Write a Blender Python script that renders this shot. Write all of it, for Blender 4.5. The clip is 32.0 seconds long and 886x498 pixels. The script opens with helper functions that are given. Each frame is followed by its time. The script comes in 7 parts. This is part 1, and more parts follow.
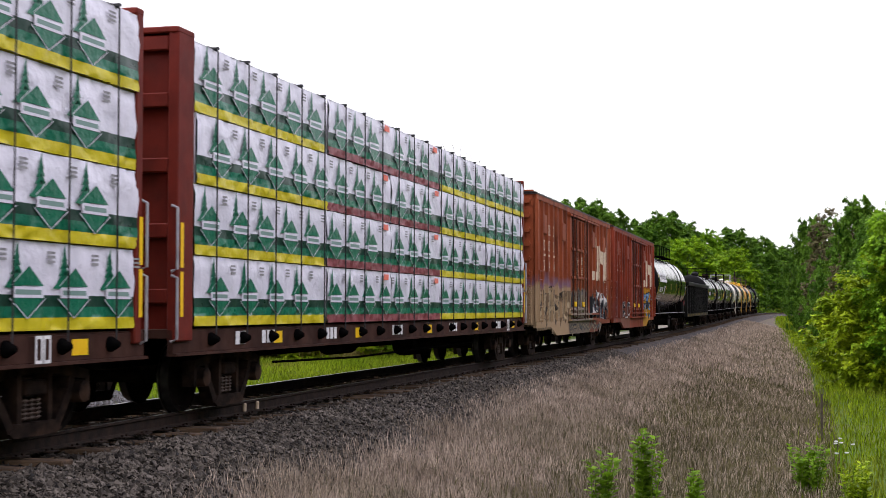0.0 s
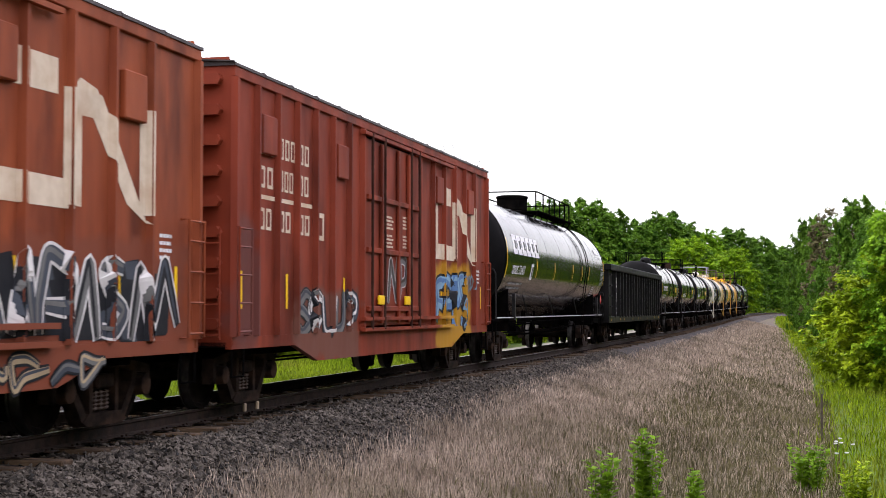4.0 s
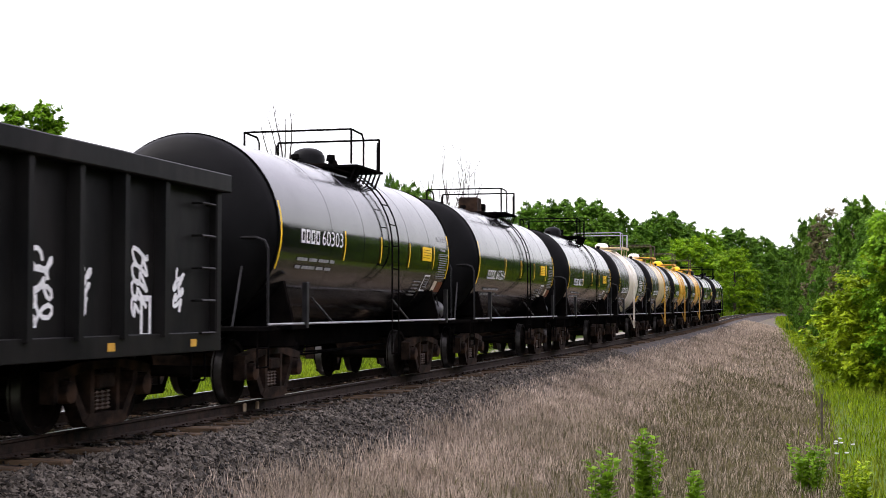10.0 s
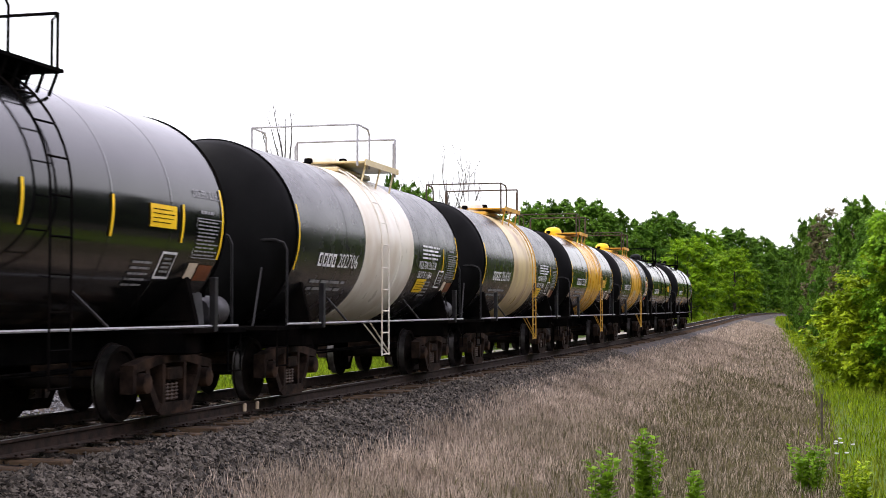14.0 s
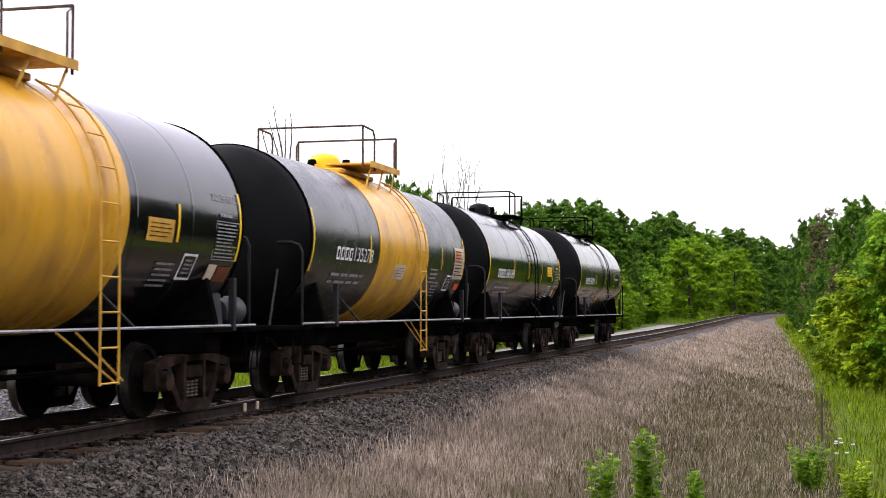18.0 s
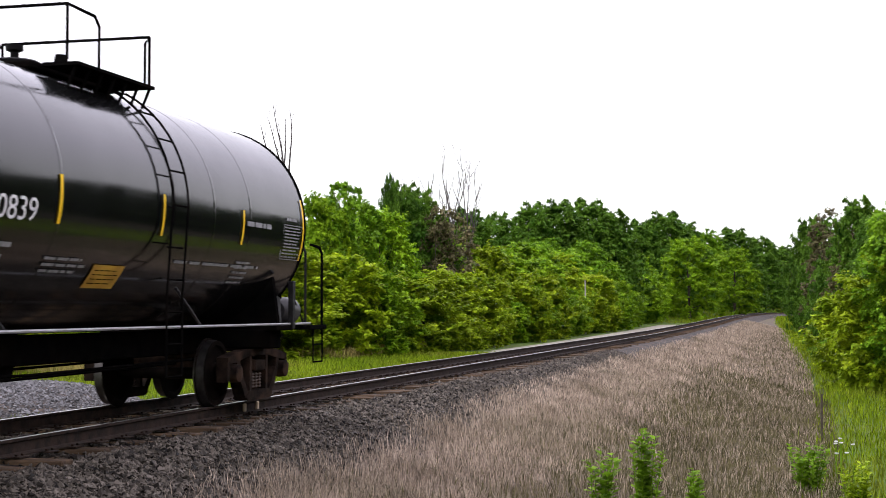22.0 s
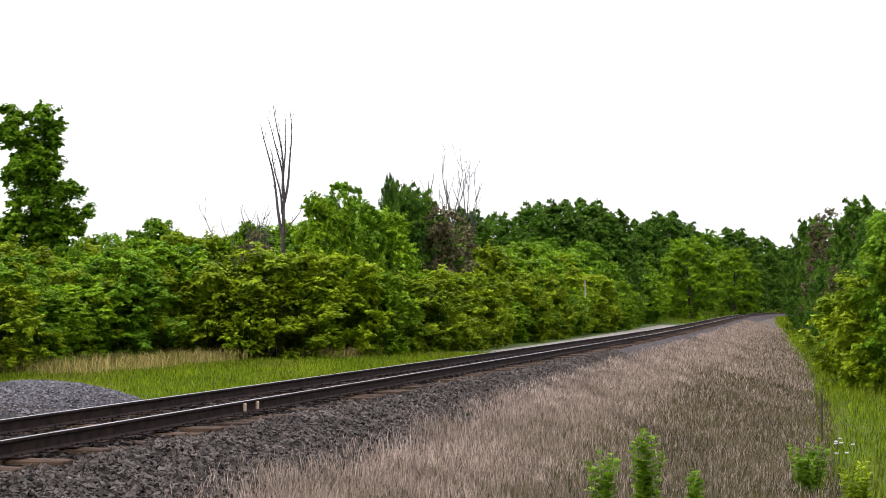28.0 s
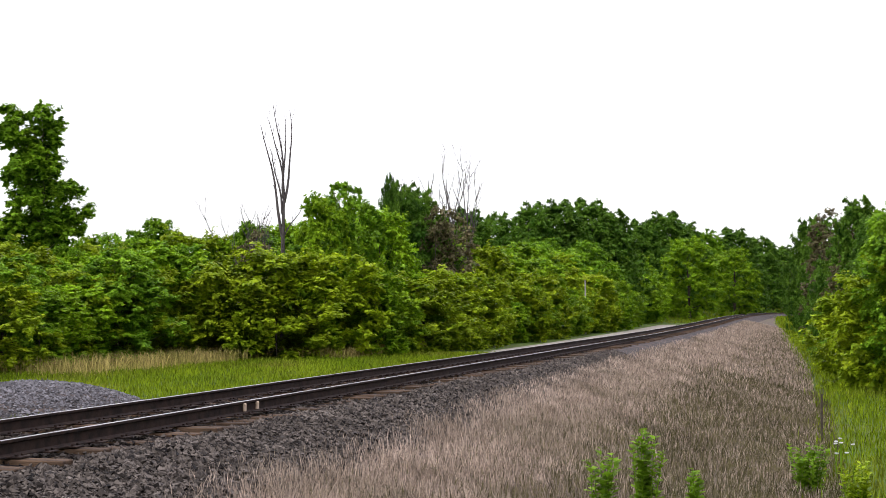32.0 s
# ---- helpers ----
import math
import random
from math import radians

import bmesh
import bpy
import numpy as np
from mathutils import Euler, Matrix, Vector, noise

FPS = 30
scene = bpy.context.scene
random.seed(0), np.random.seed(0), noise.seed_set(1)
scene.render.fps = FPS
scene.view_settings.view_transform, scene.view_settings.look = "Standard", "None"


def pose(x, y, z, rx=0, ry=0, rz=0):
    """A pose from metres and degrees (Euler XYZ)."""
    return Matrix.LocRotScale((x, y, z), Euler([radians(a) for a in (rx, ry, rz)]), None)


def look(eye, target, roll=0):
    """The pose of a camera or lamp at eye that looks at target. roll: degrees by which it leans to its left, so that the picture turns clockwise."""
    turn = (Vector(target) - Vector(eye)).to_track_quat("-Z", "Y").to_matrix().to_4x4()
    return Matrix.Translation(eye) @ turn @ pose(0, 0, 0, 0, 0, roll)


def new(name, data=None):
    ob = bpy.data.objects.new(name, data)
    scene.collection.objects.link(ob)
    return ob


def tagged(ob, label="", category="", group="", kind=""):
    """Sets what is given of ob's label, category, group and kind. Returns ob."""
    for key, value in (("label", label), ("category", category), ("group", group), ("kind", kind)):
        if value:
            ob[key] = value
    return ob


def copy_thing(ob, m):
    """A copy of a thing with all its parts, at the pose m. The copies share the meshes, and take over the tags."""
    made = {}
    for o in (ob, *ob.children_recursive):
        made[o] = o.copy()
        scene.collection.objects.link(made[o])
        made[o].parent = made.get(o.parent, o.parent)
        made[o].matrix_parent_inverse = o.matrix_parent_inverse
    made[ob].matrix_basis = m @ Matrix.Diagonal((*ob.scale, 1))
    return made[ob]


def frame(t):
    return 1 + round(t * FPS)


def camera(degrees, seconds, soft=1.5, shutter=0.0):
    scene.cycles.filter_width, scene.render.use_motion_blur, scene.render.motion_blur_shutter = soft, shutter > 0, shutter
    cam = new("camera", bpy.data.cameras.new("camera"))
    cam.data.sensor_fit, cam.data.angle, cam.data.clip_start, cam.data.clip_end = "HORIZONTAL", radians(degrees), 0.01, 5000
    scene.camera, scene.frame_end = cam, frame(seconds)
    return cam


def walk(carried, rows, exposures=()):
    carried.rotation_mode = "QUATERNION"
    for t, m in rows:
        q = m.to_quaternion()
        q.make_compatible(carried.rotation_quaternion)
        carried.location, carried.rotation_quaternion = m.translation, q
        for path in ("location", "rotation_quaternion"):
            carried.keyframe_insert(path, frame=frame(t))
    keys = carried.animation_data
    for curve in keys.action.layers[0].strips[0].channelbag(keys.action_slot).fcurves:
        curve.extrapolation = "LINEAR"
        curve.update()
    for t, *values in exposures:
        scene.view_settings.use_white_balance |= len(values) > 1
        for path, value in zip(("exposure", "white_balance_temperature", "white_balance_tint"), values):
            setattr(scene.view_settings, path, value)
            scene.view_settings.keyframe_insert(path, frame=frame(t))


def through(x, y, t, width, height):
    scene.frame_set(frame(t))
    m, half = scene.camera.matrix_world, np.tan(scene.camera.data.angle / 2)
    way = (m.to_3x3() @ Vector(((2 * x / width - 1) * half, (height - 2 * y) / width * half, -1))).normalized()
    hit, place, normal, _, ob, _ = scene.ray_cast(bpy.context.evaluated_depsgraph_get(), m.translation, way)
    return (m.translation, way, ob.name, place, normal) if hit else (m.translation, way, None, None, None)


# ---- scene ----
import itertools

# ---- the line of the track: x runs along it, the rail tops are at z = 0, the near side is -y ----
TRACK_Y, SPEED = 8.755, 9.362
_s = np.arange(-420.0, 620.0, 0.5)


def _smooth(v, n):
    return np.convolve(np.pad(v, n // 2, mode="edge"), np.ones(n) / n, mode="same")[n // 2:-(n // 2)]


# the track runs nearly straight, bends to the near side far off, and climbs a little
_y = _smooth(np.interp(_s, [0, 50, 105, 170, 226, 250, 275, 300, 330, 370, 420, 500, 620], [0, 0.08, 0.33, 0.54, 0.36, -0.1, -1.3, -3.5, -7.4, -14.5, -26, -50, -96]), 60)
_z = _smooth(np.interp(_s, [85, 125, 165, 226, 300, 400, 620], [0, 0.15, 0.42, 0.64, 0.66, 0.66, 0.66]), 60)
_h = -np.arctan(np.gradient(_y, _s))
_x = _s.copy()


def rise(s):
    return np.interp(np.asarray(s, float), _s, _z)


def line(s, o=0.0, z=0.0):
    """World place (arrays) at s metres along the track, o to its far side, z over the rail tops."""
    s = np.asarray(s, float)
    h = np.interp(s, _s, _h)
    return np.interp(s, _s, _x) + o * np.sin(h), TRACK_Y + np.interp(s, _s, _y) + o * np.cos(h), z + rise(s)


def on_line(s, o=0.0, z=0.0):
    return Vector([float(v) for v in line(s, o, z)])


def on_track(s, length=9.0):
    """Pose of a car whose middle is at s and whose trucks stand length apart."""
    a, b = on_line(s - length / 2), on_line(s + length / 2)
    d = b - a
    return Matrix.Translation((a + b) / 2) @ Matrix.Rotation(math.atan2(d.y, d.x), 4, "Z") @ Matrix.Rotation(-math.atan2(d.z, d.xy.length), 4, "Y")


# ---- camera, on a tripod ----
EYE = Vector((0, 0, 1.344))
TURN, TILT = 0.25345, 0.04246
FORWARD = Vector((math.cos(TURN) * math.cos(TILT), math.sin(TURN) * math.cos(TILT), math.sin(TILT)))
cam = camera(34.777, 32.0, soft=0.9, shutter=0.15)
_pose = look(EYE, EYE + FORWARD * 50, 0)
walk(cam, [(0.0, _pose), (32.0, _pose)], exposures=[(0.0, 0.12), (1.0, 0.24), (2.0, 0.36), (3.0, 0.42), (6.0, 0.46), (10.0, 0.38), (18.0, 0.34), (21.5, 0.32), (22.6, 0.12), (32.0, 0.1)])


def out(px, depth):
    """Ground place (x, y) at a bearing, given as its place across a 1568 wide view, and a depth along the view."""
    a = (px - 784) / 2503.5 * depth
    return depth * math.cos(TURN) + a * math.sin(TURN), depth * math.sin(TURN) - a * math.cos(TURN)


# ---- overcast daylight ----
world = bpy.data.worlds.new("world")
scene.world = world
world.use_nodes = True
_n, _l = world.node_tree.nodes, world.node_tree.links
_sky = _n.new("ShaderNodeTexSky")
_sky.sky_type, _sky.sun_disc = "NISHITA", False
_sky.sun_elevation, _sky.sun_rotation = radians(50), radians(345)
_sky.dust_density, _sky.air_density = 4.0, 1.0
_bg = _n["Background"]
_cloud = _n.new("ShaderNodeBackground")
# cloud cover, brighter overhead than at the horizon
_tc, _sep, _mr = (_n.new(k) for k in ("ShaderNodeTexCoord", "ShaderNodeSeparateXYZ", "ShaderNodeMapRange"))
_l.new(_tc.outputs["Generated"], _sep.inputs[0])
_l.new(_sep.outputs[2], _mr.inputs[0])
_mr.inputs[1].default_value, _mr.inputs[2].default_value, _mr.inputs[3].default_value, _mr.inputs[4].default_value = 0.0, 1.0, 1.02, 2.8
_tint = _n.new("ShaderNodeMix")
_tint.data_type = "RGBA"
_tint.inputs[6].default_value, _tint.inputs[7].default_value = (1, 1, 1, 1), (0.89, 0.845, 1.0, 1)
_high = _n.new("ShaderNodeMapRange")
_high.inputs[2].default_value = 0.4
_l.new(_sep.outputs[2], _high.inputs[0])
_l.new(_high.outputs[0], _tint.inputs[0])
_l.new(_tint.outputs[2], _cloud.inputs[0])
_l.new(_mr.outputs[0], _cloud.inputs[1])
_add = _n.new("ShaderNodeAddShader")
_l.new(_sky.outputs[0], _bg.inputs[0])
_bg.inputs[1].default_value = 0.02
_l.new(_bg.outputs[0], _add.inputs[0])
_l.new(_cloud.outputs[0], _add.inputs[1])
_l.new(_add.outputs[0], _n["World Output"].inputs[0])
sun = new("sun", bpy.data.lights.new("sun", "SUN"))
sun.data.energy, sun.data.angle, sun.data.color = 1.5, radians(34), (1, 0.96, 0.9)
sun.matrix_world = look((0, 0, 60), (12, -48, 0))


# ---- materials ----
def mat(name, c1, c2=None, scale=3.0, rough=0.7, metal=0.0, bump=0.0, bscale=40.0, c3=None, s3=0.6, lo=0.35, hi=0.65, amount3=0.6, coord="Object", stretch=None, rnd=0.0, spec=0.2, detail=6.0):
    """A surface with two tones by noise, a third one in larger stains, and fine relief."""
    m = bpy.data.materials.new(name)
    m.use_nodes = True
    n, l = m.node_tree.nodes, m.node_tree.links
    b = n["Principled BSDF"]
    b.inputs["Roughness"].default_value, b.inputs["Metallic"].default_value = rough, metal
    b.inputs["Specular IOR Level"].default_value = spec
    tc = n.new("ShaderNodeTexCoord")
    src = n.new("ShaderNodeNewGeometry").outputs["Position"] if coord == "World" else tc.outputs[coord]
    if stretch:
        mp = n.new("ShaderNodeMapping")
        mp.inputs["Scale"].default_value = stretch
        l.new(src, mp.inputs[0])
        src = mp.outputs[0]

    def noise_at(sc, det=detail):
        t = n.new("ShaderNodeTexNoise")
        t.inputs["Scale"].default_value, t.inputs["Detail"].default_value = sc, det
        l.new(src, t.inputs["Vector"])
        return t

    def mixed(fac, a, c):
        x = n.new("ShaderNodeMix")
        x.data_type = "RGBA"
        l.new(fac, x.inputs[0])
        for sock, v in ((x.inputs[6], a), (x.inputs[7], c)):
            if isinstance(v, tuple):
                sock.default_value = (*v, 1)
            else:
                l.new(v, sock)
        return x.outputs[2]

    def ramp(t, lo_, hi_, top=1.0):
        r = n.new("ShaderNodeMapRange")
        r.inputs[1].default_value, r.inputs[2].default_value, r.inputs[4].default_value = lo_, hi_, top
        l.new(t.outputs[0], r.inputs[0])
        return r.outputs[0]

    col = mixed(ramp(noise_at(scale), lo, hi), c1, c2 or c1)
    if c3:
        col = mixed(ramp(noise_at(s3), 0.5, 0.72, amount3), col, c3)
    if rnd:
        oi = n.new("ShaderNodeObjectInfo")
        hs = n.new("ShaderNodeHueSaturation")
        mr = n.new("ShaderNodeMapRange")
        mr.inputs[3].default_value, mr.inputs[4].default_value = 1 - rnd, 1 + rnd
        l.new(oi.outputs["Random"], mr.inputs[0])
        l.new(mr.outputs[0], hs.inputs["Value"])
        l.new(col, hs.inputs["Color"])
        col = hs.outputs[0]
    l.new(col, b.inputs["Base Color"])
    if rough < 0.9:
        rr = n.new("ShaderNodeMapRange")
        rr.inputs[3].default_value, rr.inputs[4].default_value = max(0.03, rough - 0.1), min(1, rough + 0.12)
        l.new(noise_at(scale * 2.3, 3).outputs[0], rr.inputs[0])
        l.new(rr.outputs[0], b.inputs["Roughness"])
    if bump:
        bp = n.new("ShaderNodeBump")
        bp.inputs["Strength"].default_value, bp.inputs["Distance"].default_value = bump, 0.02
        l.new(noise_at(bscale, 4).outputs[0], bp.inputs["Height"])
        l.new(bp.outputs[0], b.inputs["Normal"])
    return m


def leafy(name, dark, light, scale=0.5, through=0.35, vary=(0.4, 1.6), **more):
    """Leaves: tones by place and by leaf, part of the light passes through."""
    m = mat(name, dark, light, scale, 0.55, lo=0.3, hi=0.7, coord="World", rnd=0.16, spec=0.06, detail=3.0, **more)
    n, l = m.node_tree.nodes, m.node_tree.links
    b = n["Principled BSDF"]
    col = b.inputs["Base Color"].links[0].from_socket
    g = n.new("ShaderNodeNewGeometry")
    hs = n.new("ShaderNodeHueSaturation")
    mr = n.new("ShaderNodeMapRange")
    mr.inputs[3].default_value, mr.inputs[4].default_value = vary
    l.new(g.outputs["Random Per Island"], mr.inputs[0])
    l.new(mr.outputs[0], hs.inputs["Value"])
    l.new(col, hs.inputs["Color"])
    l.new(hs.outputs[0], b.inputs["Base Color"])
    t = n.new("ShaderNodeBsdfTranslucent")
    l.new(hs.outputs[0], t.inputs[0])
    mx = n.new("ShaderNodeMixShader")
    mx.inputs[0].default_value = through
    l.new(b.outputs[0], mx.inputs[1])
    l.new(t.outputs[0], mx.inputs[2])
    l.new(mx.outputs[0], n["Material Output"].inputs[0])
    return m


M = {}
M["leaf_bright"] = leafy("leaf_bright", (0.085, 0.19, 0.006), (0.28, 0.45, 0.014), 1.1, 0.3, (0.6, 1.4))
M["leaf_mid"] = leafy("leaf_mid", (0.07, 0.17, 0.008), (0.22, 0.39, 0.017), 1.1, 0.3, (0.6, 1.4))
M["leaf_dark"] = leafy("leaf_dark", (0.04, 0.105, 0.01), (0.13, 0.25, 0.022), 0.8, 0.3, (0.6, 1.4))
M["leaf_yellow"] = leafy("leaf_yellow", (0.105, 0.185, 0.005), (0.31, 0.4, 0.012), 1.1, 0.3, (0.6, 1.4))
# leaves of the out-of-view trees, darkened so the tanks mirror less green
M["leaf_unseen_dark"] = leafy("leaf_unseen_dark", (0.02, 0.04, 0.012), (0.055, 0.085, 0.028), 0.8, 0.15)
M["leaf_brown"] = leafy("leaf_brown", (0.095, 0.088, 0.038), (0.18, 0.16, 0.075))
M["bark"] = mat("bark", (0.045, 0.035, 0.026), (0.085, 0.068, 0.052), 9, 0.9, bump=0.5, bscale=30)
M["bark_pale"] = mat("bark_pale", (0.3, 0.27, 0.23), (0.42, 0.38, 0.33), 9, 0.9, bump=0.4, bscale=30)
M["bark_dead"] = mat("bark_dead", (0.05, 0.042, 0.04), (0.1, 0.088, 0.082), 9, 0.9)
M["soil"] = mat("soil", (0.04, 0.075, 0.007), (0.075, 0.12, 0.01), 0.8, 0.95, bump=0.6, bscale=9, c3=(0.1, 0.09, 0.035), s3=0.25, coord="World")
# near-side ground out of view, coloured dark to keep the tanks' reflections dark
M["unseen_ground"] = mat("unseen_ground", (0.018, 0.016, 0.009), (0.035, 0.032, 0.016), 1.2, 0.95, bump=0.5, bscale=9, coord="World")
M["dry_soil"] = mat("dry_soil", (0.07, 0.054, 0.04), (0.13, 0.1, 0.075), 5.0, 0.95, bump=0.6, bscale=14, c3=(0.09, 0.1, 0.04), s3=0.22, coord="World")
M["ballast"] = mat("ballast", (0.015, 0.013, 0.012), (0.06, 0.052, 0.048), 22, 0.9, bump=1.0, bscale=26, c3=(0.12, 0.085, 0.06), s3=1.4, coord="World", detail=3.0)
# dark brown ballast between the rails, with the train's shade put into its colour
M["ballast_dark_shaded"] = mat("ballast_dark_shaded", (0.01, 0.0085, 0.0075), (0.035, 0.028, 0.024), 22, 0.9, bump=1.0, bscale=26, coord="World", detail=3.0, spec=0.05)
M["olive_grass"] = leafy("olive_grass", (0.062, 0.06, 0.024), (0.14, 0.125, 0.06), 0.5, 0.25)
M["stone"] = leafy("stone", (0.025, 0.0212, 0.0165), (0.058, 0.05, 0.041), 2.0, 0.0, (0.1, 2.9))
M["stone_pale"] = leafy("stone_pale", (0.09, 0.088, 0.09), (0.15, 0.147, 0.15), 2.0, 0.0, (0.5, 1.6))
M["rail_side"] = mat("rail_side", (0.01, 0.0062, 0.0042), (0.028, 0.0165, 0.0105), 7, 0.85, bump=0.2, coord="World")
M["rail_top"] = mat("rail_top", (0.3, 0.29, 0.28), (0.5, 0.49, 0.48), 20, 0.34, 1.0, stretch=(0.2, 6, 6), coord="World")
M["tie"] = mat("tie", (0.03, 0.019, 0.011), (0.12, 0.078, 0.045), 5, 0.9, bump=0.6, bscale=30, stretch=(1, 0.25, 1), rnd=0.35)
M["dry_grass"] = leafy("dry_grass", (0.23, 0.182, 0.13), (0.56, 0.455, 0.355), 1.1, 0.25, c3=(0.14, 0.122, 0.07), s3=0.33, amount3=0.6)
M["green_grass"] = leafy("green_grass", (0.095, 0.155, 0.006), (0.2, 0.27, 0.012), 0.5, 0.35, c3=(0.2, 0.19, 0.03), s3=0.35, amount3=0.6)
M["leaf_sapling"] = leafy("leaf_sapling", (0.13, 0.25, 0.012), (0.2, 0.34, 0.02), 2.0, 0.4, (0.7, 1.3))
M["road_gravel"] = mat("road_gravel", (0.17, 0.155, 0.12), (0.27, 0.25, 0.2), 3, 0.9, bump=0.5, bscale=25, coord="World")
M["seed_grass"] = leafy("seed_grass", (0.22, 0.2, 0.05), (0.36, 0.29, 0.1), 0.7, 0.3)
M["tank_black"] = mat("tank_black", (0.0025, 0.0026, 0.0026), (0.005, 0.0052, 0.005), 1.4, 0.1, bump=0.012, bscale=2, c3=(0.009, 0.009, 0.008), s3=0.5, amount3=0.4, spec=0.7)
M["tank_worn"] = mat("tank_worn", (0.005, 0.0052, 0.005), (0.012, 0.012, 0.012), 1.6, 0.24, bump=0.03, bscale=3, c3=(0.03, 0.029, 0.03), s3=1.1, amount3=0.5, spec=0.75)
M["head_black"] = mat("head_black", (0.002, 0.002, 0.002), (0.005, 0.005, 0.005), 2.0, 0.5, c3=(0.007, 0.007, 0.007), s3=0.8, spec=0.06)
M["band_white"] = mat("band_white", (0.62, 0.57, 0.46), (0.72, 0.69, 0.6), 1.0, 0.3, c3=(0.4, 0.28, 0.14), s3=1.1, amount3=0.55, stretch=(1.2, 1, 0.6))
M["band_cream"] = mat("band_cream", (0.52, 0.4, 0.18), (0.64, 0.54, 0.32), 1.0, 0.3, c3=(0.2, 0.075, 0.025), s3=1.0, amount3=0.85, stretch=(1.2, 1, 0.6))
M["band_yellow"] = mat("band_yellow", (0.58, 0.29, 0.015), (0.68, 0.38, 0.04), 1.0, 0.27, c3=(0.22, 0.075, 0.012), s3=1.0, amount3=0.75, stretch=(1.6, 1, 0.5))
M["black_steel"] = mat("black_steel", (0.002, 0.002, 0.0021), (0.005, 0.0047, 0.0043), 5, 0.92, c3=(0.008, 0.0058, 0.0045), s3=1.5, spec=0.0)
M["truck_steel"] = mat("truck_steel", (0.006, 0.0042, 0.0033), (0.024, 0.0155, 0.011), 6, 0.8, bump=0.25, bscale=30, c3=(0.085, 0.048, 0.029), s3=1.4, amount3=0.75, spec=0.05)
M["spring_steel"] = mat("spring_steel", (0.04, 0.03, 0.024), (0.08, 0.055, 0.04), 8, 0.7)
M["wheel_steel"] = mat("wheel_steel", (0.003, 0.0025, 0.002), (0.008, 0.006, 0.005), 6, 0.75, c3=(0.012, 0.008, 0.006), s3=3, spec=0.02)
M["tread"] = mat("tread", (0.05, 0.047, 0.045), (0.09, 0.085, 0.08), 9, 0.45, 1.0)
M["pale_steel"] = mat("pale_steel", (0.26, 0.26, 0.27), (0.36, 0.36, 0.37), 8, 0.5, c3=(0.18, 0.15, 0.13), s3=3)
M["grey_steel"] = mat("grey_steel", (0.008, 0.008, 0.008), (0.02, 0.0195, 0.02), 6, 0.5, c3=(0.018, 0.013, 0.01), s3=2, spec=0.15)
M["reservoir_grey"] = mat("reservoir_grey", (0.035, 0.034, 0.036), (0.06, 0.058, 0.06), 6, 0.45, c3=(0.03, 0.026, 0.025), s3=2)
M["yellow_mark"] = mat("yellow_mark", (0.85, 0.56, 0.01), (0.78, 0.48, 0.01), 8, 0.5)
M["yellow_dome"] = mat("yellow_dome", (0.85, 0.5, 0.01), (0.8, 0.46, 0.01), 6, 0.4)
M["yellow_plate"] = mat("yellow_plate", (0.62, 0.36, 0.05), (0.5, 0.27, 0.04), 4, 0.5, c3=(0.2, 0.1, 0.03), s3=2)
M["white_mark"] = mat("white_mark", (0.72, 0.72, 0.7), (0.55, 0.55, 0.54), 12, 0.6, lo=0.45, hi=0.7)
M["grey_mark"] = mat("grey_mark", (0.3, 0.3, 0.3), (0.18, 0.18, 0.18), 14, 0.6)
M["orange_mark"] = mat("orange_mark", (0.7, 0.09, 0.02), (0.6, 0.07, 0.02), 6, 0.5)
M["rust_mark"] = mat("rust_mark", (0.2, 0.06, 0.02), (0.13, 0.045, 0.02), 5, 0.6, c3=(0.07, 0.03, 0.02), s3=2)
M["rust_pale"] = mat("rust_pale", (0.62, 0.24, 0.1), (0.5, 0.2, 0.09), 5, 0.6, c3=(0.6, 0.45, 0.3), s3=2)
M["tag_coral"] = mat("tag_coral", (0.78, 0.16, 0.1), (0.7, 0.2, 0.14), 9, 0.5)
M["cream_mark"] = mat("cream_mark", (0.66, 0.56, 0.42), (0.55, 0.45, 0.32), 5, 0.6, c3=(0.4, 0.24, 0.13), s3=2)
M["lumber_red"] = mat("lumber_red", (0.1, 0.011, 0.006), (0.145, 0.017, 0.009), 3, 0.6, c3=(0.04, 0.014, 0.009), s3=1.2, spec=0.15)
M["sill_brown"] = mat("sill_brown", (0.032, 0.013, 0.009), (0.06, 0.027, 0.018), 4, 0.75, c3=(0.018, 0.01, 0.008), s3=1.4, spec=0.1)
M["wrap_white"] = mat("wrap_white", (0.6, 0.6, 0.65), (0.72, 0.71, 0.77), 2.5, 0.3, bump=1.0, bscale=7, spec=0.4)
M["wrap_green"] = mat("wrap_green", (0.005, 0.12, 0.06), (0.01, 0.16, 0.085), 2.5, 0.3, bump=1.0, bscale=7, spec=0.3)
M["wrap_dark"] = mat("wrap_dark", (0.008, 0.035, 0.022), (0.014, 0.05, 0.032), 2.5, 0.3, bump=0.6, bscale=4, spec=0.3)
M["wrap_pale"] = mat("wrap_pale", (0.16, 0.26, 0.22), (0.2, 0.31, 0.27), 2.5, 0.35)
M["wrap_yellow"] = mat("wrap_yellow", (0.5, 0.43, 0.01), (0.62, 0.54, 0.03), 2.5, 0.35, bump=0.5, bscale=9)
M["wrap_maroon"] = mat("wrap_maroon", (0.16, 0.035, 0.038), (0.26, 0.08, 0.085), 6, 0.4, bump=0.5, bscale=9)
M["strap"] = mat("strap", (0.02, 0.02, 0.022), (0.04, 0.04, 0.04), 8, 0.5)
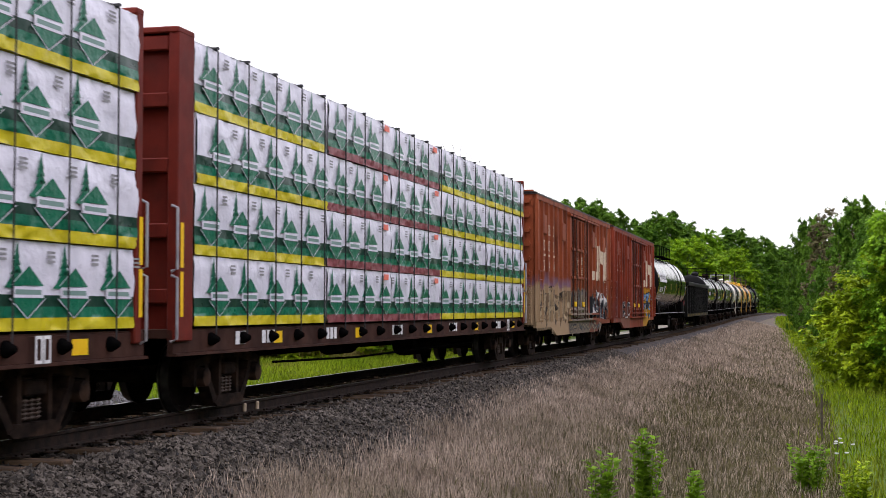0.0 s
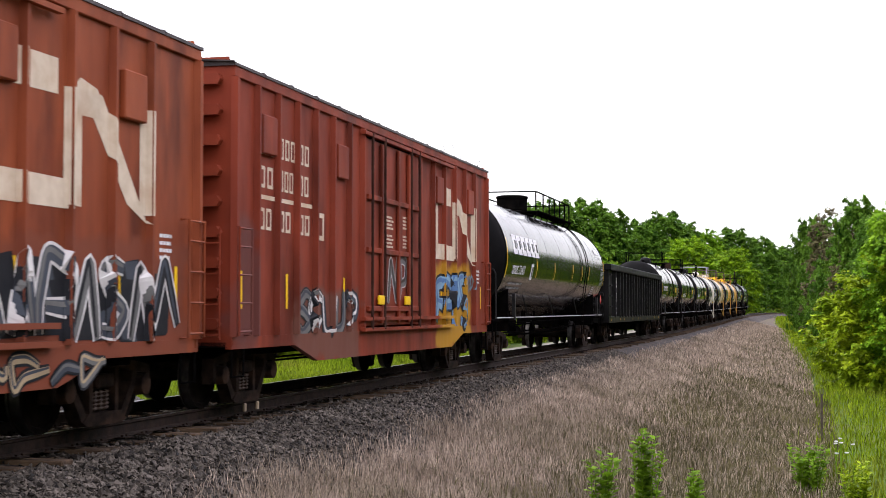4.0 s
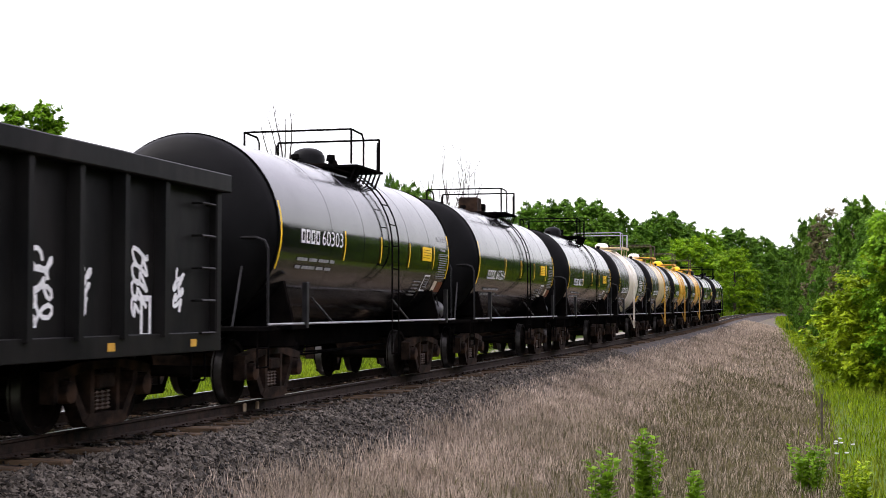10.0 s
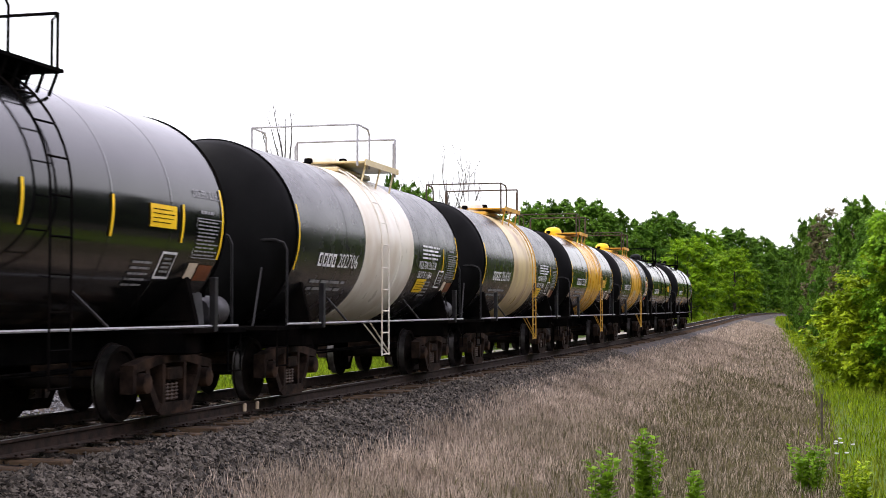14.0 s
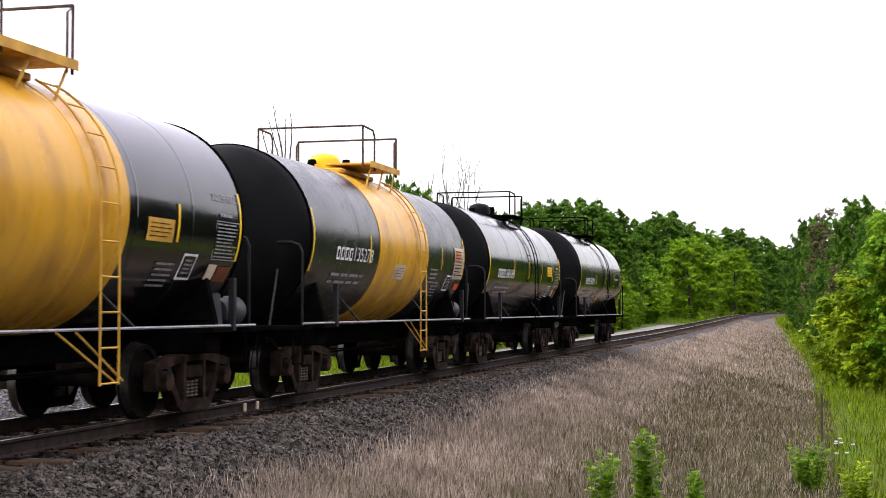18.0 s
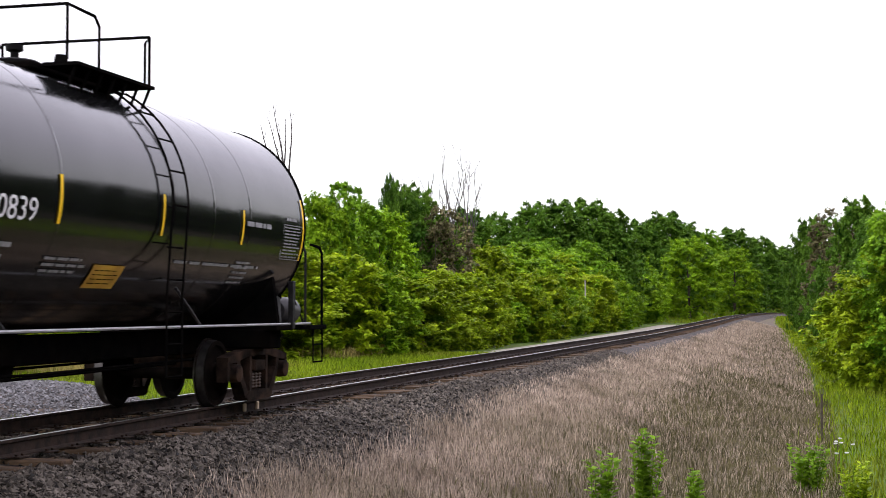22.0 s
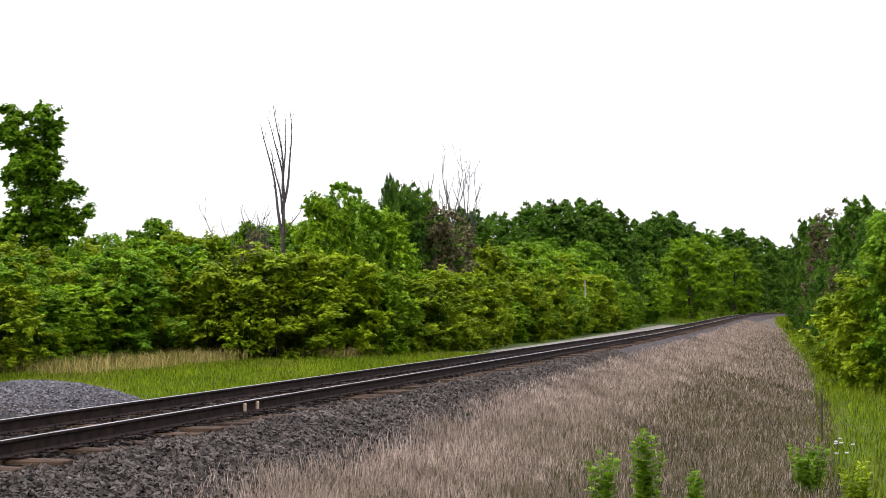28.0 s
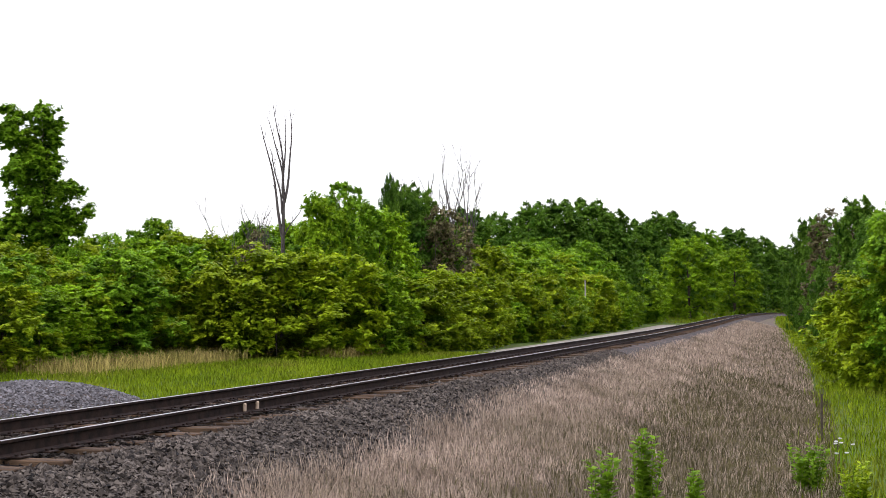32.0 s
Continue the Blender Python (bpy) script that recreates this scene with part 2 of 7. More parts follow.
M["gondola_black"] = mat("gondola_black", (0.004, 0.004, 0.004), (0.009, 0.0087, 0.008), 2.2, 0.45, bump=0.1, bscale=6, c3=(0.018, 0.0155, 0.014), s3=1.2, amount3=0.5, stretch=(1, 1, 0.5), spec=0.08)
M["faded_paint"] = mat("faded_paint", (0.34, 0.31, 0.34), (0.09, 0.08, 0.08), 4, 0.7, lo=0.4, hi=0.62, stretch=(1, 1, 4))
M["number_red"] = mat("number_red", (0.6, 0.05, 0.03), (0.5, 0.04, 0.03), 6, 0.5)
M["roof_grey"] = mat("roof_grey", (0.02, 0.012, 0.01), (0.04, 0.028, 0.026), 3, 0.5, c3=(0.12, 0.11, 0.11), s3=1.0, spec=0.3)


def boxcar_paint(name, c1, c2, zones):
    """Weathered paint with areas of spray paint: zones of (x0, x1, z0, z1, scale, colours)."""
    m = mat(name, c1, c2, 1.3, 0.6, bump=0.05, bscale=6, c3=tuple(v * 0.3 for v in c1), s3=1.0, amount3=0.8, stretch=(1.6, 1, 0.5), spec=0.15)
    n, l = m.node_tree.nodes, m.node_tree.links
    b = n["Principled BSDF"]
    col = b.inputs["Base Color"].links[0].from_socket
    tc = n.new("ShaderNodeTexCoord")
    sep = n.new("ShaderNodeSeparateXYZ")
    l.new(tc.outputs["Object"], sep.inputs[0])
    wob = n.new("ShaderNodeTexNoise")
    wob.inputs["Scale"].default_value = 1.7
    l.new(tc.outputs["Object"], wob.inputs["Vector"])

    def math_node(op, a, c):
        x = n.new("ShaderNodeMath")
        x.operation = op
        for sock, v in ((x.inputs[0], a), (x.inputs[1], c)):
            if isinstance(v, (int, float)):
                sock.default_value = v
            else:
                l.new(v, sock)
        return x.outputs[0]

    shift = math_node("MULTIPLY", math_node("SUBTRACT", wob.outputs[0], 0.5), 0.9)
    xs, zs = math_node("ADD", sep.outputs[0], shift), math_node("ADD", sep.outputs[2], math_node("MULTIPLY", shift, 0.8))

    def ramp(v, a, c):
        r = n.new("ShaderNodeMapRange")
        r.inputs[1].default_value, r.inputs[2].default_value = a, c
        l.new(v, r.inputs[0])
        return r.outputs[0]

    for x0, x1, z0, z1, scale, soft, colours in zones:
        k = math_node("MULTIPLY", math_node("MULTIPLY", ramp(xs, x0 - soft, x0 + soft), ramp(xs, x1 + soft, x1 - soft)), math_node("MULTIPLY", ramp(zs, z0 - soft, z0 + soft), ramp(zs, z1 + soft, z1 - soft)))
        mp = n.new("ShaderNodeMapping")
        mp.inputs["Scale"].default_value = (scale, 0.001, scale * 0.6)
        mp.inputs["Location"].default_value = (x0 * 1.3, 0, z0)
        l.new(tc.outputs["Object"], mp.inputs[0])
        vo = n.new("ShaderNodeTexNoise")
        vo.inputs["Scale"].default_value, vo.inputs["Detail"].default_value = 1.2, 3.0
        l.new(mp.outputs[0], vo.inputs["Vector"])
        cr = n.new("ShaderNodeValToRGB")
        e = cr.color_ramp.elements
        for i, c in enumerate(colours):
            el = e[i] if i < 2 else e.new(0.5)
            el.position, el.color = 0.3 + 0.4 * i / max(1, len(colours) - 1), (*c, 1)
        x = n.new("ShaderNodeMix")
        x.data_type = "RGBA"
        l.new(math_node("MULTIPLY", k, 0.92), x.inputs[0])
        l.new(col, x.inputs[6])
        l.new(cr.outputs[0], x.inputs[7])
        col = x.outputs[2]
    l.new(col, b.inputs["Base Color"])
    return m


M["box_paint_a"] = boxcar_paint("box_paint_a", (0.18, 0.04, 0.0145), (0.28, 0.068, 0.024), [
    (-7.6, -1.95, 1.95, 2.2, 1.1, 0.1, [(0.42, 0.37, 0.7), (0.2, 0.12, 0.16), (0.46, 0.42, 0.72)]),
    (-7.8, -1.95, 0.2, 2.0, 1.5, 0.06, [(0.26, 0.182, 0.1), (0.35, 0.25, 0.14), (0.2, 0.137, 0.075)]),
    (-1.95, 2.3, 0.2, 1.95, 1.6, 0.06, [(0.055, 0.06, 0.058), (0.2, 0.17, 0.13), (0.08, 0.075, 0.07)]),
    (2.5, 7.3, 0.2, 2.05, 1.5, 0.06, [(0.4, 0.2, 0.12), (0.18, 0.05, 0.025), (0.45, 0.3, 0.2)])])
M["box_paint_b"] = boxcar_paint("box_paint_b", (0.155, 0.026, 0.011), (0.235, 0.041, 0.0175), [
    (-5.2, -2.2, 0.5, 1.6, 1.8, 0.06, [(0.2, 0.23, 0.23), (0.15, 0.06, 0.04), (0.24, 0.2, 0.18)]),
    (2.9, 5.8, 0.55, 2.25, 1.7, 0.1, [(0.5, 0.28, 0.015), (0.42, 0.22, 0.015), (0.5, 0.3, 0.03)]),
    (-7.4, -6.6, 0.9, 2.5, 1.8, 0.1, [(0.25, 0.25, 0.3), (0.14, 0.05, 0.04), (0.3, 0.3, 0.34)])])
for _k, _c in (("spray_tan", (0.33, 0.237, 0.128)), ("spray_sand", (0.44, 0.34, 0.2)), ("spray_dun", (0.19, 0.13, 0.075)), ("spray_brown", (0.04, 0.028, 0.02)), ("spray_black", (0.012, 0.013, 0.016)), ("spray_slate", (0.06, 0.07, 0.085)), ("spray_white", (0.72, 0.7, 0.66)), ("spray_grey", (0.16, 0.16, 0.15)), ("spray_blue", (0.1, 0.2, 0.38)), ("spray_cyan", (0.22, 0.38, 0.5))):
    M[_k] = mat(_k, _c, tuple(v * 0.75 for v in _c), 3, 0.6, c3=tuple(v * 0.55 for v in _c), s3=1.2)

def dusty(m, dust, lo, hi):
    """Lays a thin matt film of road dust over part of a glossy paint."""
    n, l = m.node_tree.nodes, m.node_tree.links
    tc, t, r, d, mx = (n.new(k) for k in ("ShaderNodeTexCoord", "ShaderNodeTexNoise", "ShaderNodeMapRange", "ShaderNodeBsdfDiffuse", "ShaderNodeMixShader"))
    t.inputs["Scale"].default_value, t.inputs["Detail"].default_value = 1.1, 5.0
    r.inputs[1].default_value, r.inputs[2].default_value, r.inputs[3].default_value, r.inputs[4].default_value = 0.3, 0.7, lo, hi
    d.inputs[0].default_value = (*dust, 1)
    l.new(tc.outputs["Object"], t.inputs["Vector"])
    l.new(t.outputs[0], r.inputs[0])
    l.new(r.outputs[0], mx.inputs[0])
    l.new(n["Principled BSDF"].outputs[0], mx.inputs[1])
    l.new(d.outputs[0], mx.inputs[2])
    l.new(mx.outputs[0], n["Material Output"].inputs[0])


dusty(M["tank_black"], (0.012, 0.012, 0.014), 0.0, 0.08)
dusty(M["tank_worn"], (0.025, 0.024, 0.027), 0.05, 0.3)


# ---- mesh helpers ----
def part(name, bm, material, parent=None, label="", smooth=None):
    """Links a bmesh (or a ready mesh) as one object, under parent if given."""
    if isinstance(bm, bmesh.types.BMesh):
        me = bpy.data.meshes.new(name)
        if smooth is not None:
            for f in bm.faces:
                f.smooth = True
        bm.to_mesh(me)
        bm.free()
        if smooth is not None:
            me.set_sharp_from_angle(angle=radians(smooth))
    else:
        me = bm
    if material is not None and not me.materials:
        for m in material if isinstance(material, (list, tuple)) else (material,):
            me.materials.append(m)
    ob = new(name, me)
    ob.parent = parent
    return tagged(ob, label)


def at(ob, *a):
    ob.matrix_basis = pose(*a)
    return ob


def box(bm, x0, x1, y0, y1, z0, z1, bevel=0.0, rot=None):
    v = [bm.verts.new((x, y, z)) for x in (x0, x1) for y in (y0, y1) for z in (z0, z1)]
    q = [(0, 1, 3, 2), (4, 6, 7, 5), (0, 4, 5, 1), (2, 3, 7, 6), (0, 2, 6, 4), (1, 5, 7, 3)]
    fs = [bm.faces.new([v[i] for i in f]) for f in q]
    if rot is not None:
        bmesh.ops.transform(bm, matrix=rot, verts=v)
    if bevel:
        es = list({e for f in fs for e in f.edges})
        bmesh.ops.bevel(bm, geom=es, offset=bevel, segments=1, affect="EDGES")
    return bm


def bm_box(*a, **k):
    return box(bmesh.new(), *a, **k)


def tube(bm, pts, r, n=6, caps=True):
    """A round bar through points; r a number or one for each point."""
    pts = [Vector(p) for p in pts]
    rs = r if isinstance(r, (list, tuple)) else [r] * len(pts)
    rings, ref = [], None
    for i, p in enumerate(pts):
        d = (pts[min(i + 1, len(pts) - 1)] - pts[max(i - 1, 0)]).normalized()
        if ref is None or abs(ref.dot(d)) > 0.95:
            ref = Vector((0, 0, 1)) if abs(d.z) < 0.9 else Vector((1, 0, 0))
        u = d.cross(ref).normalized()
        w = u.cross(d)
        rings.append([bm.verts.new(p + (u * math.cos(a) + w * math.sin(a)) * rs[i]) for a in [2 * math.pi * k / n for k in range(n)]])
    for a, b in zip(rings, rings[1:]):
        for k in range(n):
            bm.faces.new((a[k], a[(k + 1) % n], b[(k + 1) % n], b[k]))
    if caps:
        bm.faces.new(rings[0][::-1])
        bm.faces.new(rings[-1])
    return bm


def bm_tube(pts, r, n=6):
    return tube(bmesh.new(), pts, r, n)


def lathe(bm, profile, axis="x", n=32, centre=(0, 0, 0)):
    """Turns (along, radius) pairs about an axis; closed at radius 0."""
    c = Vector(centre)
    rings = []
    for a, r in profile:
        ring = []
        for k in range(n if r > 1e-6 else 1):
            t = 2 * math.pi * k / n
            u, v = r * math.cos(t), r * math.sin(t)
            ring.append(bm.verts.new(c + Vector({"x": (a, u, v), "y": (v, a, u), "z": (u, v, a)}[axis])))
        rings.append(ring)
    for a, b in zip(rings, rings[1:]):
        for k in range(n):
            f = [a[k % len(a)], a[(k + 1) % len(a)], b[(k + 1) % len(b)], b[k % len(b)]]
            f = list(dict.fromkeys(f))
            if len(f) > 2:
                bm.faces.new(f)
    bmesh.ops.recalc_face_normals(bm, faces=bm.faces)
    return bm


def prism(bm, outline, y0, y1, axis="y"):
    """An outline of (x, z) pairs drawn out from y0 to y1 (or of (y, z) pairs along x)."""
    def p(a, b, t):
        return (a, t, b) if axis == "y" else (t, a, b)
    lo = [bm.verts.new(p(a, b, y0)) for a, b in outline]
    hi = [bm.verts.new(p(a, b, y1)) for a, b in outline]
    fs = [bm.faces.new(lo), bm.faces.new(hi[::-1])]
    k = len(outline)
    for i in range(k):
        fs.append(bm.faces.new((lo[i], hi[i], hi[(i + 1) % k], lo[(i + 1) % k])))
    bmesh.ops.recalc_face_normals(bm, faces=fs)
    return bm


def mesh_of(name, verts, faces, material, smooth=False):
    """A mesh straight from arrays; all faces have the same number of corners."""
    me = bpy.data.meshes.new(name)
    v, f = np.asarray(verts, np.float32), np.asarray(faces, np.int32)
    me.vertices.add(len(v))
    me.vertices.foreach_set("co", v.ravel())
    k = f.shape[1]
    me.loops.add(f.size)
    me.loops.foreach_set("vertex_index", f.ravel())
    me.polygons.add(len(f))
    me.polygons.foreach_set("loop_start", np.arange(0, f.size, k, dtype=np.int32))
    me.polygons.foreach_set("use_smooth", np.full(len(f), smooth))
    me.update(calc_edges=True)
    for m in material if isinstance(material, (list, tuple)) else (material,):
        me.materials.append(m)
    return me


def thing(name, label, category, group="", kind=""):
    return tagged(new(name), label, category, group, kind)


# ---- ground: one sheet to the horizon ----
PROFILE_O = [-1500, -200, -60, -14, -9.2, -8.6, -2.7, -2.2, 2.2, 3.0, 4.5, 9, 14, 40, 200, 1500]
PROFILE_Z = [-4, -3, -2.6, -2.35, -2.25, -2.15, -0.72, -0.62, -0.62, -0.72, -0.78, -0.8, -0.85, -0.6, 0.5, 3]


def foot(s):
    """Where the near slope of the embankment meets the level ground, off the track."""
    return np.interp(np.asarray(s, float), [60, 80, 100, 160, 250], [-9.2, -8.8, -8.2, -6.4, -3.2])


def ground_z(s, o):
    s, o = np.asarray(s, float), np.asarray(o, float)
    z = np.interp(o, PROFILE_O, PROFILE_Z)
    z = np.where(o < 0, np.maximum(z, np.interp(foot(s), PROFILE_O, PROFILE_Z)), z)
    bank = np.clip((9.5 - s) / 5.0, 0, 1) * np.clip((-3.5 - o) / 2.5, 0, 1)
    far = np.clip((s - 150) / 90, 0, 1) * np.clip((o - 3.2) / 6, 0, 1) * np.clip((60 - o) / 30, 0, 1) * 1.8
    return far + z * (1 - bank) - 0.35 * bank + rise(np.minimum(s, 420)) + 0.015 * np.sin(s * 0.9 + o * 0.7) * np.clip((np.abs(o) - 3) / 3, 0, 1)


def build_ground():
    ss = np.concatenate([[-1500, -900], np.arange(-400, 0, 20), np.arange(0, 60, 1.0), np.arange(60, 160, 3), np.arange(160, 600, 15), [700, 900, 1200, 1500]])
    oo = np.concatenate([[-1500, -600, -200, -90, -60, -40, -25, -18, -14], np.arange(-12, 12.1, 0.5), [13, 14, 16, 20, 26, 40, 60, 100, 200, 600, 1500]])
    S, O = np.meshgrid(ss, oo, indexing="ij")
    cl = np.clip(S, -415, 615)
    x, y, _ = line(cl, O)
    x = x + (S - cl)
    v = np.stack([x, y, ground_z(S, O)], -1).reshape(-1, 3)
    a, b = len(ss), len(oo)
    i, j = np.meshgrid(np.arange(a - 1), np.arange(b - 1), indexing="ij")
    q = (i * b + j).ravel()
    f = np.stack([q, q + b, q + b + 1, q + 1], -1)
    me = mesh_of("ground", v, f, [M["soil"], M["dry_soil"], M["unseen_ground"]], True)
    # beyond 12.5 m on the near side: the darkened ground, meant only for reflections
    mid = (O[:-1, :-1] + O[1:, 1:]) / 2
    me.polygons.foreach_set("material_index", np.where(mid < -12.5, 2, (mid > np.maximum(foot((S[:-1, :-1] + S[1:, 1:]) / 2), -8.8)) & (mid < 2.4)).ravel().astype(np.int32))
    tagged(part("ground", me, None), "grassy ground with a sloping railway embankment", "ground", kind="structure")


def strip(profile, ss):
    """A long prism along the track: profile of (o, z) pairs, open at the ends."""
    k = len(profile)
    v = np.concatenate([np.stack(line(ss, o, z), -1)[:, None] for o, z in profile], 1).reshape(-1, 3)
    i, j = np.meshgrid(np.arange(len(ss) - 1), np.arange(k - 1), indexing="ij")
    q = (i * k + j).ravel()
    return v, np.stack([q, q + 1, q + k + 1, q + k], -1)


def stones(n, places, lo, hi, seed):
    """Arrays of n little broken stones at places(n) -> (x, y, z)."""
    g = np.random.default_rng(seed)
    base = np.array([(1, 0, 0), (-1, 0, 0), (0, 1, 0), (0, -1, 0), (0, 0, 1), (0, 0, -1)], float)
    faces = np.array([(0, 2, 4), (2, 1, 4), (1, 3, 4), (3, 0, 4), (2, 0, 5), (1, 2, 5), (3, 1, 5), (0, 3, 5)])
    v = base[None] * g.uniform(0.55, 1.25, (n, 6, 1)) + g.normal(0, 0.28, (n, 6, 3))
    v[..., 2] *= 0.75
    v *= (lo + (hi - lo) * g.random((n, 1, 1)) ** 1.6)
    a = g.uniform(0, 6.28, n)
    c, s = np.cos(a)[:, None], np.sin(a)[:, None]
    v = np.stack([v[..., 0] * c - v[..., 1] * s, v[..., 0] * s + v[..., 1] * c, v[..., 2]], -1)
    v += np.stack(places(g, n), -1)[:, None]
    f = faces[None] + (np.arange(n) * 6)[:, None, None]
    return v.reshape(-1, 3), f.reshape(-1, 3)


BED = [(-3.3, -0.95), (-2.75, -0.68), (-1.6, -0.3), (-1.25, -0.27), (-0.6, -0.24), (0.6, -0.24), (1.2, -0.27), (1.75, -0.32), (2.75, -0.66), (3.3, -0.95)]


def build_ballast():
    ss = np.concatenate([np.arange(-380, 0, 10), np.arange(0, 60, 1.0), np.arange(60, 560, 6)])
    v, f = strip(BED, ss)
    me = mesh_of("ballast_bed", v, f, [M["ballast"], M["ballast_dark_shaded"]], True)
    # middle strips take the darker tone: brown stone plus painted shade under the cars
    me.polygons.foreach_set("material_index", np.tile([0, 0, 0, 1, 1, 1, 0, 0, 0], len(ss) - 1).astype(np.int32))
    tagged(part("ballast_bed", me, None), "bed of dark grey crushed stone ballast under the track", "ballast", kind="structure")
    bo, bz = [p[0] for p in BED], [p[1] for p in BED]

    def near(g, n):
        s = 9 + 46 * g.random(n) ** 1.7
        o = np.where(g.random(n) < 0.86, g.uniform(-3.1, -1.2, n), g.uniform(-1.2, 2.9, n))
        x, y, z = line(s, o, np.interp(o, bo, bz) + g.uniform(-0.02, 0.03, n))
        return x, y, z

    v, f = stones(120000, near, 0.017, 0.05, 3)
    tagged(part("ballast_stones", mesh_of("ballast_stones", v, f, M["stone"]), None), "loose grey crushed stones beside the rail", "gravel", kind="stuff")
    # heap of gravel beyond the track
    cs, co = 25.4, 6.5

    def heap_z(ds, do):
        r = np.sqrt((ds / 4.2) ** 2 + (do / 2.3) ** 2)
        return -0.86 + 0.74 * np.clip(1 - r * r, 0, 1) ** 0.9

    a = np.linspace(-4.3, 4.3, 33)
    S, O = np.meshgrid(a, a * 0.56, indexing="ij")
    x, y, z = line(cs + S, co + O, heap_z(S, O))
    i, j = np.meshgrid(np.arange(32), np.arange(32), indexing="ij")
    q = (i * 33 + j).ravel()
    heap = part("gravel_mound", mesh_of("gravel_mound", np.stack([x, y, z], -1).reshape(-1, 3), np.stack([q, q + 33, q + 34, q + 1], -1), M["ballast"], True), None)
    tagged(heap, "low heap of grey gravel lying beside the track", "gravel heap")

    def on_heap(g, n):
        ds, do = g.uniform(-4.1, 4.1, n), g.uniform(-2.2, 2.2, n)
        return line(cs + ds, co + do, heap_z(ds, do))

    v, f = stones(14000, on_heap, 0.02, 0.055, 5)
    part("loose_gravel", mesh_of("loose_gravel", v, f, M["stone_pale"]), None, heap)["kind"] = "stuff"


RAIL = [(-0.07, -0.178), (-0.07, -0.168), (-0.012, -0.145), (-0.009, -0.045), (-0.036, -0.03), (-0.036, -0.006), (-0.028, 0.0), (0.028, 0.0), (0.036, -0.006), (0.036, -0.03), (0.009, -0.045), (0.012, -0.145), (0.07, -0.168), (0.07, -0.178)]


def build_track():
    track = thing("railway_track", "single railway track with rusty rails on wooden ties", "railway track")
    ss = np.concatenate([np.arange(-380, -4, 8), np.arange(-4, 120, 2.0), np.arange(120, 560, 5)])
    for o in (-0.7525, 0.7525):
        v, f = strip([(o + a, b) for a, b in RAIL], ss)
        me = mesh_of("rail", v, f, [M["rail_side"], M["rail_top"]])
        me.polygons.foreach_set("material_index", np.tile([1 if j == 6 else 0 for j in range(len(RAIL) - 1)], len(ss) - 1).astype(np.int32))
        part("rail", me, None, track, "steel rail with rusty web and polished running surface")
    return track




# ---- trees and bushes ----
def leaves(centres, radii, per, size, seed, flat=1.0, sprays=9):
    """Leaf blades on drooping sprays that fan out of each clump: arrays of folded quads."""
    g = np.random.default_rng(seed)
    k = len(centres) * sprays
    each = max(1, per // sprays)
    c = np.repeat(np.asarray(centres, float), sprays, 0)
    r = np.repeat(np.asarray(radii, float), sprays)
    d = g.normal(size=(k, 3))
    d[:, 2] = np.where((d[:, 2] < 0) & (g.random(k) < 0.75), -0.8 * d[:, 2], d[:, 2]) * flat + 0.08
    out_ = c[:, :2] / (np.linalg.norm(c[:, :2], axis=1, keepdims=True) + 0.3)
    d[:, :2] += 0.55 * out_
    d /= np.linalg.norm(d, axis=1, keepdims=True)
    side = np.cross(d, np.array([0.0, 0.0, 1.0]) + g.normal(0, 0.5, (k, 3)))
    side /= np.linalg.norm(side, axis=1, keepdims=True)
    reach = r * g.uniform(0.75, 1.35, k)
    n = k * each
    c, r, d, side, reach = (np.repeat(a, each, 0) for a in (c, r, d, side, reach))
    u = g.random(n) ** 0.6
    w = g.uniform(-1, 1, n) * (1.05 - 0.75 * u) * 0.42
    p = c + d * (u * reach)[:, None] + side * (w * reach)[:, None] + g.normal(0, 0.06, (n, 3)) * r[:, None]
    p[:, 2] -= 0.2 * reach * u * u
    nrm = d * 0.45 + g.normal(0, 0.4, (n, 3)) + np.array([0, 0, 0.9])
    nrm /= np.linalg.norm(nrm, axis=1, keepdims=True)
    t = d + side * (np.sign(w) * g.uniform(0.3, 1.2, n))[:, None] + g.normal(0, 0.3, (n, 3))
    t -= nrm * (t * nrm).sum(1, keepdims=True)
    t /= np.linalg.norm(t, axis=1, keepdims=True)
    b = np.cross(nrm, t)
    ln = size * g.uniform(0.6, 1.3, (n, 1))
    wd = ln * g.uniform(0.42, 0.62, (n, 1))
    v = np.stack([p - t * ln, p + b * wd - nrm * ln * 0.15, p + t * ln - nrm * ln * 0.3, p - b * wd - nrm * ln * 0.15], 1)
    return v.reshape(-1, 3), np.arange(n * 4).reshape(n, 4)


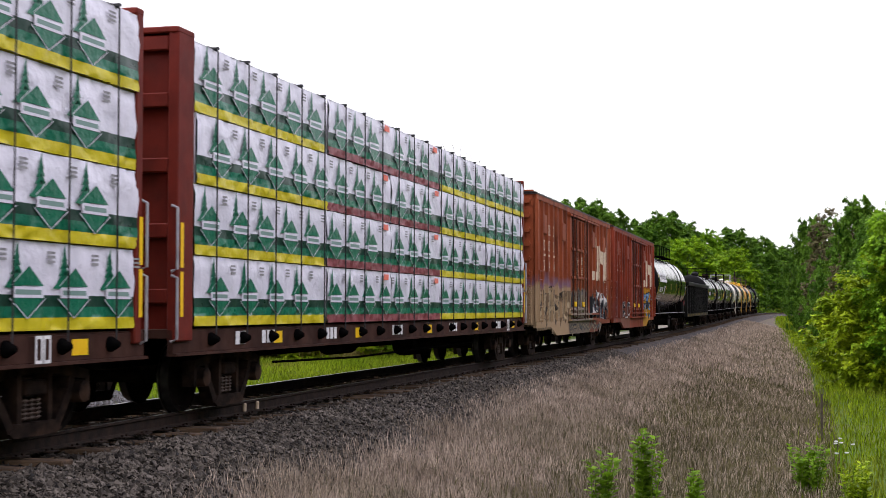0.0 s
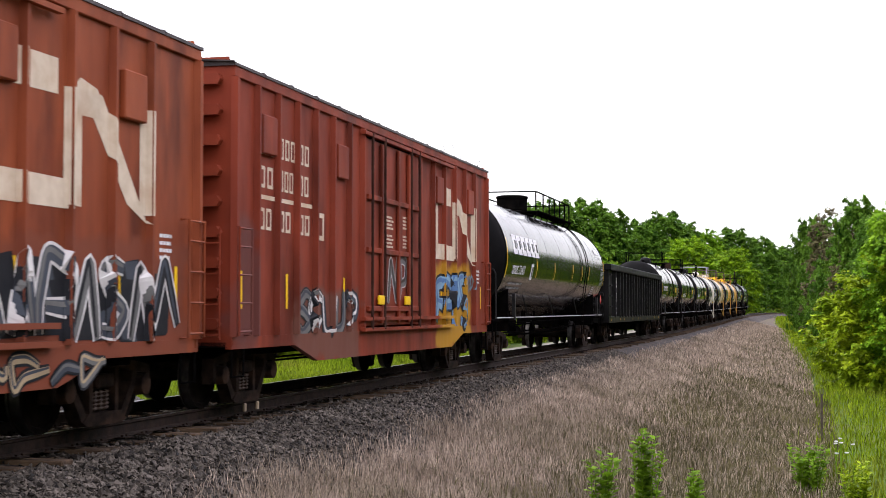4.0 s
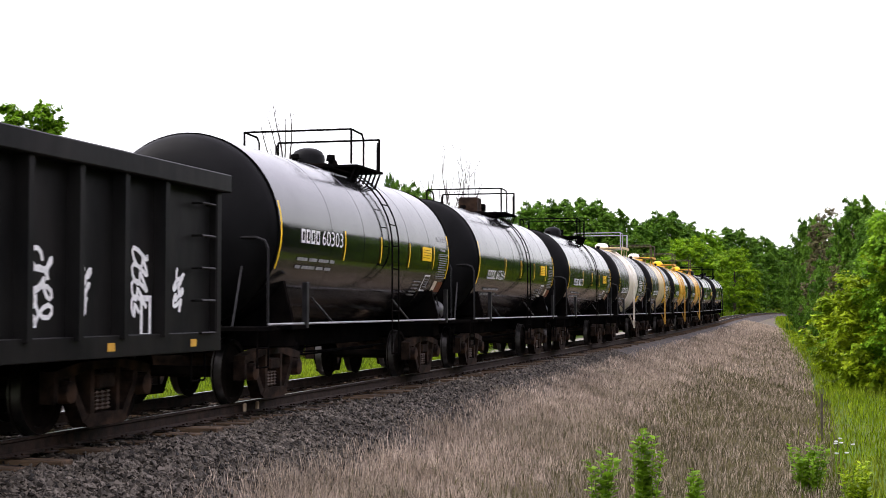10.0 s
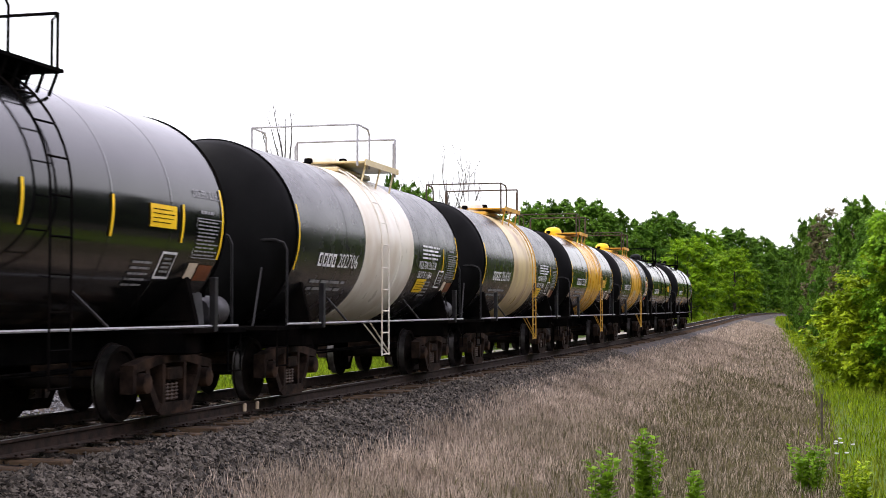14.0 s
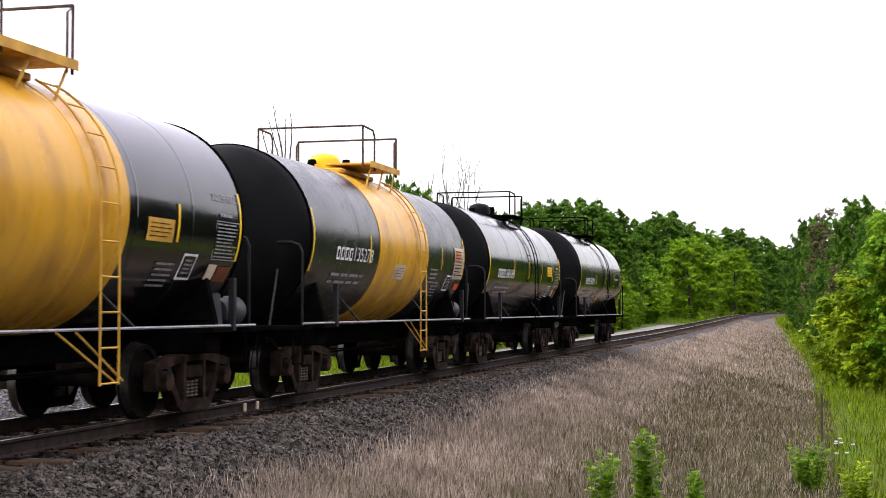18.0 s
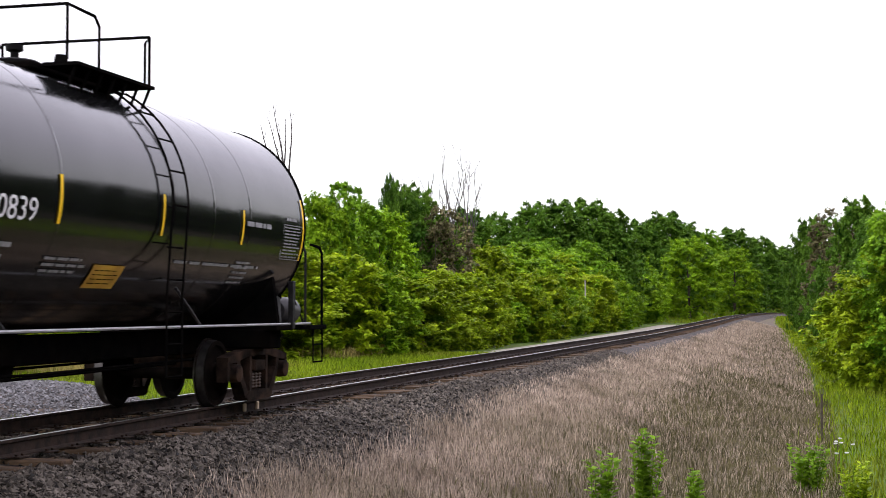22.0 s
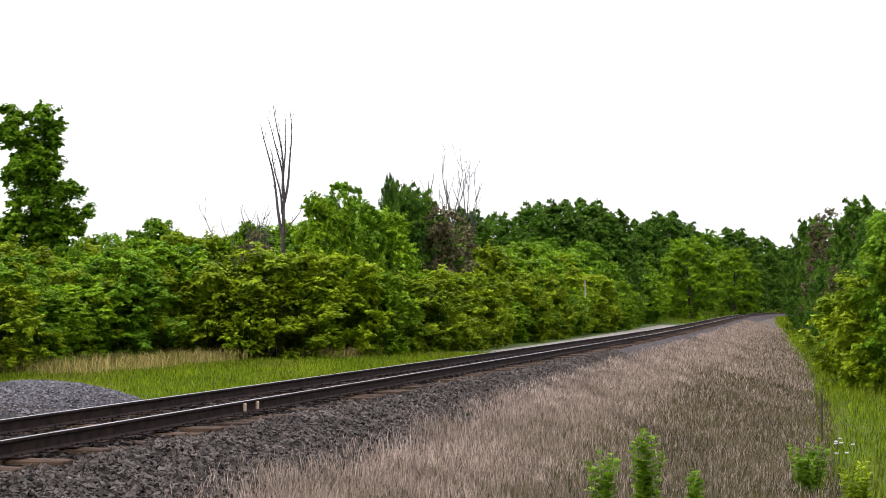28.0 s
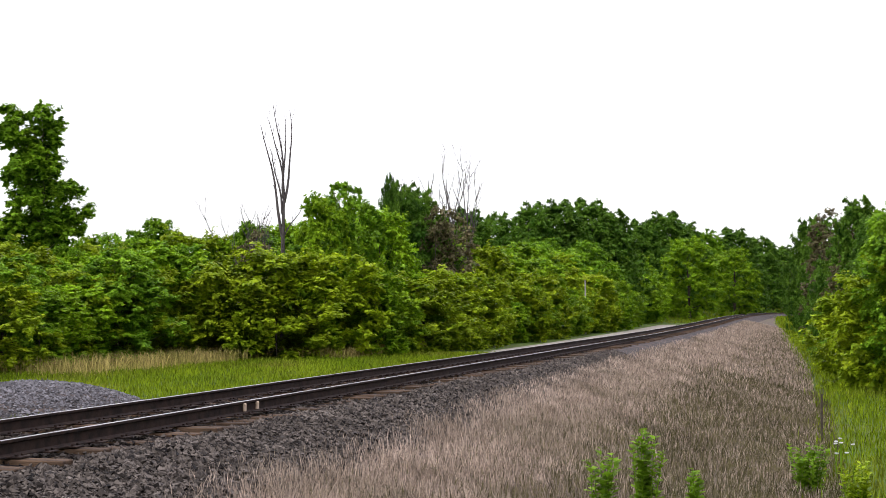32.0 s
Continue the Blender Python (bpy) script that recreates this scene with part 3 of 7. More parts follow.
def make_tree(name, label, h, w, seed, leaf, bark, clumps=26, per=150, size=0.14, low=0.25, trunk_r=0.13, shape=1.0, category="tree", clump=(0.08, 0.17)):
    """A tree or bush in its own space: trunk with limbs, and a crown of leaf clumps from low*h to h."""
    g = random.Random(seed)
    tree = thing(name, label, category)
    cs, rs = [], []
    for i in range(clumps):
        u = (i + g.random()) / clumps
        z = low * h + (0.96 - low) * h * u
        wide = w / 2 * math.sin(math.pi * min(1, (0.16 + 0.84 * u) ** shape * 0.97)) ** 0.6
        a, q = g.uniform(0, 6.28), wide * g.uniform(0.25, 1.0) ** 0.6 * (1.22 if g.random() < 0.2 else 1.0)
        cs.append((q * math.cos(a), q * math.sin(a), z + g.uniform(-0.07, 0.06) * h))
        rs.append(w * g.uniform(*clump))
    bm = bmesh.new()
    lean = (g.uniform(-0.04, 0.04) * h, g.uniform(-0.04, 0.04) * h)
    spine = [(0, 0, -0.2), (lean[0] * 0.4, lean[1] * 0.4, 0.35 * h), (lean[0], lean[1], 0.7 * h), (lean[0], lean[1], 0.9 * h)]
    tube(bm, spine, [trunk_r * 1.25, trunk_r * 0.8, trunk_r * 0.4, trunk_r * 0.12], 7)
    for c in cs[:: max(1, clumps // 14)]:
        z0 = max(0.1 * h, c[2] - 0.3 * h * g.uniform(0.4, 1))
        k = z0 / (0.9 * h)
        base = Vector((lean[0] * k, lean[1] * k, z0))
        tip = Vector(c)
        m = base.lerp(tip, 0.5) + Vector((0, 0, -0.03 * h))
        tube(bm, [base, m, tip], [trunk_r * 0.35, trunk_r * 0.22, trunk_r * 0.08], 5)
    part("trunk", bm, bark, tree)
    v, f = leaves(cs, rs, per, size, seed)
    part("crown", mesh_of("crown", v, f, leaf), None, tree)
    return tree


def make_bare(name, label, h, spread, seed, stems, r=0.06, wild=0.12, twigs=2, category="dead tree"):
    """A leafless tree: stems that rise from one foot and fork into twigs."""
    g = random.Random(seed)
    tree = thing(name, label, category)
    for i in range(stems):
        bm = bmesh.new()

        def grow(p, d, ln, rad, depth):
            pts, rr = [p], [rad]
            for k in range(4):
                d = (d + Vector((g.uniform(-wild, wild), g.uniform(-wild, wild), 0.06))).normalized()
                p = p + d * ln / 4
                pts.append(p)
                rr.append(rad * (1 - (0.19 if wild > 0.1 else 0.15) * (k + 1)))
                if depth and k > 0:
                    for _ in range(1 if k < 3 else 2):
                        side = Vector((g.uniform(-1, 1), g.uniform(-1, 1), g.uniform(0.3, 1.1))).normalized()
                        grow(p, (d + side * (0.25 if wild < 0.1 else 0.7)).normalized(), ln * (g.uniform(0.15, 0.3) if wild < 0.1 else g.uniform(0.3, 0.5)), rad * 0.45, depth - 1)
            tube(bm, pts, rr, 5)

        a = 2 * math.pi * i / stems + g.uniform(-0.4, 0.4)
        d = Vector((math.cos(a) * spread, math.sin(a) * spread, 1)).normalized()
        grow(Vector((0, 0, -0.2)), d, h * g.uniform(0.72, 1.0), r * g.uniform(0.7, 1), twigs)
        part("stem", bm, M["bark_dead"], tree)
    return tree


def stand(tree, px, depth, scale=1.0, turn=0.0, dz=0.0, tall=1.0):
    x, y = out(px, depth)
    z = float(ground_z(x, y - TRACK_Y)) + dz
    return Matrix.Translation((x, y, z)) @ Matrix.Rotation(turn, 4, "Z") @ Matrix.Diagonal((scale, scale, scale * tall, 1))


# height of the woods' skyline across the view (place across the view, rows above the horizon)
SKY_X = [-200, 0, 150, 210, 225, 330, 345, 400, 430, 540, 560, 650, 680, 760, 790, 860, 925, 1100, 1130, 1230, 1270, 1330, 1400]
SKY_H = [110, 125, 128, 126, 145, 145, 124, 130, 158, 158, 190, 190, 178, 180, 166, 160, 154, 152, 138, 136, 118, 114, 96]


def tall_tree():
    """A narrow two-topped tree: a column of ragged sprays round a pale trunk; x runs across the view."""
    g = random.Random(7)
    tree = thing("tall_tree", "tall narrow green tree with two tops and a pale bare trunk", "tree")
    x, y = out(88, 62)
    tree.matrix_basis = Matrix.Translation((x, y, float(ground_z(x, y - TRACK_Y)))) @ Matrix.Rotation(TURN - math.pi / 2, 4, "Z")
    cs, rs = [], []
    # lobes: across, height, half width, half height, clumps
    for cx, cz, hw, hh, n in ((-0.55, 6.6, 1.15, 2.3, 74), (-0.3, 9.4, 0.75, 1.7, 36), (-1.75, 10.1, 0.75, 0.9, 20), (0.55, 6.0, 1.0, 1.2, 24), (-2.5, 5.2, 0.9, 0.5, 12), (-1.1, 8.6, 0.9, 0.9, 22), (-0.4, 3.4, 1.5, 1.2, 40), (-0.75, 7.9, 1.2, 0.9, 30), (-1.3, 5.4, 1.3, 0.9, 30), (-2.4, 3.2, 1.2, 0.9, 24), (0.95, 7.4, 0.6, 0.25, 5), (1.1, 6.3, 0.7, 0.25, 5)):
        for _ in range(n):
            a, b, q = g.uniform(0, 6.28), g.uniform(-1, 1), g.random() ** 0.5
            k = math.sqrt(1 - b * b)
            cs.append((cx + hw * q * k * math.cos(a), hw * q * k * math.sin(a), cz + hh * b * g.uniform(0.7, 1)))
            rs.append(g.uniform(0.28, 0.6))
    v, f = leaves(cs, rs, 300, 0.1, 7, 1.3, 9)
    part("crown", mesh_of("crown", v, f, M["leaf_mid"]), None, tree)
    part("trunk", bm_tube([(0, 0, -0.2), (0.05, 0, 2.5), (-0.15, 0, 5.0), (-0.4, 0, 8.0), (-0.4, 0, 10.4)], [0.11, 0.09, 0.075, 0.05, 0.015], 7), M["bark_pale"], tree)
    for k in range(22):
        z = 2.0 + 0.38 * k
        a, ln = g.uniform(0, 6.28), g.uniform(0.6, 1.5)
        base = Vector((-0.05 * z + 0.1, 0, z))
        tip = base + Vector((ln * math.cos(a), ln * math.sin(a), g.uniform(0.2, 0.8)))
        part("limb", bm_tube([base, base.lerp(tip, 0.5) + Vector((0, 0, 0.12)), tip], [0.035, 0.022, 0.006], 5), M["bark_pale" if k < 9 else "bark"], tree)


def dead_tree():
    """Bare upright stems that part from one trunk and waver upwards; x runs across the view."""
    g = random.Random(12)
    tree = thing("dead_tree", "tall dead tree with bare upright stems", "dead tree")
    x, y = out(500, 66)
    tree.matrix_basis = Matrix.Translation((x, y, float(ground_z(x, y - TRACK_Y)))) @ Matrix.Rotation(TURN - math.pi / 2, 4, "Z")
    part("trunk", bm_tube([(0.05, 0, -0.3), (-0.02, 0.02, 3.0), (0.02, 0, 6.0), (0.05, 0.0, 7.8)], [0.13, 0.11, 0.085, 0.05], 7), M["bark_dead"], tree)

    def stem(x0, z0, x1, z1, r, bow, depth):
        bm = bmesh.new()
        n, pts, ph, side = 9, [], g.uniform(0, 6.28), g.uniform(-0.5, 0.5)
        for k in range(n):
            u = k / (n - 1)
            pts.append(Vector((x0 + (x1 - x0) * u + bow * math.sin(math.pi * u) + 0.035 * math.sin(9 * u + ph), side * u * abs(x1 - x0 + 0.3) + 0.03 * math.sin(7 * u + ph), z0 + (z1 - z0) * u)))
        tube(bm, pts, [1.35 * r * (1 - 0.82 * k / (n - 1)) for k in range(n)], 5)
        for k in range(3, n - 1):
            for _ in range(depth):
                ln = g.uniform(0.35, 0.9)
                d = Vector((g.uniform(-0.45, 0.35), g.uniform(-0.4, 0.4), 1)).normalized() * ln
                tube(bm, [pts[k], pts[k] + d * 0.5 + Vector((0.03, 0, 0)), pts[k] + d], [r * 0.3, r * 0.2, r * 0.08], 4)
        bmesh.ops.scale(bm, vec=(1, 1, 1.05), verts=bm.verts)
        part("stem", bm, M["bark_dead"], tree)

    for x0, z0, x1, z1, r, bow in ((-0.03, 5.3, -1.05, 10.3, 0.06, 0.1), (0.0, 6.3, -0.6, 9.2, 0.045, 0.06), (0.03, 7.0, -0.48, 11.2, 0.05, 0.14), (0.05, 6.8, 0.16, 10.7, 0.05, -0.05), (0.06, 6.9, 0.3, 11.0, 0.05, 0.18), (0.02, 7.4, -0.8, 10.7, 0.04, 0.15), (0.05, 5.4, 1.0, 6.9, 0.03, 0.05)):
        stem(x0, z0, x1, z1, r, bow, 1)


def build_woods():
    g = random.Random(11)
    kinds = []
    specs = [("bush", "dense bright green bush at the wood's edge", 4.2, 4.8, "leaf_yellow", 92, 260, 0.1, 0.0, 0.03, "bush", (0.07, 0.15)),
             ("bush", "dense green bush with light leaves", 4.5, 4.4, "leaf_bright", 92, 260, 0.1, 0.0, 0.03, "bush", (0.07, 0.15)),
             ("broadleaf_tree", "leafy mid-green broadleaf tree", 8.0, 6.0, "leaf_mid", 140, 280, 0.12, 0.02, 0.12, "tree", (0.07, 0.15)),
             ("broadleaf_tree", "leafy light green broadleaf tree", 8.0, 5.6, "leaf_bright", 140, 280, 0.12, 0.02, 0.12, "tree", (0.07, 0.15)),
             ("broadleaf_tree", "dark green broadleaf tree with a domed crown", 11.0, 9.4, "leaf_dark", 420, 170, 0.15, 0.05, 0.2, "tree", (0.04, 0.075)),
             ("broadleaf_tree", "tall mid-green broadleaf tree with a domed crown", 11.0, 8.4, "leaf_mid", 380, 170, 0.15, 0.05, 0.2, "tree", (0.04, 0.08)),
             ("broadleaf_tree", "thin brownish tree among the green ones", 8.0, 4.6, "leaf_brown", 60, 160, 0.12, 0.08, 0.1, "tree", (0.07, 0.15)),
             ("broadleaf_tree", "loose light green tree with ragged upper branches", 8.0, 5.0, "leaf_mid", 70, 230, 0.12, 0.05, 0.1, "tree", (0.07, 0.14)),
             ("broadleaf_tree", "deep green broadleaf tree out of view, added for reflections in the tanks", 11.0, 9.4, "leaf_unseen_dark", 200, 200, 0.2, 0.03, 0.2, "tree", (0.06, 0.12))]
    for i, (nm, lab, h, w, lf, cl, per, size, low, tr, cat, clump) in enumerate(specs):
        t = make_tree(nm, lab, h, w, 100 + i, M[lf], M["bark"], cl, per, size, low, tr, 1.0 if i < 4 or i in (6, 7) else 0.7, cat, clump)
        kinds.append((t, h))
    used = {}

    def put(i, px, depth, height, turn=None, wide=1.0):
        t, h = kinds[i]
        k = height / h
        x, y = out(px, depth)
        z = float(ground_z(x, y - TRACK_Y))
        m = Matrix.Translation((x, y, z)) @ Matrix.Rotation(g.uniform(0, 6.28) if turn is None else turn, 4, "Z") @ Matrix.Diagonal((k * wide, k * wide, k, 1))
        if i in used:
            copy_thing(t, m)
        else:
            used[i] = m

    def row(s0, s1, step, o, jitter, pick, frac, first=-260, least=0.82):
        """Trees along the wood's edge, as high as the skyline lets them be."""
        s = s0
        while s < s1:
            ss, oo = s + g.uniform(-0.4, 0.4) * step, o + g.uniform(-jitter, jitter)
            x, y, z = line(ss, oo)
            depth = x * math.cos(TURN) + y * math.sin(TURN)
            px = 784 + 2503.5 * (x * math.sin(TURN) - y * math.cos(TURN)) / depth
            top = EYE.z + np.interp(px, SKY_X, SKY_H) * depth / 2503.5 * frac * g.uniform(least, 1.0)
            hgt = top - float(ground_z(ss, oo))
            if first < px < 1500 and hgt > 1:
                put(g.choice(pick), px, depth, hgt, wide=min(1.6, max(0.8, g.uniform(0.9, 1.2) * (6 / max(hgt, 3)) ** 0.25)))
            s += step

    row(60, 125, 2.6, 9.6, 0.5, [0, 1, 1, 3], 0.4, 420, 0.25)
    row(120, 232, 3.8, 9.6, 0.6, [1, 1, 3], 0.42, -260, 0.25)
    row(60, 125, 3.2, 13.2, 1.2, [0, 0, 1, 2, 3], 0.8, 560, 0.5)
    row(30, 68, 2.8, 17.6, 0.8, [0, 0, 1], 0.6, -260, 0.35)
    row(40, 66, 3.0, 20.5, 1.0, [0, 0, 7, 3], 0.95, -260, 0.6)
    row(118, 236, 4.8, 13.0, 1.5, [1, 3, 2], 0.8, -260, 0.55)
    row(236, 340, 5.0, 17.5, 1.0, [1, 3, 3], 0.5)
    row(34, 130, 3.2, 19, 2.0, [1, 2, 3, 7], 0.8)
    row(130, 380, 6.0, 18, 3.0, [2, 3, 3, 5], 0.85)
    row(38, 140, 5.0, 26, 3.0, [2, 3, 4, 5], 0.95)
    row(140, 460, 9.0, 30, 5.0, [4, 5, 5], 1.0)
    # domed tops of the farther wood
    for px, depth, rows, i, wide in ((985, 150, 190, 4, 0.85), (1045, 155, 192, 4, 0.85), (940, 146, 186, 4, 0.7), (1085, 158, 172, 4, 0.7), (1175, 200, 170, 4, 0.95), (1135, 196, 156, 4, 0.7), (1215, 205, 154, 4, 0.7), (1300, 262, 142, 4, 0.9),
                                     (1250, 240, 138, 5, 0.9), (1345, 290, 126, 4, 0.9), (1380, 340, 112, 4, 1.1), (1220, 180, 128, 3, 1.0), (1300, 220, 108, 3, 1.0), (120, 60, 118, 5, 0.7), (30, 58, 110, 5, 0.7), (880, 110, 168, 4, 0.7), (830, 100, 176, 4, 0.7),
                                     (595, 66, 228, 7, 0.7), (632, 68, 218, 7, 0.75), (570, 65, 204, 3, 0.6), (715, 82, 222, 4, 0.45), (745, 84, 210, 4, 0.5), (690, 80, 234, 4, 0.22), (670, 70, 178, 3, 0.8), (275, 70, 154, 2, 0.75), (235, 68, 140, 7, 0.6), (800, 84, 165, 6, 0.9), (770, 82, 172, 6, 0.7),
                                     (490, 60, 100, 0, 1.25), (410, 60, 80, 0, 1.1), (570, 61, 95, 0, 1.1), (320, 62, 62, 0, 1.0), (450, 64, 130, 6, 0.7), (440, 72, 148, 2, 0.7), (520, 72, 152, 3, 0.7), (385, 70, 126, 3, 0.7), (195, 68, 128, 2, 0.7), (150, 66, 128, 3, 0.6), (90, 64, 140, 2, 0.6)):
        x, y = out(px, depth)
        put(i, px, depth, EYE.z + rows * depth / 2503.5 - float(ground_z(x, y - TRACK_Y)), wide=wide)
    # unseen woods added behind the camera, so the tank flanks mirror something dark
    for k in range(16):
        x, y = -46 + 8 * k, -38 - 4 * math.sin(k * 2.1)
        d = x * math.cos(TURN) + y * math.sin(TURN)
        a = x * math.sin(TURN) - y * math.cos(TURN)
        put(8, 784 + 2503.5 * a / d, d, 9.5 + 2 * math.sin(k * 1.7), wide=1.3)
    # a second unseen row, added along the near side to darken the tanks' reflections
    for k in range(26):
        x, y = 4 + 7.4 * k, -17.5 - 2.5 * math.sin(k * 2.3) - 0.012 * k * k
        d = x * math.cos(TURN) + y * math.sin(TURN)
        a = x * math.sin(TURN) - y * math.cos(TURN)
        put(8, 784 + 2503.5 * a / d, d, 12.5 + 1.6 * math.sin(k * 1.7), wide=0.95)
    # camera side of the track
    for px, depth, rows, i, wide in ((1428, 150, 158, 4, 0.45), (1425, 165, 110, 4, 0.4), (1456, 140, 162, 4, 0.5), (1448, 120, 70, 4, 0.5), (1462, 105, 80, 4, 0.5), (1470, 122, 168, 6, 0.8), (1492, 108, 150, 6, 0.75), (1484, 96, 70, 6, 0.8),
                                     (1518, 102, 194, 4, 0.55), (1548, 94, 165, 4, 0.55), (1600, 68, 198, 2, 0.7), (1640, 58, 210, 2, 0.8), (1575, 78, 160, 4, 0.6), (1458, 92, 20, 4, 0.6), (1478, 84, 2, 2, 0.7),
                                     (1556, 62, 62, 0, 1.0), (1516, 74, 30, 0, 0.9), (1590, 60, 90, 0, 0.8), (1500, 80, -4, 0, 0.8), (1540, 66, 6, 0, 0.9),
                                     (1350, 560, 100, 5, 1.6), (1385, 560, 95, 3, 1.6), (1420, 520, 95, 5, 1.6), (1455, 300, 100, 4, 1.2), (1500, 240, 120, 4, 1.2), (1560, 180, 150, 4, 1.2)):
        x, y = out(px, depth)
        put(i, px, depth, EYE.z + rows * depth / 2503.5 - float(ground_z(x, y - TRACK_Y)), wide=wide)
    for i, m in used.items():
        kinds[i][0].matrix_basis = m
    # the tall tree and the dead ones
    tall_tree()
    dead_tree()
    for px, depth, h, sp, seed, stems in ((408, 70, 4.9, 0.2, 5, 3), (440, 70, 5.1, 0.08, 9, 3), (465, 71, 5.0, 0.06, 10, 2), (783, 88, 8.2, 0.3, 6, 8)):
        d = make_bare("dead_tree", "dead shrub with thin bare branches", h, sp, seed, stems, 0.1 if depth < 80 else 0.13, 0.13, 3)
        d.matrix_basis = stand(d, px, depth)
    snag = thing("dead_tree", "thin pale dead trunk standing among the bushes", "dead tree")
    snag.matrix_basis = stand(snag, 1036, 115)
    part("trunk", bm_tube([(0, 0, -0.2), (0.05, 0, 2.2), (0.0, 0.03, 4.4)], [0.08, 0.07, 0.04], 7), M["bark_pale"], snag)
    part("limb", bm_tube([(0.03, 0, 2.8), (0.3, 0, 3.6)], [0.03, 0.012], 5), M["bark_pale"], snag)


# ---- grasses, plants, track details ----
def blades(s, o, h, w, seed, lean=0.25, head=0.7):
    """Grass stalks as slender four-cornered blades standing at s, o."""
    g = np.random.default_rng(seed)
    n = len(s)
    x, y, _ = line(s, o)
    z = ground_z(s, o) - 0.02
    p = np.stack([x, y, z], -1)
    a = g.uniform(0, 6.28, n)
    side = np.stack([np.cos(a), np.sin(a), np.zeros(n)], -1) * w[:, None]
    top = np.stack([g.normal(0, lean, n) * h, g.normal(0, lean, n) * h, h], -1)
    mid = p + top * head * np.array([0.7, 0.7, 1])
    v = np.stack([p, mid + side, p + top, mid - side], 1)
    return v.reshape(-1, 3), np.arange(4 * n).reshape(n, 4)


def build_grass():
    g = np.random.default_rng(21)

    def field(n, s0, s1, power, o0, o1, h0, h1, w0, seed, edge=None, ragged=0.22, thin=1.0):
        s = s0 + (s1 - s0) * g.random(n) ** power
        o = g.uniform(o0, o1, n)
        if edge is not None:
            lim = np.interp(s, *edge) + 0.35 * np.sin(s * 1.3) * np.cos(s * 0.37 + 1) + g.normal(0, ragged, n)
            keep = (o < lim) & ((o > foot(s) - 0.3) | (lim < foot(s) + 1.2))
            keep &= (o > -4.6 - 0.6 * g.random(n)) | (g.random(n) < thin)
            s, o = s[keep], o[keep]
        patch = 0.75 + 0.25 * g.random(n if edge is None else len(s)) ** 0.5
        h = g.uniform(h0, h1, len(s)) * patch
        w = w0 * (0.6 + s / 40) * g.uniform(0.6, 1.3, len(s))
        return blades(s, o, h, w, seed)

    def merged(name, label, fields, material, cat="grass"):
        vs, fs, k = [], [], 0
        for v, f in fields:
            vs.append(v)
            fs.append(f + k)
            k += len(v)
        tagged(part(name, mesh_of(name, np.concatenate(vs), np.concatenate(fs), M[material]), None), label, cat, kind="stuff")

    edge = ([10, 15, 22, 28, 36, 50, 140], [-2.75, -2.7, -2.75, -2.3, -2.0, -1.85, -1.75])
    merged("dry_grass", "dry beige grass covering the embankment slope", [field(150000, 13, 50, 1.5, -9.4, -1.6, 0.1, 0.34, 0.0042, 1, edge, 0.3, 0.3), field(70000, 48, 170, 1.3, -9.0, -1.5, 0.15, 0.38, 0.0065, 2, edge, 0.22, 0.5)], "dry_grass")
    merged("olive_grass", "darker olive-brown grass low on the embankment", [field(80000, 14, 60, 1.4, -9.6, -3.2, 0.1, 0.34, 0.005, 7, ([0, 200], [-4.7, -4.7]), 1.0), field(14000, 55, 150, 1.2, -9.0, -3.2, 0.12, 0.36, 0.006, 8, ([0, 200], [-5.2, -5.2]), 0.9)], "olive_grass")
    merged("green_grass", "short bright green grass beyond the track", [field(76000, 15, 64, 1.0, 3.2, 18, 0.1, 0.32, 0.008, 3), field(9000, 60, 160, 1.0, 8.6, 13, 0.2, 0.5, 0.012, 4), field(16000, 160, 460, 1.0, 3.5, 13, 0.2, 0.5, 0.008, 14)], "green_grass")
    merged("green_weeds", "tall green weeds at the foot of the bank", [field(64000, 20, 250, 1.9, -14.5, -3.0, 0.2, 0.6, 0.009, 5, ([20, 60, 80, 100, 160, 250], [-9.3, -9.3, -9.0, -8.4, -6.5, -3.4]), 0.3)], "green_grass", "weeds")
    merged("seed_grass", "tall brown seed-head grass along the bushes", [field(7000, 40, 64, 1.0, 13.0, 16.6, 0.3, 0.8, 0.006, 6), field(3500, 55, 70, 1.0, 9.4, 11.6, 0.3, 0.75, 0.006, 16)], "seed_grass")
    ss = np.concatenate([np.arange(57, 120, 3.0), np.arange(120, 216, 8.0)])
    v, f = strip([(4.6, -0.84), (5.0, -0.73), (6.5, -0.73), (7.0, -0.86)], ss)
    tagged(part("gravel_road", mesh_of("gravel_road", v, f, M["road_gravel"], True), None), "pale gravel service road beside the track", "road", kind="structure")


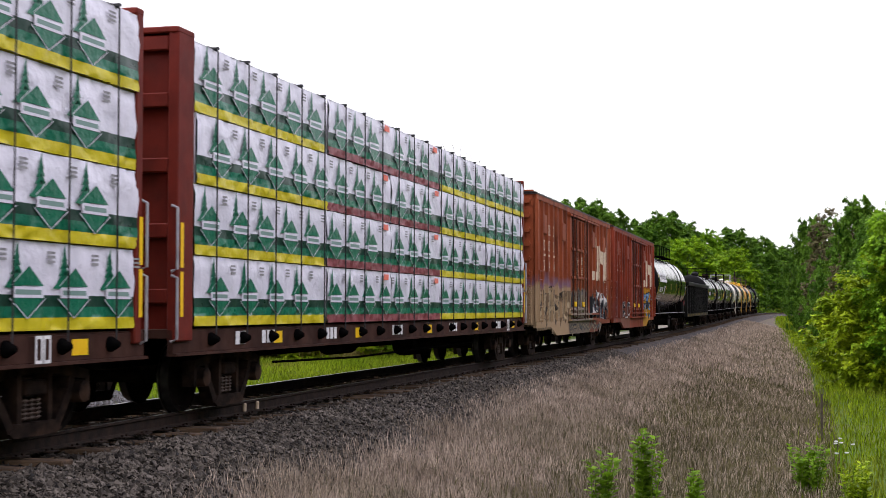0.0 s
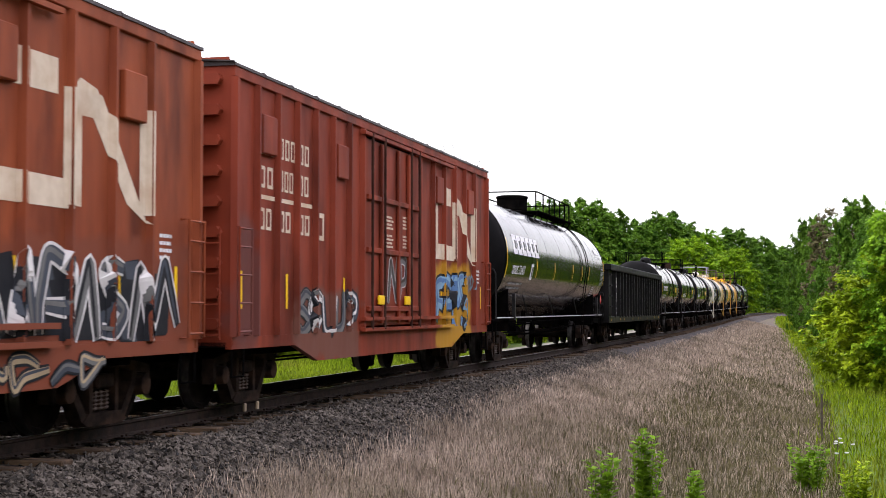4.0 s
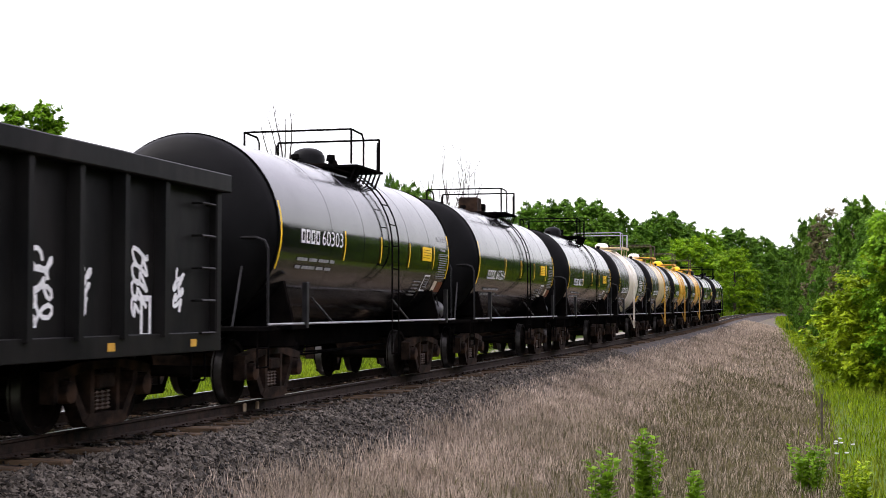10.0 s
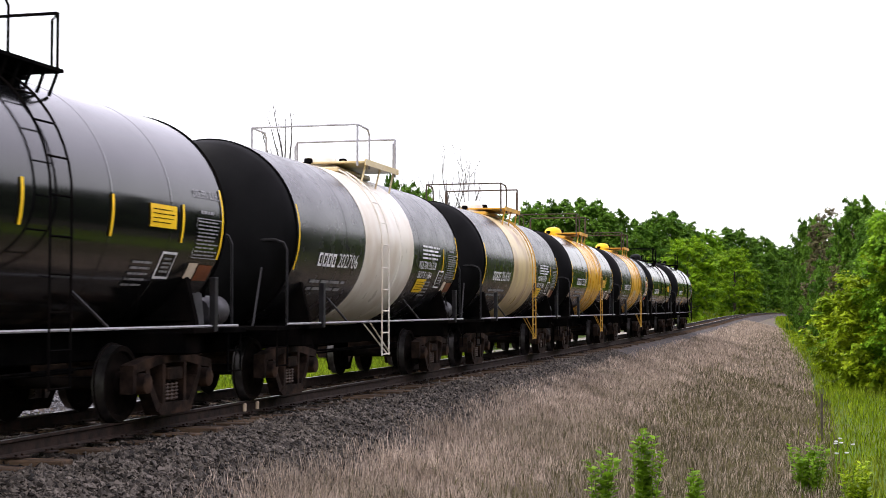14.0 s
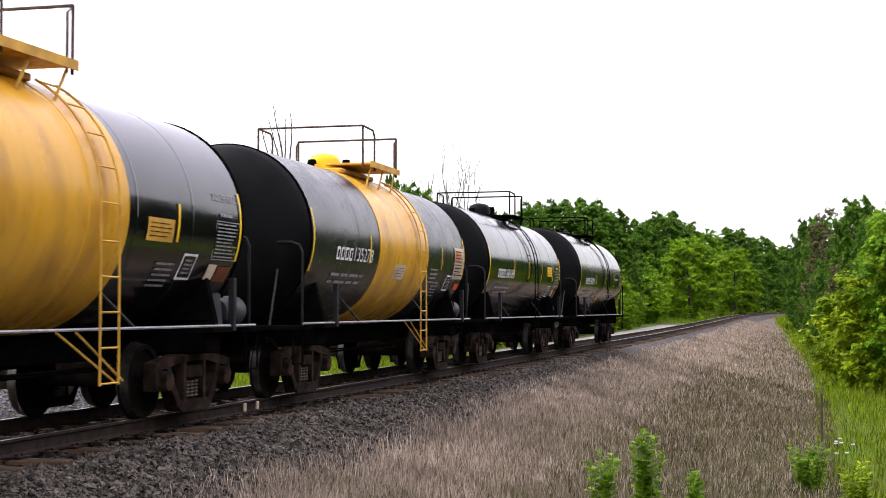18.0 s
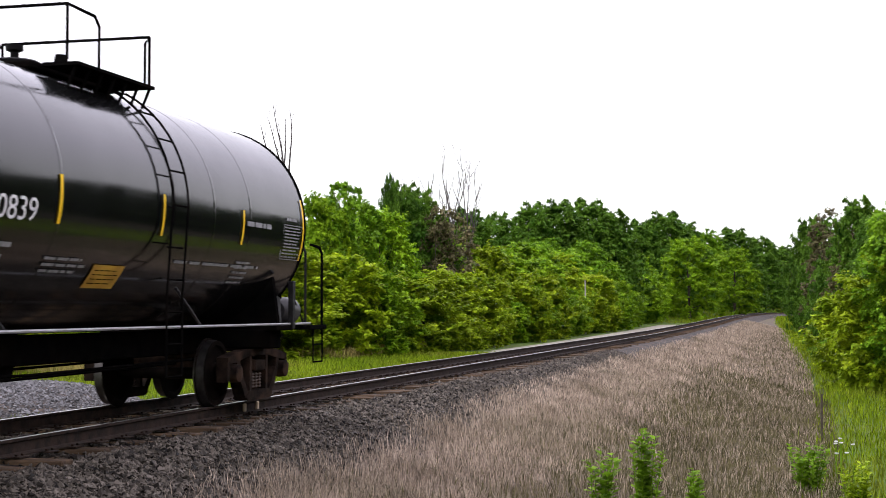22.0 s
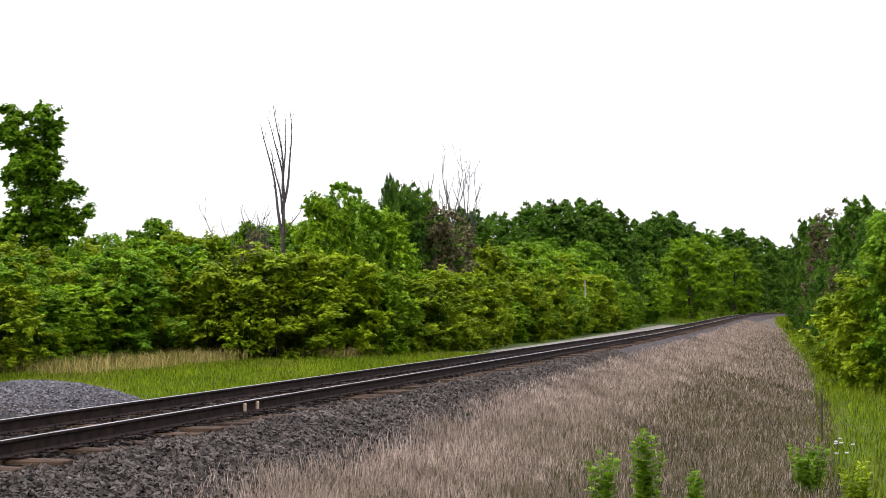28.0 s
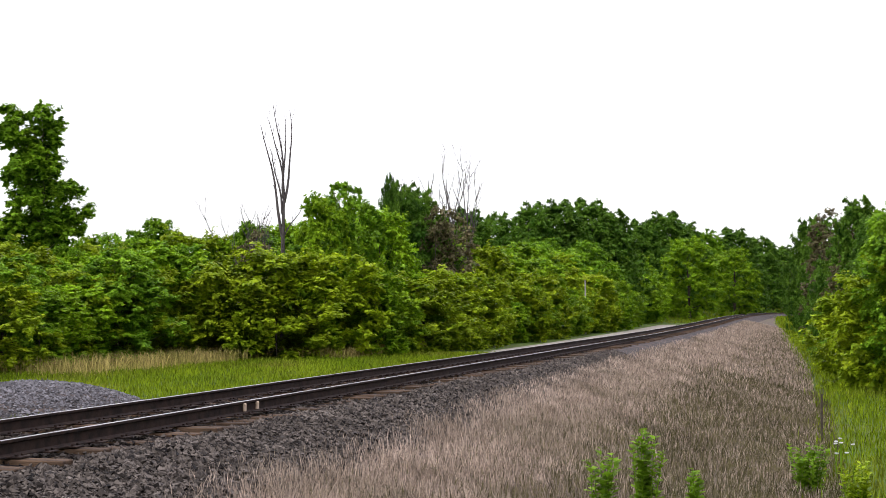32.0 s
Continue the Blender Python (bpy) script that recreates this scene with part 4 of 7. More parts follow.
def build_plants():
    """Leafy shoots, a stake and a few white flowers on the bank."""
    def shoot(name, label, px, depth, h, stems, seed, spread, leaf=0.06, mat_="leaf_bright"):
        g = random.Random(seed)
        plant = thing(name, label, "plant")
        plant.matrix_basis = stand(plant, px, depth)
        for i in range(stems):
            a, q = g.uniform(0, 6.28), spread * math.sqrt(g.random())
            hh = h * g.uniform(0.7, 1.0) if i else h
            foot = Vector((q * math.cos(a) * 0.4, q * math.sin(a) * 0.4, -0.1))
            tip = Vector((q * math.cos(a), q * math.sin(a), hh)) if i else Vector((0, 0, hh))
            st = part("stem", bm_tube([foot, foot.lerp(tip, 0.5) + Vector((0.01, 0.02, 0)), tip], [0.012, 0.009, 0.003], 5), M["leaf_mid"], plant)
            n = int(hh * 36)
            v = []
            for k in range(n):
                u = 0.12 + 0.88 * k / n
                p = foot.lerp(tip, u)
                b = g.uniform(0, 6.28)
                ln = leaf * g.uniform(0.8, 1.4) * (1.25 - 0.4 * u)
                d = Vector((math.cos(b), math.sin(b), g.uniform(0.25, 0.9))).normalized()
                sd = d.cross(Vector((0, 0, 1))).normalized() * ln * 0.36
                v += [p, p + d * ln * 0.55 + sd, p + d * ln - Vector((0, 0, ln * 0.15)), p + d * ln * 0.55 - sd]
            part("foliage", mesh_of("foliage", [tuple(q_) for q_ in v], np.arange(len(v)).reshape(-1, 4), M[mat_]), None, st)

    shoot("sapling", "bright green leafy sapling on the bank", 1142, 20, 1.3, 9, 1, 0.26, 0.13, "leaf_sapling")
    shoot("sapling", "small bright green leafy sapling", 1062, 19.5, 0.95, 7, 2, 0.22, 0.13, "leaf_sapling")
    shoot("sapling", "low bright green leafy shoot", 1224, 20.5, 0.84, 6, 3, 0.22, 0.14, "leaf_sapling")
    shoot("weed_clump", "round clump of light green weeds", 1430, 27, 0.95, 16, 4, 0.42, 0.14, "leaf_sapling")
    shoot("weed_clump", "tall light green weeds at the bank's foot", 1520, 25, 0.9, 12, 5, 0.5, 0.13, "leaf_yellow")
    stake = thing("fence_stake", "thin weathered brown wooden stake in the grass", "stake")
    stake.matrix_basis = stand(stake, 1452, 37)
    part("stake_post", bm_tube([(0, 0, -0.2), (0.02, 0.01, 0.7), (0.03, 0, 1.35)], [0.035, 0.032, 0.028], 7), M["bark"], stake)
    g = random.Random(8)
    for i in range(7):
        fl = thing("wildflower", "small white wildflower on a green stalk", "flower", "flowers at the bank's foot")
        fl.matrix_basis = stand(fl, 1468 + 38 * g.random(), 27 + 3 * g.random())
        h = g.uniform(0.75, 1.05)
        part("stem", bm_tube([(0, 0, 0), (0.02, 0, h)], 0.006, 4), M["leaf_mid"], fl)
        part("blossom", lathe(bmesh.new(), [(h, 0), (h + 0.01, 0.035), (h + 0.03, 0.04), (h + 0.035, 0)], "z", 8), M["white_mark"], fl)


BOND_S = (19.34, 19.83)


def build_ties(track):
    """Wooden ties, plates and two bond clips on the near rail."""
    bm = bm_box(-0.115, 0.115, -1.295, 1.295, -0.17, 0, bevel=0.012)
    me = solid(bm, "tie", M["tie"])
    bm = bm_box(-0.1, 0.1, -0.17, 0.17, 0, 0.018, bevel=0.004)
    for x, y in ((-0.06, -0.11), (0.06, -0.11), (-0.06, 0.11), (0.06, 0.11)):
        box(bm, x - 0.012, x + 0.012, y - 0.015, y + 0.015, 0.018, 0.04)
    plate = solid(bm, "tie_plate", M["rail_side"])
    g = random.Random(3)
    for i in range(300):
        s = 4.0 + 0.5705 * i + g.uniform(-0.03, 0.03)
        p = on_line(s, g.uniform(-0.13, 0.1), -0.178 + g.uniform(-0.085, -0.012))
        h = -float(np.interp(s, _s, _h)) + g.gauss(0, 0.02)
        m = Matrix.Translation(p) @ Matrix.Rotation(h, 4, "Z")
        t = part("tie", me, None, track)
        t.matrix_basis = m
        if i < 130:
            for o in (-0.7525, 0.7525):
                q = part("tie_plate", plate, None, track)
                q.matrix_basis = Matrix.Translation(on_line(s, o, -0.19)) @ Matrix.Rotation(h, 4, "Z")
    vs, fs = [], []
    cube = [(a, b, c) for a in (-0.115, 0.115) for b in (-1.295, 1.295) for c in (-0.17, 0.0)]
    quads = [(0, 1, 3, 2), (4, 6, 7, 5), (0, 4, 5, 1), (2, 3, 7, 6), (0, 2, 6, 4), (1, 5, 7, 3)]
    for s in itertools.chain(np.arange(-379, 3.6, 0.5705), np.arange(175.3, 558, 0.5705)):
        k = len(vs)
        for a, b, c in cube:
            vs.append([float(q) for q in line(s + a, b, c - 0.18)])
        fs += [[k + j for j in q] for q in quads]
    far = part("far_ties", mesh_of("far_ties", vs, fs, M["tie"]), None, track)
    far["kind"] = "stuff"
    for s in BOND_S:
        c = part("bond_clip", bm_box(-0.035, 0.035, -0.04, 0.0, -0.15, -0.03, bevel=0.01), M["cream_mark"], track, "pale clip on the rail web")
        c.matrix_basis = Matrix.Translation(on_line(s, -0.765, 0)) @ Matrix.Rotation(-float(np.interp(s, _s, _h)), 4, "Z")


# ---- parts that all railway cars share ----
SHARED, WHEELSETS, CARS = {}, [], []


def shared(key, make):
    if key not in SHARED:
        SHARED[key] = make()
    return SHARED[key]


def solid(bm, name, materials, smooth=None):
    me = bpy.data.meshes.new(name)
    if smooth is not None:
        for f in bm.faces:
            f.smooth = True
    bmesh.ops.recalc_face_normals(bm, faces=bm.faces)
    bm.to_mesh(me)
    bm.free()
    if smooth is not None:
        me.set_sharp_from_angle(angle=radians(smooth))
    for m in materials if isinstance(materials, (list, tuple)) else (materials,):
        me.materials.append(m)
    return me


def wheel_mesh():
    bm = lathe(bmesh.new(), [(-0.075, 0.0), (-0.075, 0.13), (-0.03, 0.15), (-0.012, 0.24), (-0.03, 0.37), (-0.065, 0.39), (-0.065, 0.452), (0.045, 0.462), (0.055, 0.487), (0.075, 0.487), (0.08, 0.455), (0.08, 0.39), (0.03, 0.37), (0.016, 0.24), (0.05, 0.14), (0.09, 0.12), (0.09, 0.0)], "y", 36)
    me = solid(bm, "wheel", [M["wheel_steel"], M["tread"]], 35)
    for p in me.polygons:
        c = p.center
        r = math.hypot(c.x, c.z)
        if r > 0.44 and abs(p.normal.y) < 0.5:
            p.material_index = 1
    return me


def side_frame_mesh():
    """Cast side frame: arched top member, pedestal jaws over the bearings, sloping tension members and an open window for the springs."""
    bm = bmesh.new()
    y0, y1 = -0.085, 0.085
    prism(bm, [(-1.12, 0.58), (-1.12, 0.68), (-0.9, 0.72), (-0.5, 0.77), (0.5, 0.77), (0.9, 0.72), (1.12, 0.68), (1.12, 0.58), (0.72, 0.62), (0.36, 0.68), (-0.36, 0.68), (-0.72, 0.62)], y0, y1)
    for s in (-1, 1):
        prism(bm, [(s * 1.13, 0.34), (s * 1.13, 0.62), (s * 1.03, 0.62), (s * 1.05, 0.36)], y0, y1)
        prism(bm, [(s * 0.8, 0.6), (s * 0.7, 0.64), (s * 0.66, 0.5), (s * 0.36, 0.12), (s * 0.5, 0.1), (s * 0.74, 0.42)], y0, y1)
        prism(bm, [(s * 0.34, 0.14), (s * 0.26, 0.14), (s * 0.26, 0.7), (s * 0.34, 0.7)], y0, y1)
    prism(bm, [(-0.5, 0.1), (-0.42, 0.05), (0.42, 0.05), (0.5, 0.1), (0.36, 0.19), (-0.36, 0.19)], y0 * 1.2, y1 * 1.2)
    box(bm, -0.2, 0.2, -0.11, 0.11, 0.46, 0.62, 0.02)
    return solid(bm, "side_frame", M["truck_steel"])


def spring_mesh():
    pts = [(0.05 * math.cos(a), 0.05 * math.sin(a), 0.2 + 0.22 * k / 30) for k, a in enumerate([2 * math.pi * 5 * i / 30 for i in range(31)])]
    return solid(tube(bmesh.new(), pts, 0.017, 5), "spring", M["spring_steel"])


def coupler_mesh():
    bm = bmesh.new()
    box(bm, -0.55, 0.02, -0.09, 0.09, 0.8, 0.98, 0.015)
    prism(bm, [(0.0, 0.74), (0.18, 0.74), (0.26, 0.8), (0.26, 0.98), (0.18, 1.03), (0.0, 1.03)], -0.15, 0.1)
    prism(bm, [(0.1, 0.76), (0.3, 0.78), (0.3, 0.99), (0.1, 1.01)], 0.04, 0.16)
    return solid(bm, "coupler", M["truck_steel"])


def running_gear(car, xs, ends):
    """Trucks at xs with their wheelsets, and a coupler at each end."""
    for x in xs:
        tr = part("truck", shared("bolster", lambda: solid(box(box(bmesh.new(), -0.18, 0.18, -0.95, 0.95, 0.46, 0.66, 0.02), -0.25, 0.25, -0.3, 0.3, 0.64, 0.76, 0.02), "truck", M["truck_steel"])), None, car, "rusty cast steel truck with coil springs")
        at(tr, x, 0, 0)
        for s in (-1, 1):
            at(part("side_frame", shared("side_frame", side_frame_mesh), None, tr), 0, s * 1.0, 0)
            for k in (-1, 0, 1):
                at(part("spring", shared("spring", spring_mesh), None, tr), 0.13 * k, s * 1.0, 0)
            for k in (-1, 1):
                cap = part("bearing_cap", shared("bearing_cap", lambda: solid(lathe(bmesh.new(), [(-0.09, 0), (-0.09, 0.06), (-0.07, 0.12), (0.06, 0.13), (0.06, 0)], "y", 14), "bearing_cap", M["truck_steel"], 40)), None, tr)
                at(cap, 0.89 * k, s * 1.09, 0.457, 0, 0, 180 if s > 0 else 0)
        at(part("brake_beam", shared("brake_beam", lambda: solid(tube(bmesh.new(), [(0, -0.7, 0.38), (0, 0.7, 0.38)], 0.04, 6), "brake_beam", M["truck_steel"])), None, tr), 0.36, 0, 0)
        at(part("brake_beam", SHARED["brake_beam"], None, tr), -0.36, 0, 0)
        for k in (-1, 1):
            ws = part("wheelset", shared("axle", lambda: solid(lathe(bmesh.new(), [(-1.05, 0), (-1.05, 0.07), (-0.85, 0.085), (0, 0.075), (0.85, 0.085), (1.05, 0.07), (1.05, 0)], "y", 12), "wheelset", M["wheel_steel"], 40)), None, car, "steel wheelset")
            at(ws, x + 0.89 * k, 0, 0.457)
            for s in (-1, 1):
                at(part("wheel", shared("wheel", wheel_mesh), None, ws), 0, s * 0.7525, 0, 0, 0, 0 if s < 0 else 180)
            WHEELSETS.append((ws, x + 0.89 * k))
    for s, x in zip((-1, 1), ends):
        at(part("coupler", shared("coupler", coupler_mesh), None, car), x, 0, 0, 0, 0, 180 if s < 0 else 0)
        hose = bm_tube([(x + s * 0.05, 0.2, 0.75), (x + s * 0.2, 0.24, 0.5), (x + s * 0.4, 0.12, 0.36)], 0.022)
        part("air_hose", hose, M["strap"], car)


def ladder(name, car, rails, rungs, r, material, label=""):
    """Rails are point lists; rungs pairs of ends."""
    ob = part(name, bm_tube(rails[0], r), material, car, label)
    for pts in rails[1:]:
        part("ladder_rail", bm_tube(pts, r), material, ob)
    for a, b in rungs:
        part("rung", bm_tube([a, b], r * 0.8, 5), material, ob)
    return ob


def letters(body, width, height):
    """Outlined text as flat triangles: (verts, faces) in a box of that width and height."""
    cu = bpy.data.curves.new("writing", "FONT")
    cu.body, cu.resolution_u = body, 3
    ob = bpy.data.objects.new("writing", cu)
    me = bpy.data.meshes.new_from_object(ob)
    v = np.empty(len(me.vertices) * 3)
    me.vertices.foreach_get("co", v)
    v = v.reshape(-1, 3)[:, :2]
    v -= v.min(0)
    v *= np.array([width, height]) / v.max(0)
    f = [list(p.vertices) for p in me.polygons]
    bpy.data.meshes.remove(me)
    bpy.data.objects.remove(ob)
    bpy.data.curves.remove(cu)
    return v, f


def block_row(n, width, height, gap=0.22, hollow=False):
    """n plain blocks in a row, solid or as frames."""
    v, f = [], []
    w = width / (n + (n - 1) * gap)
    for i in range(n):
        x = i * w * (1 + gap)
        if hollow:
            t = min(w, height) * 0.24
            c = len(v)
            v += [(x, 0), (x + w, 0), (x + w, height), (x, height), (x + t, t), (x + w - t, t), (x + w - t, height - t), (x + t, height - t)]
            f += [[c + a, c + (a + 1) % 4, c + 4 + (a + 1) % 4, c + 4 + a] for a in range(4)]
        else:
            c = len(v)
            v += [(x, 0), (x + w, 0), (x + w, height), (x, height)]
            f.append([c, c + 1, c + 2, c + 3])
    return np.array(v, float), f


def bars(rows, width, height, seed=0, fill=0.55):
    """Plain bars for lines of small print."""
    g = random.Random(seed)
    v, f = [], []
    for i in range(rows):
        z, x, end = height * (1 - (i + 0.5) / rows), 0.0, width * g.uniform(0.75, 1)
        while x < end - 0.02 * width:
            w = min(width * g.uniform(0.1, 0.3), end - x)
            c, h = len(v), height / rows * fill / 2
            v += [(x, z - h), (x + w, z - h), (x + w, z + h), (x, z + h)]
            f.append([c, c + 1, c + 2, c + 3])
            x += w + width * 0.035
    return np.array(v, float), f


def decal(name, vf, x, z, place, material, parent, label=""):
    """Paint on a side: flat shapes laid over it by place(x, z)."""
    v, f = vf
    me = bpy.data.meshes.new(name)
    me.from_pydata([place(x + a, z + b) for a, b in v], [], f)
    me.materials.append(material)
    return part(name, me, None, parent, label)


def rect(w, h, nz=1):
    v = [(a, h * k / nz) for k in range(nz + 1) for a in (0, w)]
    return np.array(v, float), [[2 * k, 2 * k + 1, 2 * k + 3, 2 * k + 2] for k in range(nz)]


def flat_side(y):
    return lambda x, z: (x, y, z)


def round_side(r, zc, off=0.008):
    """Lays paint on the near flank of a tank; heights are true heights at the lower edge."""
    def place(x, z):
        p = max(-1.2, min(1.2, (z - zc) / r))
        p = p + p ** 3 * 0.12
        return (x, -(r + off) * math.cos(p), zc + (r + off) * math.sin(p))
    return place


# ---- tank cars ----
def tank_car(s, label, half, r, zc, mark, band=None, steel="black_steel", worn=False, platform=(-0.1, 1.6), dome="dark", truck_x=4.25, head=0.42, end=6.1, ladder_x=0.66, mark_x=-4.05, mark_z=2.34, mark_w=1.95, long_rail=False, rail_z=4.55, seams=(-2.6, -0.9, 1.9, 3.4), yellow=((-2.0, 2.14, 0.48), (0.03, 2.16, 0.46), (1.88, 2.14, 0.46), (3.68, 2.15, 0.46)), extras=None, brand=0, notice=(2.82, 2.3, "yellow_mark")):
    car = thing("tank_car", label, "tank car", "cars of the freight train")
    shell_m = M["tank_worn" if worn else "tank_black"]
    st = M[steel]
    near = round_side(r, zc)
    part("tank_shell", lathe(bmesh.new(), [(-half, r), (-half * 0.33, r), (half * 0.33, r), (half, r)], "x", 64, (0, 0, zc)), shell_m, car, smooth=40)
    for k in (-1, 1):
        prof = [(k * (half + head * math.sin(a)), r * math.cos(a) ** 0.7) for a in [i * math.pi / 2 / 8 for i in range(8)]] + [(k * (half + head), 0)]
        part("tank_head", lathe(bmesh.new(), prof, "x", 64, (0, 0, zc)), M["head_black"], car, "dull black dished tank end", smooth=50)
        ring = [(k * half - 0.03, r + 0.001), (k * half - 0.03, r + 0.012), (k * half + 0.03, r + 0.012), (k * half + 0.03, r - 0.02)]
        part("jacket_seam", lathe(bmesh.new(), ring, "x", 64, (0, 0, zc)), M["black_steel"], car, smooth=40)
    for x in seams:
        part("jacket_seam", lathe(bmesh.new(), [(x - 0.03, r), (x - 0.012, r + 0.004), (x + 0.012, r + 0.004), (x + 0.03, r)], "x", 64, (0, 0, zc)), shell_m, car)
    if band:
        x0, x1, bm_ = band
        part("painted_band", lathe(bmesh.new(), [(x0, r), (x0, r + 0.01), (x1, r + 0.01), (x1, r)], "x", 64, (0, 0, zc)), M[bm_], car, "wide %s band round the tank" % bm_.split("_")[1], smooth=40)
        for x in (x1 - 0.9,):
            part("band_seam", lathe(bmesh.new(), [(x - 0.02, r + 0.009), (x - 0.012, r + 0.018), (x + 0.012, r + 0.018), (x + 0.02, r + 0.009)], "x", 64, (0, 0, zc)), M[bm_], car)
    # reflecting marks
    off = round_side(r, zc, 0.016)
    for x, z, h in ((-half + 0.06, zc - 0.55, 0.98), *yellow, (half - 0.12, zc - 0.5, 0.9)):
        if not (band and band[0] - 0.05 < x < band[1]):
            decal("reflector", rect(0.055, h, 6), x, z, off, M["yellow_mark"], car, "yellow reflecting strip")
    # writing
    marks, number = mark
    dec = round_side(r, zc, 0.014)
    if brand:
        for k in range(brand):
            decal("emblem_block", frame_shape(0.5, 0.5, 0.14), mark_x + 0.05 + 0.59 * k, 2.74, dec, M["white_mark"], car, "white block shape")
        mark_z, mark_w = 2.24, 1.62
    w1 = mark_w * 0.42
    decal("marking", block_row(marks, w1, 0.21, 0.3, True), mark_x, mark_z, dec, M["white_mark"], car, "plain white blocks")
    decal("number", letters(number, mark_w - w1 - 0.12, 0.23), mark_x + w1 + 0.12, mark_z, dec, M["white_mark"], car, "white painted number")
    decal("small_print", bars(2, 2.1, 0.24, 3, 0.4), mark_x - 0.05, mark_z - 0.42, dec, M["grey_mark"], car)
    thin = round_side(r, zc, 0.018)
    if not brand and notice:
        nx, nz, nm = notice
        decal("notice", rect(0.7, 0.27, 3), nx, nz, dec, M[nm], car, "yellow notice plate")
        decal("notice_print", bars(4, 0.58, 0.2, 9, 0.22), nx + 0.06, nz + 0.035, thin, M["black_steel"], car)
    # table of small print with ruled lines at the trailing end
    tx = half - 0.86
    decal("data_panel", frame_shape(0.74, 0.5, 0.012), tx, zc - 0.5, dec, M["grey_mark"], car, "ruled panel of small white print")
    decal("small_print", bars(10, 0.68, 0.46, 5, 0.42), tx + 0.03, zc - 0.48, dec, M["grey_mark"], car)
    decal("small_print", bars(1, 0.5, 0.05, 7, 0.8), tx + 0.1, zc + 0.05, dec, M["grey_mark"], car)
    decal("small_print", bars(5, 0.6, 0.34, 8, 0.4), half - 2.35, zc - 0.9, dec, M["grey_mark"], car)
    if extras:
        extras(car, dec, half, r, zc)
    # underframe
    if long_rail:
        # stub sills at the ends, and brake pipes on hangers in between
        for k in (-1, 1):
            part("stub_sill", bm_box(min(k * 5.6, k * (end - 0.15)), max(k * 5.6, k * (end - 0.15)), -0.19, 0.19, 0.7, 1.08, bevel=0.02), M["black_steel"], car)
        for y, z in ((-0.95, 0.98), (-0.95, 0.72), (-0.5, 0.9)):
            part("brake_pipe", bm_tube([(-6.0, y, z), (-0.5, y, z), (5.6, y, z + 0.06)], 0.022, 6), M["black_steel"], car)
        for x in (-5.2, -3.4, -3.1, -1.6, 0.4, 2.2, 4.0):
            part("pipe_hanger", bm_box(x - 0.02, x + 0.02, -0.97, -0.93, 0.7, 1.3), M["black_steel"], car)
    else:
        part("centre_sill", bm_box(-end + 0.15, end - 0.15, -0.19, 0.19, 0.7, 1.04, bevel=0.02), M["black_steel"], car)
    for y in (-1.45, 1.45):
        part("side_rail", bm_tube([(-half - 0.4, y, 1.13), (half + 0.4, y, 1.13)], 0.018), M["pale_steel"], car, "pale running pipe along the side")
    for x in (-3.05, 1.4) if not long_rail else (-5.5, -1.5, 3.0):
        for y in (-1, 1):
            part("brace", bm_tube([(x, y * (r * 0.86), zc - 0.95), (x + 0.42, y * 1.44, 1.14)], 0.018, 5), M["grey_steel"], car)
    for x in (-truck_x, truck_x):
        bm = bmesh.new()
        prism(bm, [(-1.38, 1.06), (1.38, 1.06), (1.38, 1.2), (r * 0.86, zc - r * 0.48), (r * 0.6, zc - r * 0.8), (0, zc - r), (-r * 0.6, zc - r * 0.8), (-r * 0.86, zc - r * 0.48), (-1.38, 1.2)], x - 0.05, x + 0.05, "x")
        part("saddle", bm, M["black_steel"], car)
        part("body_bolster", bm_box(x - 0.2, x + 0.2, -1.35, 1.35, 0.78, 1.06, bevel=0.02), M["black_steel"], car)
        part("jacking_pad", bm_box(x - 0.3, x + 0.35, -1.48, -1.3, 1.04, 1.11, bevel=0.01), M["black_steel"], car)
        part("saddle_post", bm_box(x + 0.28, x + 0.38, -1.5, -1.42, 1.06, 1.75, bevel=0.008), M["grey_steel"], car, "upright grey steel post")
    for k in (-1, 1):
        xe = k * (end - 0.35)
        plat = part("end_platform", bm_box(min(xe, xe - k * 0.75), max(xe, xe - k * 0.75), -1.42, 1.42, 1.03, 1.1, bevel=0.01), M["black_steel"], car, "end platform of dark steel")
        xr = k * (half + 0.32)
        part("end_handrail", bm_tube([(xr, -1.4, 1.08), (xr, -1.4, 2.2), (xr, -1.35, 2.31), (xr, -1.22, 2.36), (xr, 1.22, 2.36), (xr, 1.35, 2.31), (xr, 1.4, 2.2), (xr, 1.4, 1.08)], 0.02), M["grey_steel"], car, "bent steel handrail")
        part("end_brace", bm_tube([(xr, -1.0, 1.95), (xe, -1.05, 1.1)], 0.018, 5), M["grey_steel"], car)
        for y in (-1.38, 1.38):
            lad = [[(xe - k * 0.1, y, 1.05), (xe - k * 0.1, y, 0.52)], [(xe - k * 0.52, y, 1.05), (xe - k * 0.52, y, 0.52)]]
            ladder("sill_step", car, lad, [((xe - k * 0.1, y, z), (xe - k * 0.52, y, z)) for z in (0.53, 0.8)], 0.015, M["black_steel"])
